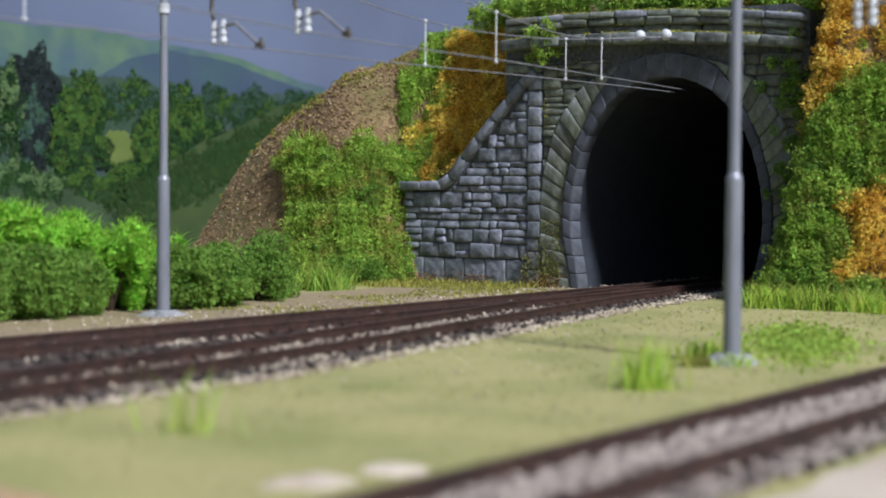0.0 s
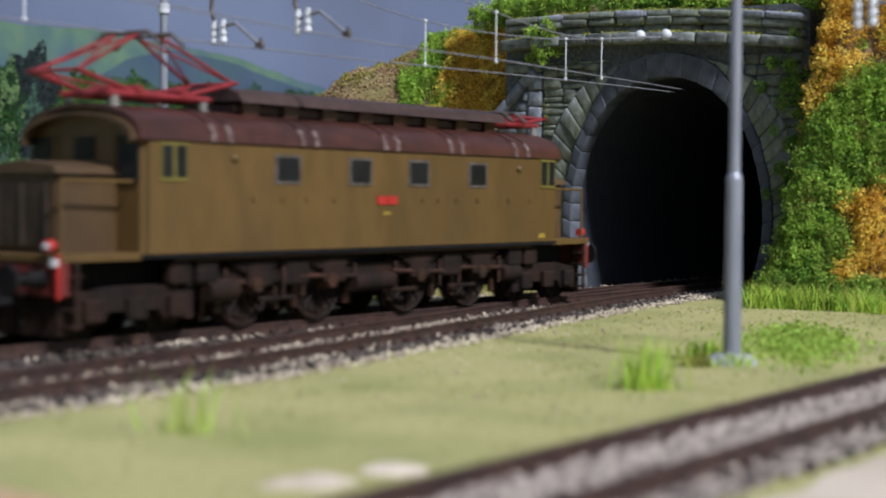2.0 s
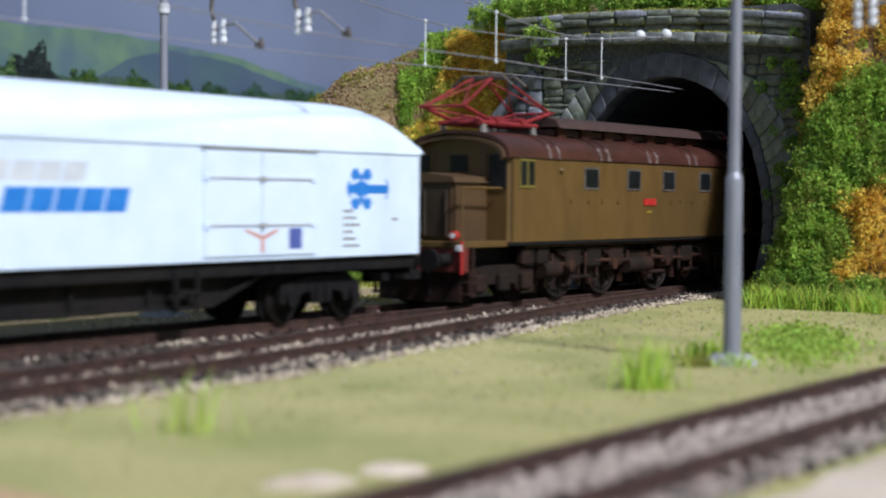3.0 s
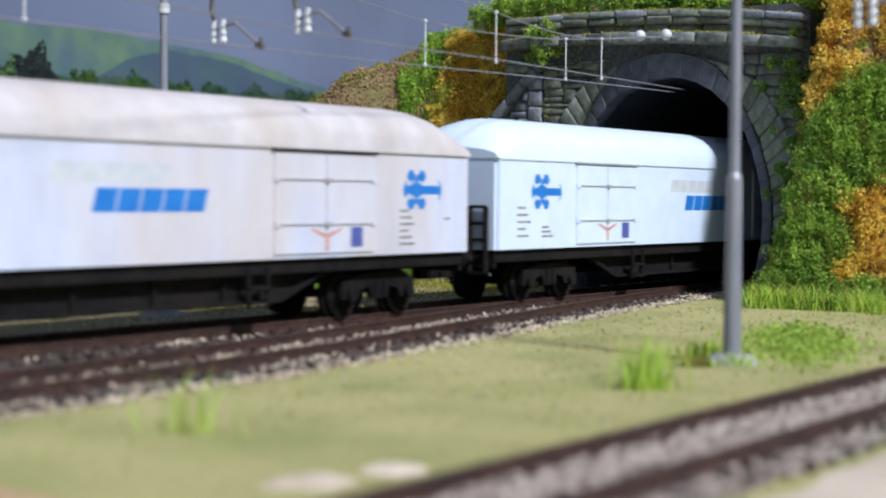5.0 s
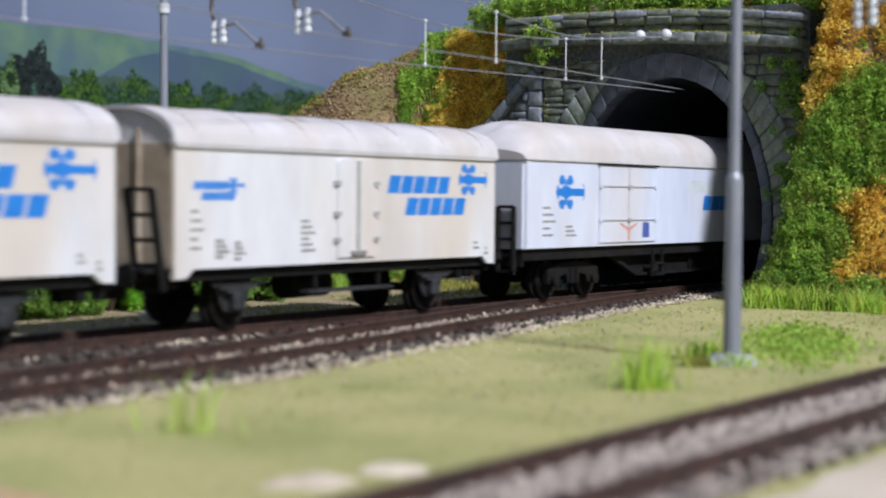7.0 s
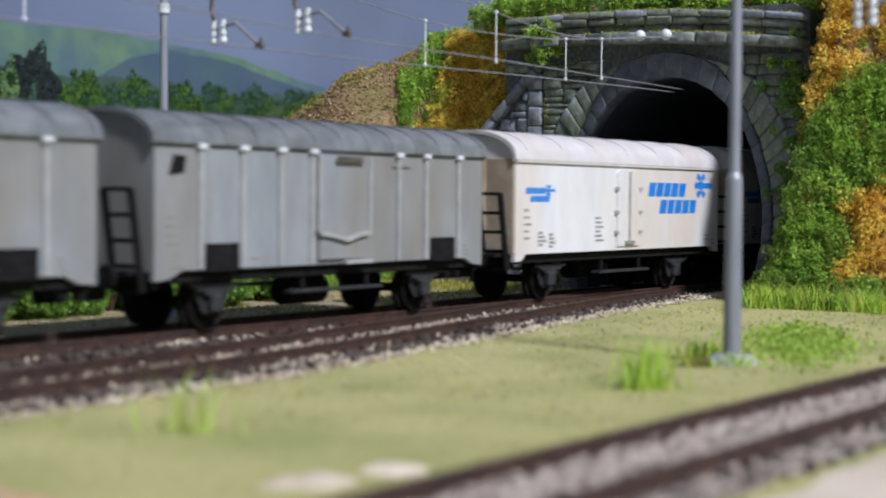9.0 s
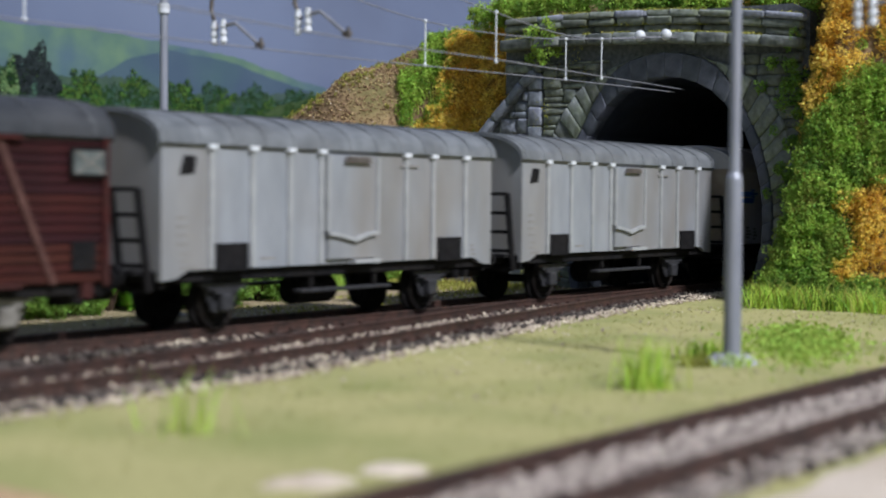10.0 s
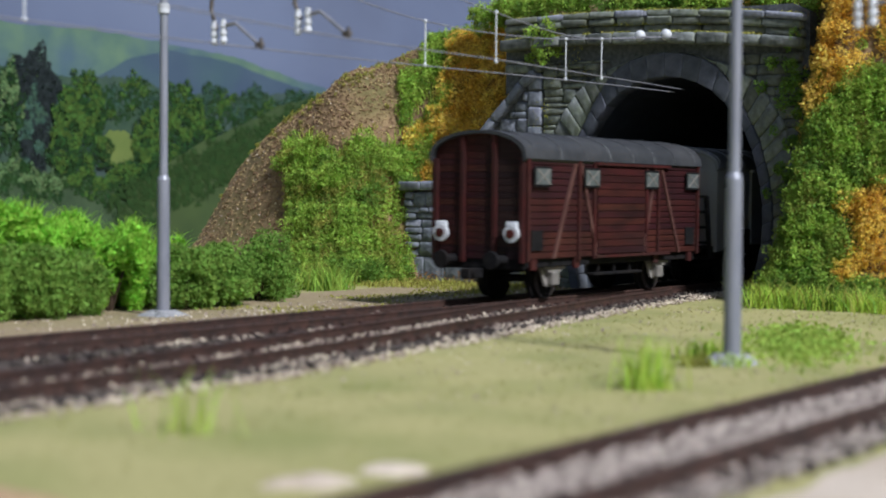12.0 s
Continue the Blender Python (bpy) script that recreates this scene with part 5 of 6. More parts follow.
def reefer(s0, s1, label, paint, roof, skin=16.0):
    t, h = vehicle("refrigerator_van", label, s0, s1, "railway wagon")
    t["skin"] = skin
    PAINT[t.name] = paint
    z0, z1, zt = 14.6, 39.4, 50.6
    bm = B()
    prism(bm, [(-skin, z0), (skin, z0), (skin, z1), (-skin, z1)], -h, h)
    es = [e for e in bm.edges if abs(e.verts[0].co.x - e.verts[1].co.x) < 0.01 and abs(e.verts[0].co.z - e.verts[1].co.z) > 1]
    bmesh.ops.bevel(bm, geom=es, offset=0.9, segments=3, affect="EDGES")
    part("body", bm, paint, t)
    bm = B()
    secs = []
    for x, k in ((-h - 0.2, 0.24), (-h + 2.5, 0.5), (-h + 6, 0.72), (-h + 10, 0.88), (-h + 15, 0.97), (-h + 22, 1.0), (h - 22, 1.0), (h - 15, 0.97), (h - 10, 0.88), (h - 6, 0.72), (h - 2.5, 0.5), (h + 0.2, 0.24)):
        c = arch_roof(skin, z1 - 0.5, z1 + (zt - z1) * k, 14, 0.35)
        secs.append([bm.verts.new((x, y, z)) for y, z in c])
    for a, b in zip(secs, secs[1:]):
        for i in range(len(a) - 1):
            bm.faces.new((a[i], a[i + 1], b[i + 1], b[i]))
    for s in (secs[0], secs[-1]):
        bm.faces.new(s)
    part("roof", bm, roof, t, smooth=True)
    side_plate(t, "eave_strip", M_INK if paint is M_WAGONCREAM else roof, rect(-h + 2, h - 2, z1 - 0.75, z1 - 0.45), skin, 0.35)
    for c in (-62, 62):
        for a in (-18.2, 0.2):
            side_plate(t, "door", paint, rect(c + a, c + a + 18.0, 15.6, 38.0), skin, 0.45)
        side_plate(t, "door_rail", M_BLACK if paint is M_WAGONCREAM else M_RIB, rect(c - 19, c + 19, 38.3, 38.8), skin, 0.9)
        for z in (22.0, 32.0):
            side_plate(t, "door_bar", M_BAR, rect(c - 17.5, c + 17.0, z, z + 0.28), skin + 0.45, 0.28)
            side_plate(t, "hinge", paint, rect(c + 16.8, c + 18.3, z - 0.5, z + 0.8), skin + 0.45, 0.35)
            side_plate(t, "bar_lock", M_BAR, rect(c - 0.9, c + 0.9, z - 0.35, z + 0.6), skin + 0.5, 0.5)
            side_plate(t, "hinge", paint, rect(c - 18.3, c - 16.8, z - 0.5, z + 0.8), skin + 0.45, 0.35)
        side_plate(t, "placard", M_NAVY, rect(c + 9.0, c + 13.4, 16.8, 21.4), skin + 0.45, 0.07)
        side_plate(t, "marking_fork", M_FORK, [(c - 0.5, 16.2), (c + 0.7, 16.2), (c + 0.7, 19.0), (c + 5.4, 20.8), (c + 5.4, 21.4), (c + 0.1, 19.8), (c - 5.4, 21.4), (c - 5.4, 20.8), (c - 0.5, 19.0)], skin + 0.46, 0.06)
        for sy in (-1, 1):
            for k, zz in enumerate((4.8, 8.2)):
                bm = box(B(), c - 22 * (1 if c > 0 else -1) - 3.2, c - 22 * (1 if c > 0 else -1) + 3.2, min(sy * 13.4, sy * 16), max(sy * 13.4, sy * 16), zz, zz + 0.7)
                part("step_tread", bm, M_BLACK, t)
            for dx in (-3.2, 3.2):
                bm = box(B(), c - 22 * (1 if c > 0 else -1) + dx - 0.5, c - 22 * (1 if c > 0 else -1) + dx + 0.5, min(sy * 14.6, sy * 15.4), max(sy * 14.6, sy * 15.4), 4.4, 13)
                part("step_bracket", bm, M_BLACK, t)
    emblem(t, -99.2, 30.2, 0.95, skin, M_BLUE)
    emblem(t, 99.8 - 2, 30.2, 0.95, skin, M_BLUE)
    slanted(t, "blue_letter", -9.6, 25.0, 4.7, 5.9, 5, M_BLUE, skin, 6.35)
    slanted(t, "faded_letter", -20, 30.8, 3.8, 5.7, 5, M_GHOST, skin, 6.3, thick=0.04)
    stencil(t, -112, 25.5, 5, 7.0, step=1.9)
    stencil(t, -99, 20.2, 3, 6.0)
    stencil(t, 91, 24.8, 6, 6.0, step=1.6)
    stencil(t, 110, 22.8, 1, 4.0)
    bm = box(B(), -h + 1, h - 1, -14.8, 14.8, 11.2, 14.6, 0.3)
    part("underframe", bm, M_BLACK, t)
    for sy in (-1, 1):
        bm = plate(B(), [(-66, 11.4), (-50, 5.6), (50, 5.6), (66, 11.4)], sy * 10.4, sy * 11.6)
        part("side_girder", bm, M_BLACK, t)
        bm = plate(B(), [(-68, 11.4), (-50, 4.9), (50, 4.9), (68, 11.4), (65, 11.4), (49, 5.7), (-49, 5.7), (-65, 11.4)], sy * 11.6, sy * 13.2)
        part("truss", bm, M_BLACK, t)
        for dx in (-32, -11, 11, 32):
            bm = box(B(), dx - 0.5, dx + 0.5, min(sy * 11.5, sy * 12.6), max(sy * 11.5, sy * 12.6), 5.6, 11.3)
            part("girder_rib", bm, M_BLACK, t)
    for dx in (-20, 4, 26):
        bm = box(B(), dx - 7, dx + 7, -9, 9, 5.4, 11.3, 0.6)
        part("equipment_box", bm, M_BLACK, t)
    for bx in (-88, 88):
        bogie(t, bx)
    buffers(t, h - 1.0, 12.2, 8.0)
    for sx in (-1, 1):
        ladder(t, sx * (h + 0.9), sx * 8.0, sx * 13.0, 8.5, 26, 0.0)
    return t


reefer(496.5, 741.0, "clean white bogie refrigerator van with blue markings", M_WAGONWHITE, M_WAGONWHITE)
reefer(240.2, 483.2, "weathered cream-white bogie refrigerator van with blue markings", M_WAGONCREAM, M_CREAMROOF)


# ---- two-axle refrigerator vans ----


def small_reefer(s0, s1, label, paint, roof, skin=15.9):
    t, h = vehicle("refrigerator_van", label, s0, s1, "railway wagon")
    t["skin"] = skin
    PAINT[t.name] = paint
    z0, z1, zt = 13.2, 39.2, 47.0
    bm = B()
    for sy in (-1, 1):
        plate(bm, [(-h, 11.2), (-h + 3.4, 11.4), (-h + 5.6, z0), (h - 5.6, z0), (h - 3.4, 11.4), (h, 11.2), (h, z1), (-h, z1)], sy * (skin - 1.2), sy * skin)
    box(bm, -h, h, -skin + 1.2, skin - 1.2, z0, z1)
    prism(bm, arch_roof(skin - 0.6, z1 - 0.05, zt - 0.7, 14), -h + 0.1, h - 0.1)
    part("body", bm, paint, t)
    bm = prism(B(), roof_shell(skin, z1 - 0.4, zt, 14, 0.7), -h - 0.8, h + 0.8)
    part("roof", bm, roof, t, smooth=True)
    for i in range(7):
        x = -h + 6 + i * (2 * h - 12) / 6
        o = roof_shell(skin, z1, zt + 0.3, 14, 0.6, 0.8)
        bm = prism(B(), o, x - 0.35, x + 0.35)
        part("roof_seam", bm, roof, t, smooth=True)
    side_plate(t, "gutter", roof, rect(-h, h, z1 - 1.1, z1 - 0.5), skin, 0.6)
    for a in (-7.2, 0.15):
        side_plate(t, "door", paint, [(a, 14.4), (a + 7.0, 14.4), (a + 7.0, 36), (a + 6, 37), (a + 1, 37), (a, 36)], skin, 0.5)
    side_plate(t, "lock_rod", M_RIB, rect(-0.2, 0.5, 14.6, 36.6), skin + 0.5, 0.5)
    for z in (18, 24, 31):
        for a in (-8.4, 6.4):
            side_plate(t, "hinge", M_RIB, rect(a, a + 2.0, z, z + 1.0), skin, 0.8)
    side_plate(t, "door_handle", M_INK, rect(-2.5, 3.0, 15.0, 15.9), skin + 0.5, 0.6)
    slanted(t, "blue_letter", h * 0.205, 29.3, 4.3, 4.6, 5, M_BLUE, skin, 5.25)
    slanted(t, "blue_letter", h * 0.325, 24.0, 4.3, 4.6, 5, M_BLUE, skin, 5.25)
    emblem(t, h * 0.79, 33.0, 0.78, skin, M_BLUE)
    slanted(t, "blue_letter", -h + 5.2, 29.6, 1.7, 1.9, 5, M_BLUE, skin, 2.1)
    slanted(t, "blue_letter", -h + 7.6, 27.4, 1.7, 1.9, 5, M_BLUE, skin, 2.1)
    emblem(t, -h + 17.5, 30.6, 0.32, skin, M_BLUE)
    stencil(t, -h + 4.5, 24.8, 5, 4.0, step=1.9)
    stencil(t, -h + 12, 18.5, 4, 4.5, 0.7, 1.1)
    stencil(t, -h + 18, 18.0, 4, 3.5, 0.7, 1.1)
    stencil(t, -20, 22.5, 6, 5.0, 0.6, 1.3)
    stencil(t, h - 10, 16.5, 2, 3.0)
    stencil(t, h - 5, 15.0, 2, 2.4)
    bm = box(B(), -h + 1, h - 1, -14.2, 14.2, 10.6, 13.2, 0.3)
    part("underframe", bm, M_BLACK, t)
    for sy in (-1, 1):
        bm = box(B(), -16, 16, min(sy * 12.5, sy * 15.2), max(sy * 12.5, sy * 15.2), 6.6, 7.3)
        part("footboard", bm, M_SPRING, t)
        for dx in (-12, 12):
            bm = box(B(), dx - 0.5, dx + 0.5, min(sy * 13, sy * 13.8), max(sy * 13, sy * 13.8), 6.8, 11.5)
            part("footboard_bracket", bm, M_BLACK, t)
    bm = B()
    rod(bm, (-8, 0, 7.6), (8, 0, 7.6), 3.2, 14)
    part("brake_cylinder", bm, M_BLACK, t, smooth=True)
    for ax in (-h * 0.62, h * 0.62):
        axle(t, ax, box_mat=M_SPRING)
    buffers(t, h - 1.0, 12.0, 7.5)
    ladder(t, -h - 1.8, -14.5, -7.5, 9.0, 29.5, -3.6)
    # End panels and posts are painted darker than the sides, as in shade.
    for sx in (-1, 1):
        bm = box(B(), min(sx * (h - 0.1), sx * (h + 0.25)), max(sx * (h - 0.1), sx * (h + 0.25)), -skin + 0.5, skin - 0.5, z0 + 0.4, z1 - 0.2, 0.1)
        part("end_panel", bm, M_DUSTSHADE_END, t, "dusty beige end wall, also darkened for its shade")
        for y in (-6.0, 6.0):
            bm = box(B(), min(sx * (h + 0.2), sx * (h + 0.9)), max(sx * (h + 0.2), sx * (h + 0.9)), y - 0.5, y + 0.5, z0, z1 + 3.0, 0.1)
            part("end_post", bm, M_DUSTSHADE_END, t)
    bm = box(B(), -h - 6.2, -h, -13.5, 13.5, 12.6, 13.4)
    part("brakeman_platform", bm, M_BLACK, t)
    return t


small_reefer(104.6, 225.0, "weathered white two-axle refrigerator van with blue markings", M_WAGONBEIGE, M_CREAMROOF)
small_reefer(-41.0, 88.0, "off-white two-axle refrigerator van with dusty roof", M_WAGONBEIGE, M_CREAMROOF)

# ---- grey vans ----


def grey_van(s0, s1, label):
    t, h = vehicle("grey_goods_van", label, s0, s1, "railway wagon")
    skin = 15.6
    t["skin"] = skin
    z0, z1, zt = 13.0, 39.2, 46.2
    bm = B()
    for sy in (-1, 1):
        plate(bm, [(-h, 11.0), (-h + 4.5, 11.4), (-h + 8, z0), (h - 8, z0), (h - 4.5, 11.4), (h, 11.0), (h, z1), (-h, z1)], sy * (skin - 1.2), sy * skin)
    box(bm, -h, h, -skin + 1.2, skin - 1.2, z0, z1)
    prism(bm, arch_roof(skin - 0.6, z1 - 0.05, zt - 0.7, 14), -h + 0.1, h - 0.1)
    part("body", bm, M_GREYVAN, t)
    bm = prism(B(), roof_shell(skin, z1 - 0.3, zt, 14, 0.9), -h - 1.0, h + 1.0)
    part("roof", bm, M_GREYROOF, t, smooth=True)
    for i in range(13):
        x = -h + 1 + i * (2 * h - 2) / 12
        bm = prism(B(), roof_shell(skin, z1 - 0.2, zt + 0.35, 14, 1.05, 0.8), x - 0.45, x + 0.45)
        part("roof_rib", bm, M_GREYROOF, t, smooth=True)
    for x in (-47, -34, -21.5, -10.6, 22.5, 34.0, 48.5):
        side_plate(t, "rib", M_RIB, [(x - 0.6, 13.2), (x + 0.6, 13.2), (x + 0.6, 38.4), (x - 0.6, 38.4)], skin, 0.7)
        side_plate(t, "rib_cap", M_WHITE, rect(x - 1.3, x + 1.3, 38.0, 39.0), skin, 1.2)
    side_plate(t, "door", M_GREYVAN, rect(-8.5, 9.5, 14.2, 37.6), skin, 0.9)
    for x in (-9.3, 9.5):
        side_plate(t, "door_frame", M_RIB, rect(x, x + 0.9, 20.5, 37.6), skin, 1.5)
    side_plate(t, "door_lintel", M_BRONZE, [(-3, 36.2), (7, 36.2), (6, 37.6), (-2, 37.6)], skin + 0.9, 0.9)
    side_plate(t, "door_sill", M_RIB, [(-9.0, 19.6), (-5, 19.2), (1.0, 18.0), (6, 19.2), (10, 19.6), (10, 20.5), (6, 20.1), (1.0, 18.9), (-5, 20.1), (-9, 20.5)], skin + 0.9, 0.9)
    side_plate(t, "door_step", M_RIB, rect(0, 10, 13.0, 13.9), skin, 2.2)
    side_plate(t, "dark_panel", M_BLACK, rect(-45.5, -35.5, 12.6, 18.4), skin, 0.7)
    side_plate(t, "dark_panel", M_BLACK, rect(36.5, 46.5, 12.6, 18.4), skin, 0.7)
    side_plate(t, "square_mark", M_BLACK, [(-56.2, 32.4), (-51.8, 32.8), (-51.0, 36.4), (-54.8, 36.6)], skin, 0.08)
    side_plate(t, "vent_slot", M_INK, rect(20.5, 27.5, 35.6, 36.2), skin, 0.5)
    stencil(t, -57, 23.5, 4, 5.5, 0.6, 1.8)
    stencil(t, -56, 16.0, 3, 5.0, 0.6, 1.4)
    stencil(t, -31, 14.6, 1, 8.0, 0.6)
    stencil(t, 51.5, 15.8, 3, 2.5, 0.6, 1.1)
    bm = box(B(), -h + 1, h - 1, -14.2, 14.2, 10.4, 13.1, 0.3)
    part("underframe", bm, M_BLACK, t)
    for sy in (-1, 1):
        bm = box(B(), -16, 18, min(sy * 12.5, sy * 15.0), max(sy * 12.5, sy * 15.0), 6.8, 7.6, 0.2)
        part("footboard", bm, M_SPRING, t)
        for dx in (-11, 13):
            bm = box(B(), dx - 0.5, dx + 0.5, min(sy * 13, sy * 13.8), max(sy * 13, sy * 13.8), 7.2, 11.5)
            part("footboard_bracket", bm, M_BLACK, t)
    bm = B()
    rod(bm, (-6, -3, 6.6), (8, -3, 6.6), 3.4, 14)
    part("brake_cylinder", bm, M_BLACK, t, smooth=True)
    for ax in (-38.5, 38.5):
        axle(t, ax, box_mat=M_SPRING)
    buffers(t, h - 1.0, 12.0, 7.2)
    ladder(t, -h - 1.8, -14.0, -6.5, 9.0, 29.5, -3.2)
    bm = box(B(), -h - 5.5, -h, -13.5, 13.5, 12.4, 13.2)
    part("brakeman_platform", bm, M_BLACK, t)


grey_van(-177.4, -57.0, "silver-grey ribbed two-axle goods van with dark panels")
grey_van(-315.8, -193.0, "silver-grey ribbed two-axle goods van with dark panels")

# ---- red-brown tail van ----


def tail_van(s0, s1):
    t, h = vehicle("covered_goods_van", "weathered red-brown planked goods van with tail lamps", s0, s1, "railway wagon")
    skin = 15.0
    z0, z1, zt = 11.6, 39.4, 47.2
    bm = B()
    box(bm, -h + 0.4, h - 0.4, -skin + 0.2, skin - 0.2, z0, z1)
    prism(bm, arch_roof(skin - 0.2, z1 - 0.2, zt - 0.6, 14), -h + 0.4, h - 0.4)
    part("body", bm, M_REDFRAME, t)
    nrow = 15
    ph = (z1 - z0) / nrow
    lo = plate(B(), [(-h + 0.3, 0.1), (h - 0.3, 0.1), (h - 0.3, ph - 0.12), (-h + 0.3, ph - 0.12)], -0.25, 0.25)
    bmesh.ops.bevel(lo, geom=[e for e in lo.edges if abs(e.verts[0].co.x - e.verts[1].co.x) > 5], offset=0.12, segments=1, affect="EDGES")
    me = mesh_of(lo, "plank", M_PLANK)
    for sy in (-1, 1):
        for i in range(nrow):
            p = new("plank", me)
            p.parent = t
            p.location = Vector((0, sy * (skin - 0.05), z0 + i * ph)) * MM
    for sx in (-1, 1):
        for i in range(nrow + 4):
            z = z0 + i * ph
            half = skin - 0.2
            if z + ph > z1:
                k = min(1.0, max(0.0, (z + ph - z1) / (zt - z1 - 0.6)))
                half *= math.cos(math.asin(min(0.98, k ** 1.25))) * 0.98
            bm = box(B(), -0.25, 0.25, -half, half, 0.06, ph - 0.1)
            part("plank", bm, M_PLANK, t, at=(sx * (h - 0.3), 0, z))
        for y in (-skin + 0.8, -5.2, 5.2, skin - 0.8):
            top = z1 + (0 if abs(y) > 10 else 6.4)
            bm = box(B(), -0.7, 0.7, -0.75, 0.75, z0 - 1.0, top, 0.15)
            part("end_post", bm, M_REDFRAME, t, at=(sx * h, y, 0))
    bm = prism(B(), roof_shell(skin, z1 - 0.2, zt, 16, 1.0), -h - 1.2, h + 1.2)
    part("roof", bm, M_DARKROOF, t, smooth=True)
    for i in range(8):
        x = -h + 4 + i * (2 * h - 8) / 7
        bm = prism(B(), roof_shell(skin, z1 - 0.1, zt + 0.25, 16, 1.1, 0.8), x - 0.3, x + 0.3)
        part("roof_seam", bm, M_SEAM, t, smooth=True)
    for x in (-h + 0.8, -25.0, -16.0, 17.0, 25.0, h - 0.8):
        side_plate(t, "side_post", M_REDFRAME, rect(x - 0.7, x + 0.7, z0 - 0.6, z1), skin + 0.2, 0.7)
    for xa, xb in ((-39, -27), (-14, -24), (15, 23.5), (40, 27)):
        side_plate(t, "brace", M_WORN, [(xa - 0.7, z0), (xa + 0.7, z0), (xb + 0.7, z1 - 1), (xb - 0.7, z1 - 1)], skin + 0.2, 0.5)
    for i in range(12):
        side_plate(t, "door_plank", M_PLANK, rect(-14.5, 15.5, z0 + 0.8 + i * 2.1, z0 + 2.7 + i * 2.1), skin + 0.3, 0.6)
    side_plate(t, "door_rail", M_REDFRAME, rect(-16, 32, 38.2, 39.0), skin + 0.2, 1.2)
    side_plate(t, "door_runner", M_REDFRAME, rect(-16, 32, z0 - 0.4, z0 + 0.4), skin + 0.2, 1.2)
    for x in (-46.5, -18.5, 19.5, 48.3):
        side_plate(t, "vent_frame", M_BLACK, rect(x - 4.6, x + 4.6, 31.6, 37.2), skin + 0.9, 0.3)
        side_plate(t, "vent_panel", M_MESH, rect(x - 3.9, x + 3.9, 32.2, 36.6), skin + 1.2, 0.2)
        side_plate(t, "vent_bar", M_AXLEBOX, [(x - 3.9, 32.2), (x - 3.3, 32.2), (x + 3.9, 36.6), (x + 3.3, 36.6)], skin + 1.4, 0.15)
        side_plate(t, "vent_bar", M_AXLEBOX, [(x + 3.3, 32.2), (x + 3.9, 32.2), (x - 3.3, 36.6), (x - 3.9, 36.6)], skin + 1.4, 0.15)
    for x in (-48.5, 47.5):
        side_plate(t, "chalk_panel", M_BLACK, rect(x - 3, x + 3, 14, 19.5), skin + 0.3, 0.4)
    bm = box(B(), -h + 0.5, h - 0.5, -14, 14, 9.2, 11.7, 0.3)
    part("underframe", bm, M_BLACK, t)
    for x in (-h + 5, -25, 25, h - 5):
        side_plate(t, "bracket", M_REDFRAME, rect(x - 1.4, x + 1.4, 8.6, 12), 14.2, 0.8)
    for sy in (-1, 1):
        bm = box(B(), -15, 15, min(sy * 12.5, sy * 15.2), max(sy * 12.5, sy * 15.2), 6.0, 6.8, 0.2)
        part("footboard", bm, M_BLACK, t)
        for dx in (-10, 0, 10):
            bm = box(B(), dx - 0.4, dx + 0.4, min(sy * 13, sy * 13.8), max(sy * 13, sy * 13.8), 6.4, 10.5)
            part("footboard_bracket", bm, M_BLACK, t)
    for ax in (-34.0, 31.5):
        axle(t, ax, box_mat=M_AXLEBOX)
    buffers(t, h - 0.4, 11.4, 7.4)
    for y in (-11.6, 11.6):
        bm = B()
        rod(bm, (-h - 0.9, y, 18.6), (-h - 2.0, y, 18.6), 2.35, 20)
        box(bm, -h - 1.8, -h - 0.7, y - 1.9, y + 1.9, 17.0, 22.0, 0.5)
        lamp = part("tail_lamp", bm, M_WHITE, t, "white tail lamp disc with dark lens", smooth=True)
        bm = B()
        rod(bm, (-h - 2.0, y, 18.6), (-h - 2.5, y, 18.6), 1.3, 16)
        part("lens", bm, material("dark_red_lens", (0.05, 0.008, 0.01), (0.08, 0.012, 0.014), 200, 0.2, 0.0), lamp, smooth=True)


tail_van(-438.0, -330.0)

# ---- electric locomotive ----


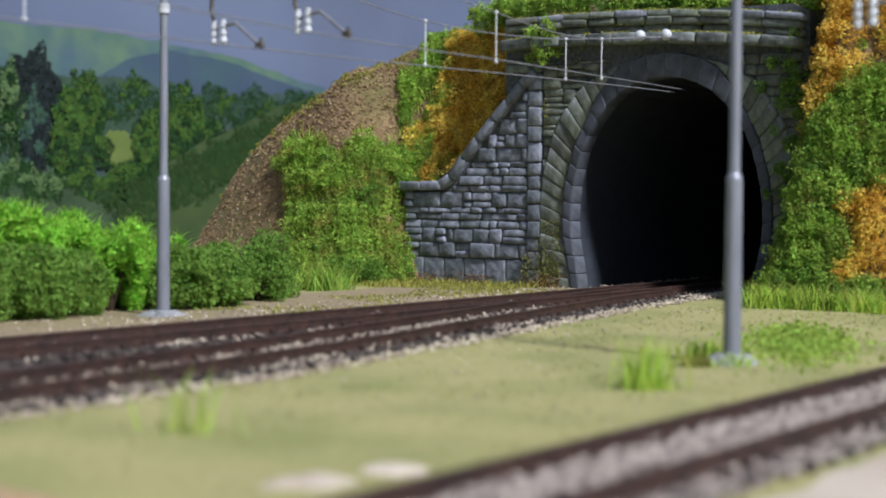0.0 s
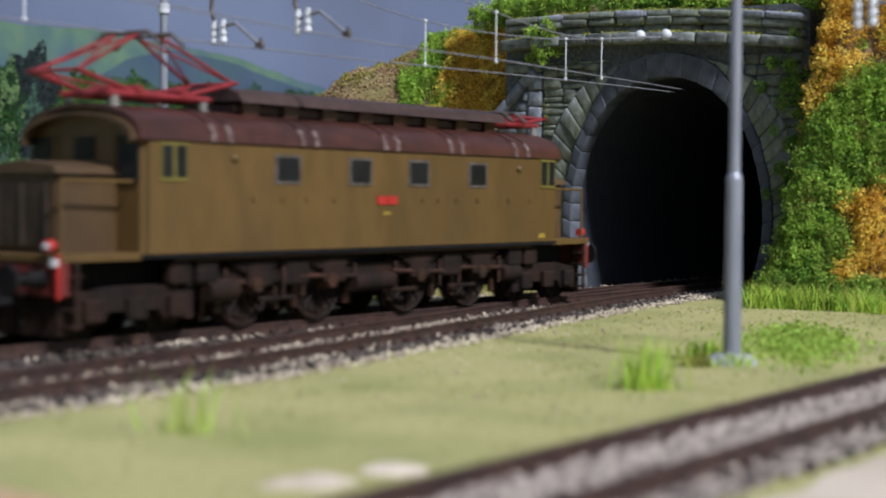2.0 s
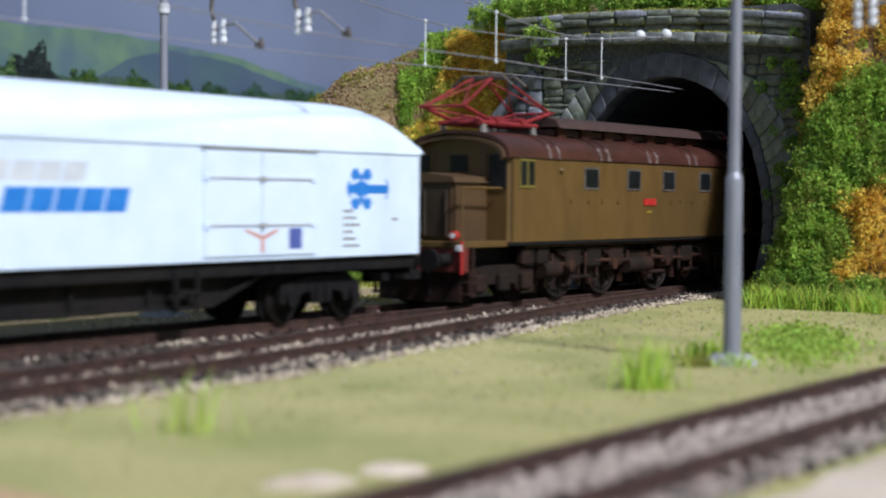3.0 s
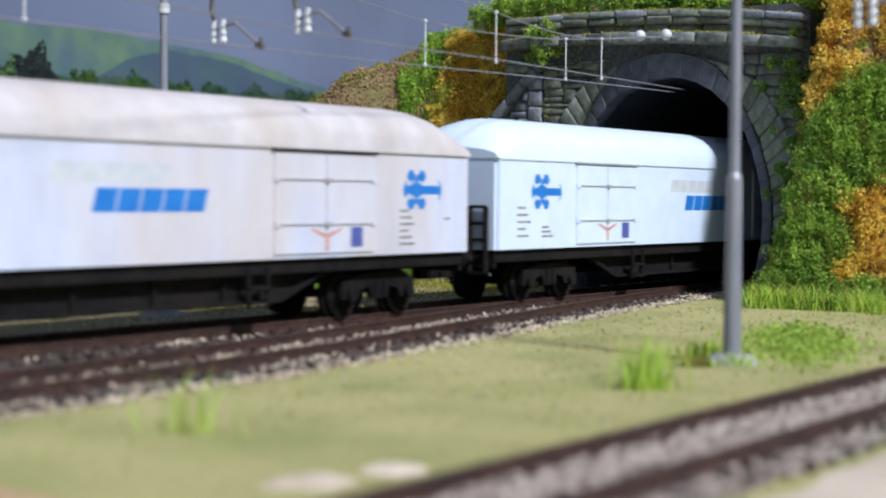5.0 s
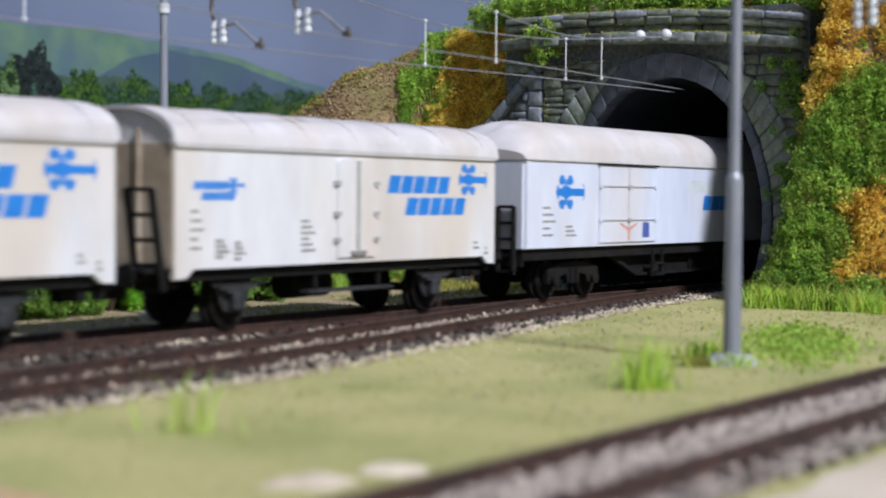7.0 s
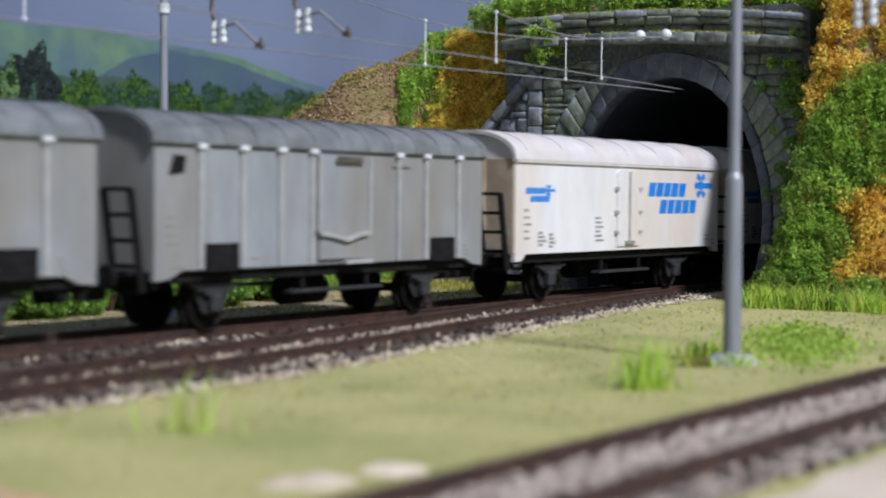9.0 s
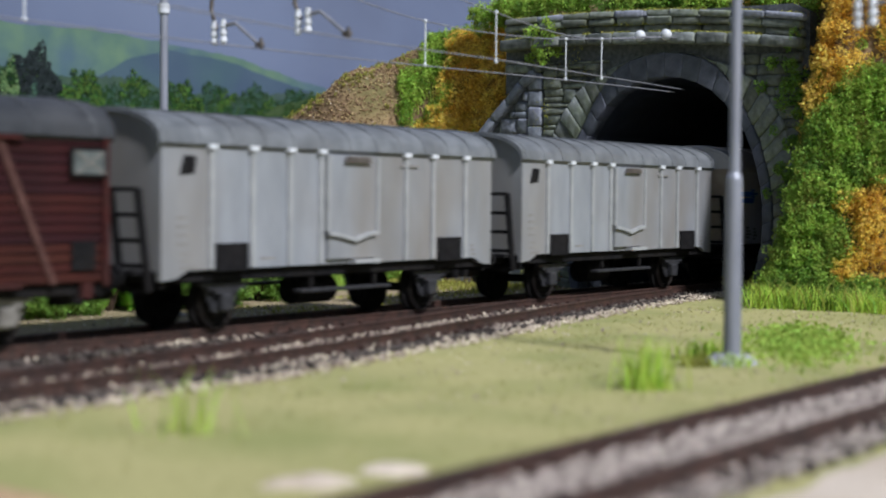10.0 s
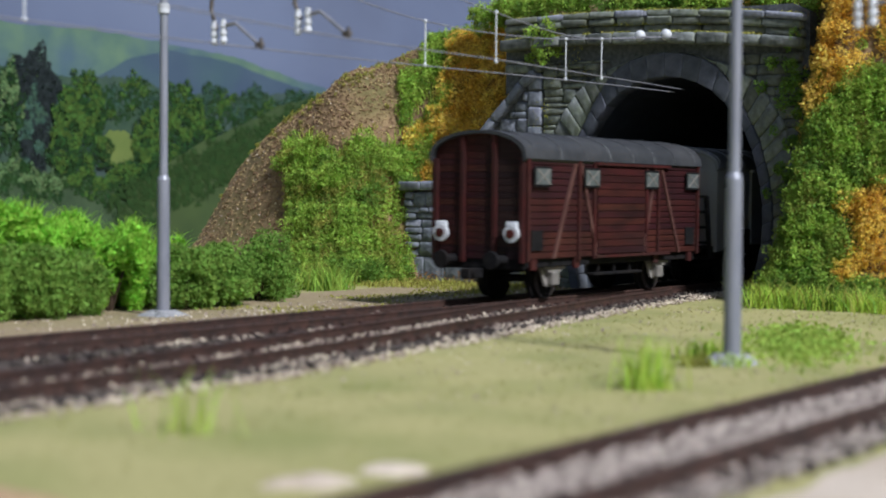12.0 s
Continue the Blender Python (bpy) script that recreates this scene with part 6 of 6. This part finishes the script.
def locomotive():
    t, h = vehicle("electric_locomotive", "tan-brown electric locomotive with hoods, reddish roof and red pantographs", 762.0, 963.0, "locomotive")
    b, skin, z0, z1 = 80.6, 16.5, 16.6, 39.6
    bm = B()
    prism(bm, [(-skin, z0), (skin, z0), (skin, z1), (-skin, z1)], -b, b)
    bmesh.ops.bevel(bm, geom=[e for e in bm.edges if abs(e.verts[0].co.z - e.verts[1].co.z) > 1], offset=1.2, segments=3, affect="EDGES")
    prism(bm, arch_roof(skin - 0.5, z1 - 0.1, z1 + 6.4, 16), -b + 0.3, b - 0.3)
    part("body", bm, M_TAN, t, smooth=True)
    bm = prism(B(), roof_shell(skin, z1 - 0.2, z1 + 7.2, 16, 0.5, 0.9), -b - 1.6, b + 1.6)
    part("roof", bm, M_ROOFBROWN, t, smooth=True)
    for x in (-61, -56, -32, -27, -1, 4, 27, 32, 58, 64):
        bm = B()
        o = roof_shell(skin, z1 - 0.1, z1 + 7.45, 16, 0.7, 0.8)
        prism(bm, o, x - 0.35, x + 0.35)
        part("roof_seam", bm, M_ROOFBROWN, t, smooth=True)
        for sy in (-1, 1):
            # Short paler strip over the seam near each eave.
            o = arch_roof(skin, z1 - 0.1, z1 + 7.65, 16, 0.8)[:3]
            o = [(sy * y, z) for y, z in o + [(y - 0.3, z - 0.3) for y, z in o[::-1]]]
            part("roof_strap", prism(B(), o, x - 0.55, x + 0.55), M_STRAP, t, "pale mottled roof strap")
    bm = box(B(), -44, 62, -7.6, 7.6, 46.4, 48.4, 0.2)
    part("roof_walk_base", bm, M_CHOCOLATE, t)
    bm = prism(B(), [(-10.4, 49.0), (-10.8, 48.6), (-9.4, 50.8), (-5, 52.0), (0, 52.4), (5, 52.0), (9.4, 50.8), (10.8, 48.6), (10.4, 49.0)], -45, 63)
    part("roof_walk", bm, M_CHOCOLATE, t)
    for x in range(-40, 62, 14):
        for sy in (-1, 1):
            bm = box(B(), x - 2.5, x + 2.5, sy * 8.4 - 0.4, sy * 8.4 + 0.4, 46.0, 48.7)
            part("roof_walk_bracket", bm, M_ROOFBROWN, t)
    for x in (-36.5, -10.2, 13.4, 39.8):
        side_plate(t, "window_frame", M_BRONZE, rect(x - 4.4, x + 4.4, 31.0, 37.4), skin, 0.22)
        side_plate(t, "window_pane", M_PANE, rect(x - 3.6, x + 3.6, 31.7, 36.8), skin + 0.22, 0.12)
    for x in (-72.3, 75.2):
        side_plate(t, "cab_window_frame", M_OLIVE, rect(x - 4.0, x + 4.0, 31.2, 39.0), skin, 0.25)
        for dx in (-2.0, 2.0):
            side_plate(t, "window_pane", M_PANE, rect(x + dx - 1.5, x + dx + 1.5, 32.0, 38.4), skin + 0.25, 0.1)
    for x in (-1.8, 2.4):
        side_plate(t, "red_plate", M_RED, rect(x - 1.9, x + 1.9, 26.6, 28.6), skin, 0.3)
    side_plate(t, "brass_plate", M_BRASS, rect(-1.0, 1.6, 24.2, 24.9), skin, 0.2)
    for x in (-48, -38, -30, -20, 15, 22, 30, 40, 55, 66):
        side_plate(t, "rivet_cover", M_TAN, rect(x - 0.5, x + 0.5, 27.2, 28.2), skin, 0.35)
    side_plate(t, "side_sill", M_BLACK, rect(-b, b, z0 - 0.9, z0), skin - 0.6, 0.5)
    side_plate(t, "yellow_mark", M_BRASS, rect(71, 74, 17.6, 18.8), skin, 0.1)
    for x in (-54, 60):
        for sy in (-1, 1):
            bm = B()
            ball(bm, (x, sy * skin, 36.2), 0.9)
            part("side_lamp", bm, M_TAN, t, smooth=True)
    for sx in (-1, 1):
        e0, e1 = b - 0.2, b + 16.0
        bm = B()
        o = [(-9.0, 17.0), (9.0, 17.0), (9.0, 32.2), (8.0, 33.4), (0, 34.4), (-8.0, 33.4), (-9.0, 32.2)]
        prism(bm, o, min(sx * e0, sx * e1), max(sx * e0, sx * e1))
        bmesh.ops.bevel(bm, geom=[e for e in bm.edges if abs(e.verts[0].co.x - e.verts[1].co.x) < 0.01], offset=0.8, segments=2, affect="EDGES")
        part("hood", bm, M_HOOD, t, "dirty brown hood", smooth=True)
        bm = prism(B(), [(-9.8, 32.4), (9.8, 32.4), (9.0, 33.9), (0, 35.0), (-9.0, 33.9)], min(sx * e0, sx * (e1 + 0.8)), max(sx * e0, sx * (e1 + 0.8)))
        part("hood_lid", bm, M_HOOD, t)
        for y in (-12.6, 0, 12.6):
            bm = box(B(), min(sx * (b + 0.1), sx * (b + 0.5)), max(sx * (b + 0.1), sx * (b + 0.5)), y - 2.8, y + 2.8, 35.4 if y == 0 else 31.0, 40.0, 0.1)
            part("end_window", bm, M_PANE, t)
        bm = box(B(), min(sx * (b - 0.5), sx * (h + 0.6)), max(sx * (b - 0.5), sx * (h + 0.6)), -15.4, 15.4, 15.4, 17.0, 0.2)
        part("platform", bm, M_TAN, t)
        bm = box(B(), min(sx * (h - 1.4), sx * (h + 0.4)), max(sx * (h - 1.4), sx * (h + 0.4)), -15.4, 15.4, 9.0, 15.4, 0.3)
        part("buffer_beam", bm, M_DEEPRED, t, "dull red buffer beam")
        for sy in (-1, 1):
            bm = B()
            rod(bm, (sx * h, sy * 10.2, 12.4), (sx * (h + 5), sy * 10.2, 12.4), 1.7, 14, 1.4)
            rod(bm, (sx * (h + 5), sy * 10.2, 12.4), (sx * (h + 8.6), sy * 10.2, 12.4), 0.9, 10)
            rod(bm, (sx * (h + 8.6), sy * 10.2, 12.4), (sx * (h + 9.6), sy * 10.2, 12.4), 3.0, 18)
            part("buffer", bm, M_BLACK, t, smooth=True)
            bm = B()
            for y in (12.0, 15.6):
                rod(bm, (sx * (h - 3), sy * y, 2.6), (sx * (h - 3), sy * y, 15.6), 0.5, 6)
            for k in range(4):
                box(bm, sx * (h - 3) - 1.6, sx * (h - 3) + 1.6, min(sy * 12, sy * 15.6), max(sy * 12, sy * 15.6), 3.0 + 3.2 * k, 3.5 + 3.2 * k)
            part("cab_steps", bm, M_RUST, t)
            bm = B()
            rod(bm, (sx * (h - 0.8), sy * 13.6, 16.6), (sx * (h - 0.8), sy * 13.6, 31), 0.35, 6)
            rod(bm, (sx * (h - 0.8), sy * 13.6, 31), (sx * (b + 1), sy * 14.2, 31), 0.35, 6)
            part("handrail", bm, M_TAN, t)
            bm = B()
            rod(bm, (sx * (h + 0.2), sy * 12.4, 18.6), (sx * (h + 1.6), sy * 12.4, 18.6), 1.25, 16)
            lamp = part("head_lamp", bm, M_RED, t, smooth=True)
            bm = B()
            rod(bm, (sx * (h + 1.6), sy * 12.4, 18.6), (sx * (h + 1.9), sy * 12.4, 18.6), 0.75, 14)
            part("lens", bm, M_WHITE, lamp, "pale lamp lens", smooth=True)
            bm = B()
            rod(bm, (sx * (h + 0.7), sy * 14.6, 8.6), (sx * (h + 0.7), sy * 14.6, 17.2), 0.45, 8)
            part("corner_post", bm, M_RED, t, "bright red corner post", smooth=True)
            bm = box(B(), sx * (h + 0.9) - 0.7, sx * (h + 0.9) + 0.7, sy * 14.0 - 0.9, sy * 14.0 + 0.9, 14.6, 16.2, 0.2)
            part("lamp_bracket", bm, M_WHITE, t, "small white lamp bracket")
        # Door and ribs take a darker brown that paints the hood end's shade.
        bm = box(B(), min(sx * (e1 - 0.1), sx * (e1 + 0.35)), max(sx * (e1 - 0.1), sx * (e1 + 0.35)), -6.6, 6.6, 18.2, 30.6, 0.15)
        part("hood_door", bm, M_HOODEND, t, "hood door coloured dark for the shaded end")
        for y in (-6.9, 0.0, 6.9):
            bm = B()
            rod(bm, (sx * (e1 + 0.6), y, 18.4), (sx * (e1 + 0.6), y, 30.4), 0.35, 6)
            part("hood_rib", bm, M_HOODEND, t, smooth=True)
        for y in (-8.4, 8.4):
            bm = box(B(), min(sx * (b + 0.05), sx * (b + 0.4)), max(sx * (b + 0.05), sx * (b + 0.4)), y - 0.4, y + 0.4, 17.0, 40.2)
            part("cab_post", bm, M_TAN, t)
        bm = prism(B(), roof_shell(skin - 0.8, z1 - 0.4, z1 + 5.4, 16, 0.2, 0.8), min(sx * (b + 1.2), sx * (b + 3.0)), max(sx * (b + 1.2), sx * (b + 3.0)))
        part("cab_visor", bm, M_HOOD, t, smooth=True)
        bm = box(B(), min(sx * h, sx * (h + 8)), max(sx * h, sx * (h + 8)), -1.6, 1.6, 7.0, 9.6, 0.3)
        part("coupling", bm, M_BLACK, t)
        for y in (-4.5, 4.5):
            bm = B()
            for k in range(5):
                rod(bm, (sx * (h + 0.4 + 0.5 * math.sin(k * 0.7)), y, 9.6 - 1.3 * k), (sx * (h + 0.4 + 0.5 * math.sin((k + 1) * 0.7)), y, 9.6 - 1.3 * (k + 1)), 0.45, 6)
            part("brake_hose", bm, M_BLACK, t, smooth=True)
        bm = plate(B(), [(sx * (h - 1), 1.4), (sx * (h - 4), 1.4), (sx * (h - 4), 9), (sx * (h - 1), 9)], -13, 13)
        part("rail_guard", bm, M_RUST, t)
    bm = box(B(), -h + 4, h - 4, -8.5, 8.5, 8.5, 16.0, 0.4)
    part("main_frame", bm, M_BLACK, t)
    for sy in (-1, 1):
        bm = box(B(), -66, 66, min(sy * 11.4, sy * 12.8), max(sy * 11.4, sy * 12.8), 9.4, 12.8, 0.3)
        part("frame_beam", bm, M_RUST, t)
        for x in (-42.5, -30, -16.5, 18, 32, 46.0):
            bm = box(B(), x - 4.2, x + 4.2, min(sy * 12.2, sy * 14.4), max(sy * 12.2, sy * 14.4), 8.6, 14.6, 0.7)
            part("spring_box", bm, M_RUST, t)
        for x in (-55, -5, 1.5, 60):
            bm = B()
            rod(bm, (x - 4.5, sy * 13.2, 8.4), (x + 4.5, sy * 13.2, 8.4), 2.3, 12)
            part("air_tank", bm, M_RUST, t, smooth=True)
        for c in (-80, 80):
            bm = plate(B(), [(c - 17, 3.0), (c - 9, 3.0), (c - 7, 5.4), (c + 7, 5.4), (c + 9, 3.0), (c + 17, 3.0), (c + 17, 8.8), (c + 6, 10.4), (c - 6, 10.4), (c - 17, 8.8)], sy * 11.4, sy * 13.2)
            part("bogie_frame", bm, M_RUST, t)
            for dx in (-11.5, 0, 11.5):
                bm = box(B(), c + dx - 2.6, c + dx + 2.6, min(sy * 13, sy * 14.8), max(sy * 13, sy * 14.8), 3.6, 8.2, 0.5)
                part("axlebox", bm, M_RUST, t)
        for x in (-44.0, -18.0, 17.5, 45.5):
            for k in range(4):
                bm = box(B(), x - 8.6 + 1.9 * k, x + 8.6 - 1.9 * k, min(sy * 12.9, sy * 14.1), max(sy * 12.9, sy * 14.1), 13.6 - 0.75 * k, 14.2 - 0.75 * k)
                part("spring_leaf", bm, M_RUST, t)
            bm = B()
            rod(bm, (x, sy * 11.0, 9.2), (x, sy * 14.8, 9.2), 2.1, 14, 1.7)
            part("axlebox", bm, M_GEAR, t, smooth=True)
            for dx in (-9.6, 9.6):
                bm = plate(B(), [(x + dx - 0.9, 3.4), (x + dx + 0.9, 3.4), (x + dx + 0.6, 12.0), (x + dx - 0.6, 12.0)], sy * 10.4, sy * 11.6)
                part("brake_hanger", bm, M_GEAR, t)
                bm = B()
                rod(bm, (x + dx, sy * 13.6, 6.0), (x + dx, sy * 13.6, 13.0), 0.4, 6)
                part("spring_hanger", bm, M_GEAR, t, smooth=True)
        for xa, xb in ((-62, -48), (-30, -6), (6, 28), (34, 60)):
            bm = B()
            rod(bm, (xa, sy * 13.9, 10.6), (xb, sy * 13.9, 9.8), 0.55, 8)
            part("equalizer_rod", bm, M_GEAR, t, "worn reddish equalizer rod", smooth=True)
        for x in (-68, -60, 62, 70):
            bm = box(B(), x - 3.2, x + 3.2, min(sy * 12.2, sy * 14.8), max(sy * 12.2, sy * 14.8), 10.2, 15.0, 0.6)
            part("sand_box", bm, M_RUST, t)
            bm = B()
            rod(bm, (x, sy * 13.2, 10.4), (x + 2.4, sy * 10.4, 2.0), 0.4, 6)
            part("sand_pipe", bm, M_GEAR, t, smooth=True)
        bm = B()
        rod(bm, (-70, sy * 14.4, 15.2), (70, sy * 14.4, 15.2), 0.35, 6)
        part("air_pipe", bm, M_GEAR, t, smooth=True)
        for x in (-36, 12, 38):
            bm = box(B(), x - 6, x + 6, min(sy * 12.6, sy * 13.4), max(sy * 12.6, sy * 13.4), 5.4, 6.4, 0.2)
            part("brake_rigging", bm, M_RUST, t)
    for x in (-44.0, -18.0, 17.5, 45.5):
        wheelset(t, x, 9.2, True)
    for c in (-80, 80):
        for dx in (-11.5, 11.5):
            wheelset(t, c + dx, 5.4)
    # pantographs: the rear one raised, the front one folded
    for c, up in ((-66.0, True), (71.0, False)):
        for dx in (-13, 13):
            for y in (-6.5, 6.5):
                bm = B()
                rod(bm, (c + dx, y, 45.0), (c + dx, y, 48.4), 1.1, 10, 0.8)
                part("roof_insulator", bm, M_AXLEBOX, t, "pale ceramic insulator", smooth=True)
        bm = B()
        for y in (-6.5, 6.5):
            rod(bm, (c - 15, y, 48.8), (c + 15, y, 48.8), 0.7, 8)
        for dx in (-14, -5, 5, 14):
            rod(bm, (c + dx, -6.5, 48.8), (c + dx, 6.5, 48.8), 0.7, 8)
        box(bm, c - 8, c + 8, -3, 3, 48.2, 50.2, 0.3)
        for dx in (-11, -2, 8):
            rod(bm, (c + dx, -6.5, 49.2), (c + dx + 6, 6.5, 49.2), 0.45, 6)
        part("pantograph_base", bm, M_PANTO, t)
        for dx in (-6.5, 6.5):
            bm = B()
            rod(bm, (c + dx, -7.4, 49.8), (c + dx, 7.4, 49.8), 1.0, 10)
            part("pantograph_spring", bm, M_PANTO, t, smooth=True)
        knee = (22.8, 52.8) if up else (18.5, 51.0)
        kx, kz = knee
        head = 61.6 if up else 51.6
        for sx in (-1, 1):
            bm = B()
            for y in (-6.2, 6.2):
                rod(bm, (c + sx * 7, y, 49.2), (c + sx * kx, y * 1.05, kz), 0.55, 7)
            rod(bm, (c + sx * kx, -7.6, kz), (c + sx * kx, 7.6, kz), 0.42, 7)
            rod(bm, (c + sx * 7, -6.2, 49.2), (c + sx * kx, 6.2, kz), 0.3, 6)
            part("lower_arm", bm, M_PANTO, t, smooth=True)
            bm = B()
            for y in (-6.4, 6.4):
                rod(bm, (c + sx * kx, y, kz), (c + sx * 3.2, y * 0.5, head), 0.4, 7)
            rod(bm, (c + sx * kx, -6.4, kz), (c + sx * 3.2, 3.2, head), 0.25, 6)
            rod(bm, (c + sx * kx, 6.4, kz), (c + sx * 3.2, -3.2, head), 0.25, 6)
            part("upper_arm", bm, M_PANTO, t, smooth=True)
            bm = B()
            x = c + sx * 3.4
            rod(bm, (x, -6.5, head + 0.3), (x, 6.5, head + 0.3), 0.5, 7)
            for sy in (-1, 1):
                rod(bm, (x, sy * 6.5, head + 0.3), (x, sy * 10.0, head - 2.4), 0.45, 7)
            part("collector_shoe", bm, M_BRONZE, t, smooth=True)


M_STRAP = material("pale_mottled_strap", (0.07, 0.035, 0.03), (0.26, 0.20, 0.195), 900, 0.5, 0.1, stain=(0.07, 0.03, 0.025), stain_scale=260, stain_amount=0.8)
M_GEAR = material("worn_rusty_gear", (0.022, 0.009, 0.006), (0.07, 0.027, 0.017), 420, 0.55, 0.3, stain=(0.014, 0.009, 0.008), stain_scale=110, stain_amount=0.7, spec=0.4)
# Hood brown with the end face's shade put into the colour.
M_HOODEND = material("shaded_hood_end", (0.022, 0.014, 0.008), (0.05, 0.032, 0.018), 260, 0.6, 0.2, stain=(0.012, 0.009, 0.007), stain_scale=70, stain_amount=0.6)
M_HOOD = material("dirty_brown_hood_paint", (0.07, 0.038, 0.017), (0.105, 0.062, 0.028), 240, 0.5, 0.12, stain=(0.045, 0.024, 0.013), stain_scale=60, stain_amount=0.75)
M_OLIVE = material("olive_window_frame", (0.12, 0.10, 0.02), (0.16, 0.13, 0.03), 300, 0.5, 0.05)
M_BRASS = material("brass_plate", (0.38, 0.27, 0.04), (0.48, 0.35, 0.07), 300, 0.4, 0.05, metal=0.3)
locomotive()

# ---- movement ----
# distance that the train has gone along the track, seconds and millimetres, from where its parts are placed
RUN = [(0.0, -825.3), (1.0, -688.1), (2.0, -550.0), (3.0, -413.2), (4.0, -273.0), (5.0, -133.8), (6.0, 3.3), (7.0, 136.6), (8.0, 274.6), (9.0, 413.0), (10.0, 553.3), (11.0, 685.3), (12.0, 816.6)]


def gone(sec):
    return lerp_table(RUN, sec)


def motions():
    for mid, t in MOVERS:
        walk(t, [(sec, pose((mid + d) * MM, 0, 0)) for sec, d in RUN])
    n = 190
    for w, r in WHEELS:
        x, y, z = w.location
        rows = []
        for i in range(n + 1):
            sec = 12.0 * i / n
            rows.append((sec, pose(x, y, z, 0, math.degrees((gone(sec) + 825.3) / r), 0)))
        walk(w, rows)


motions()
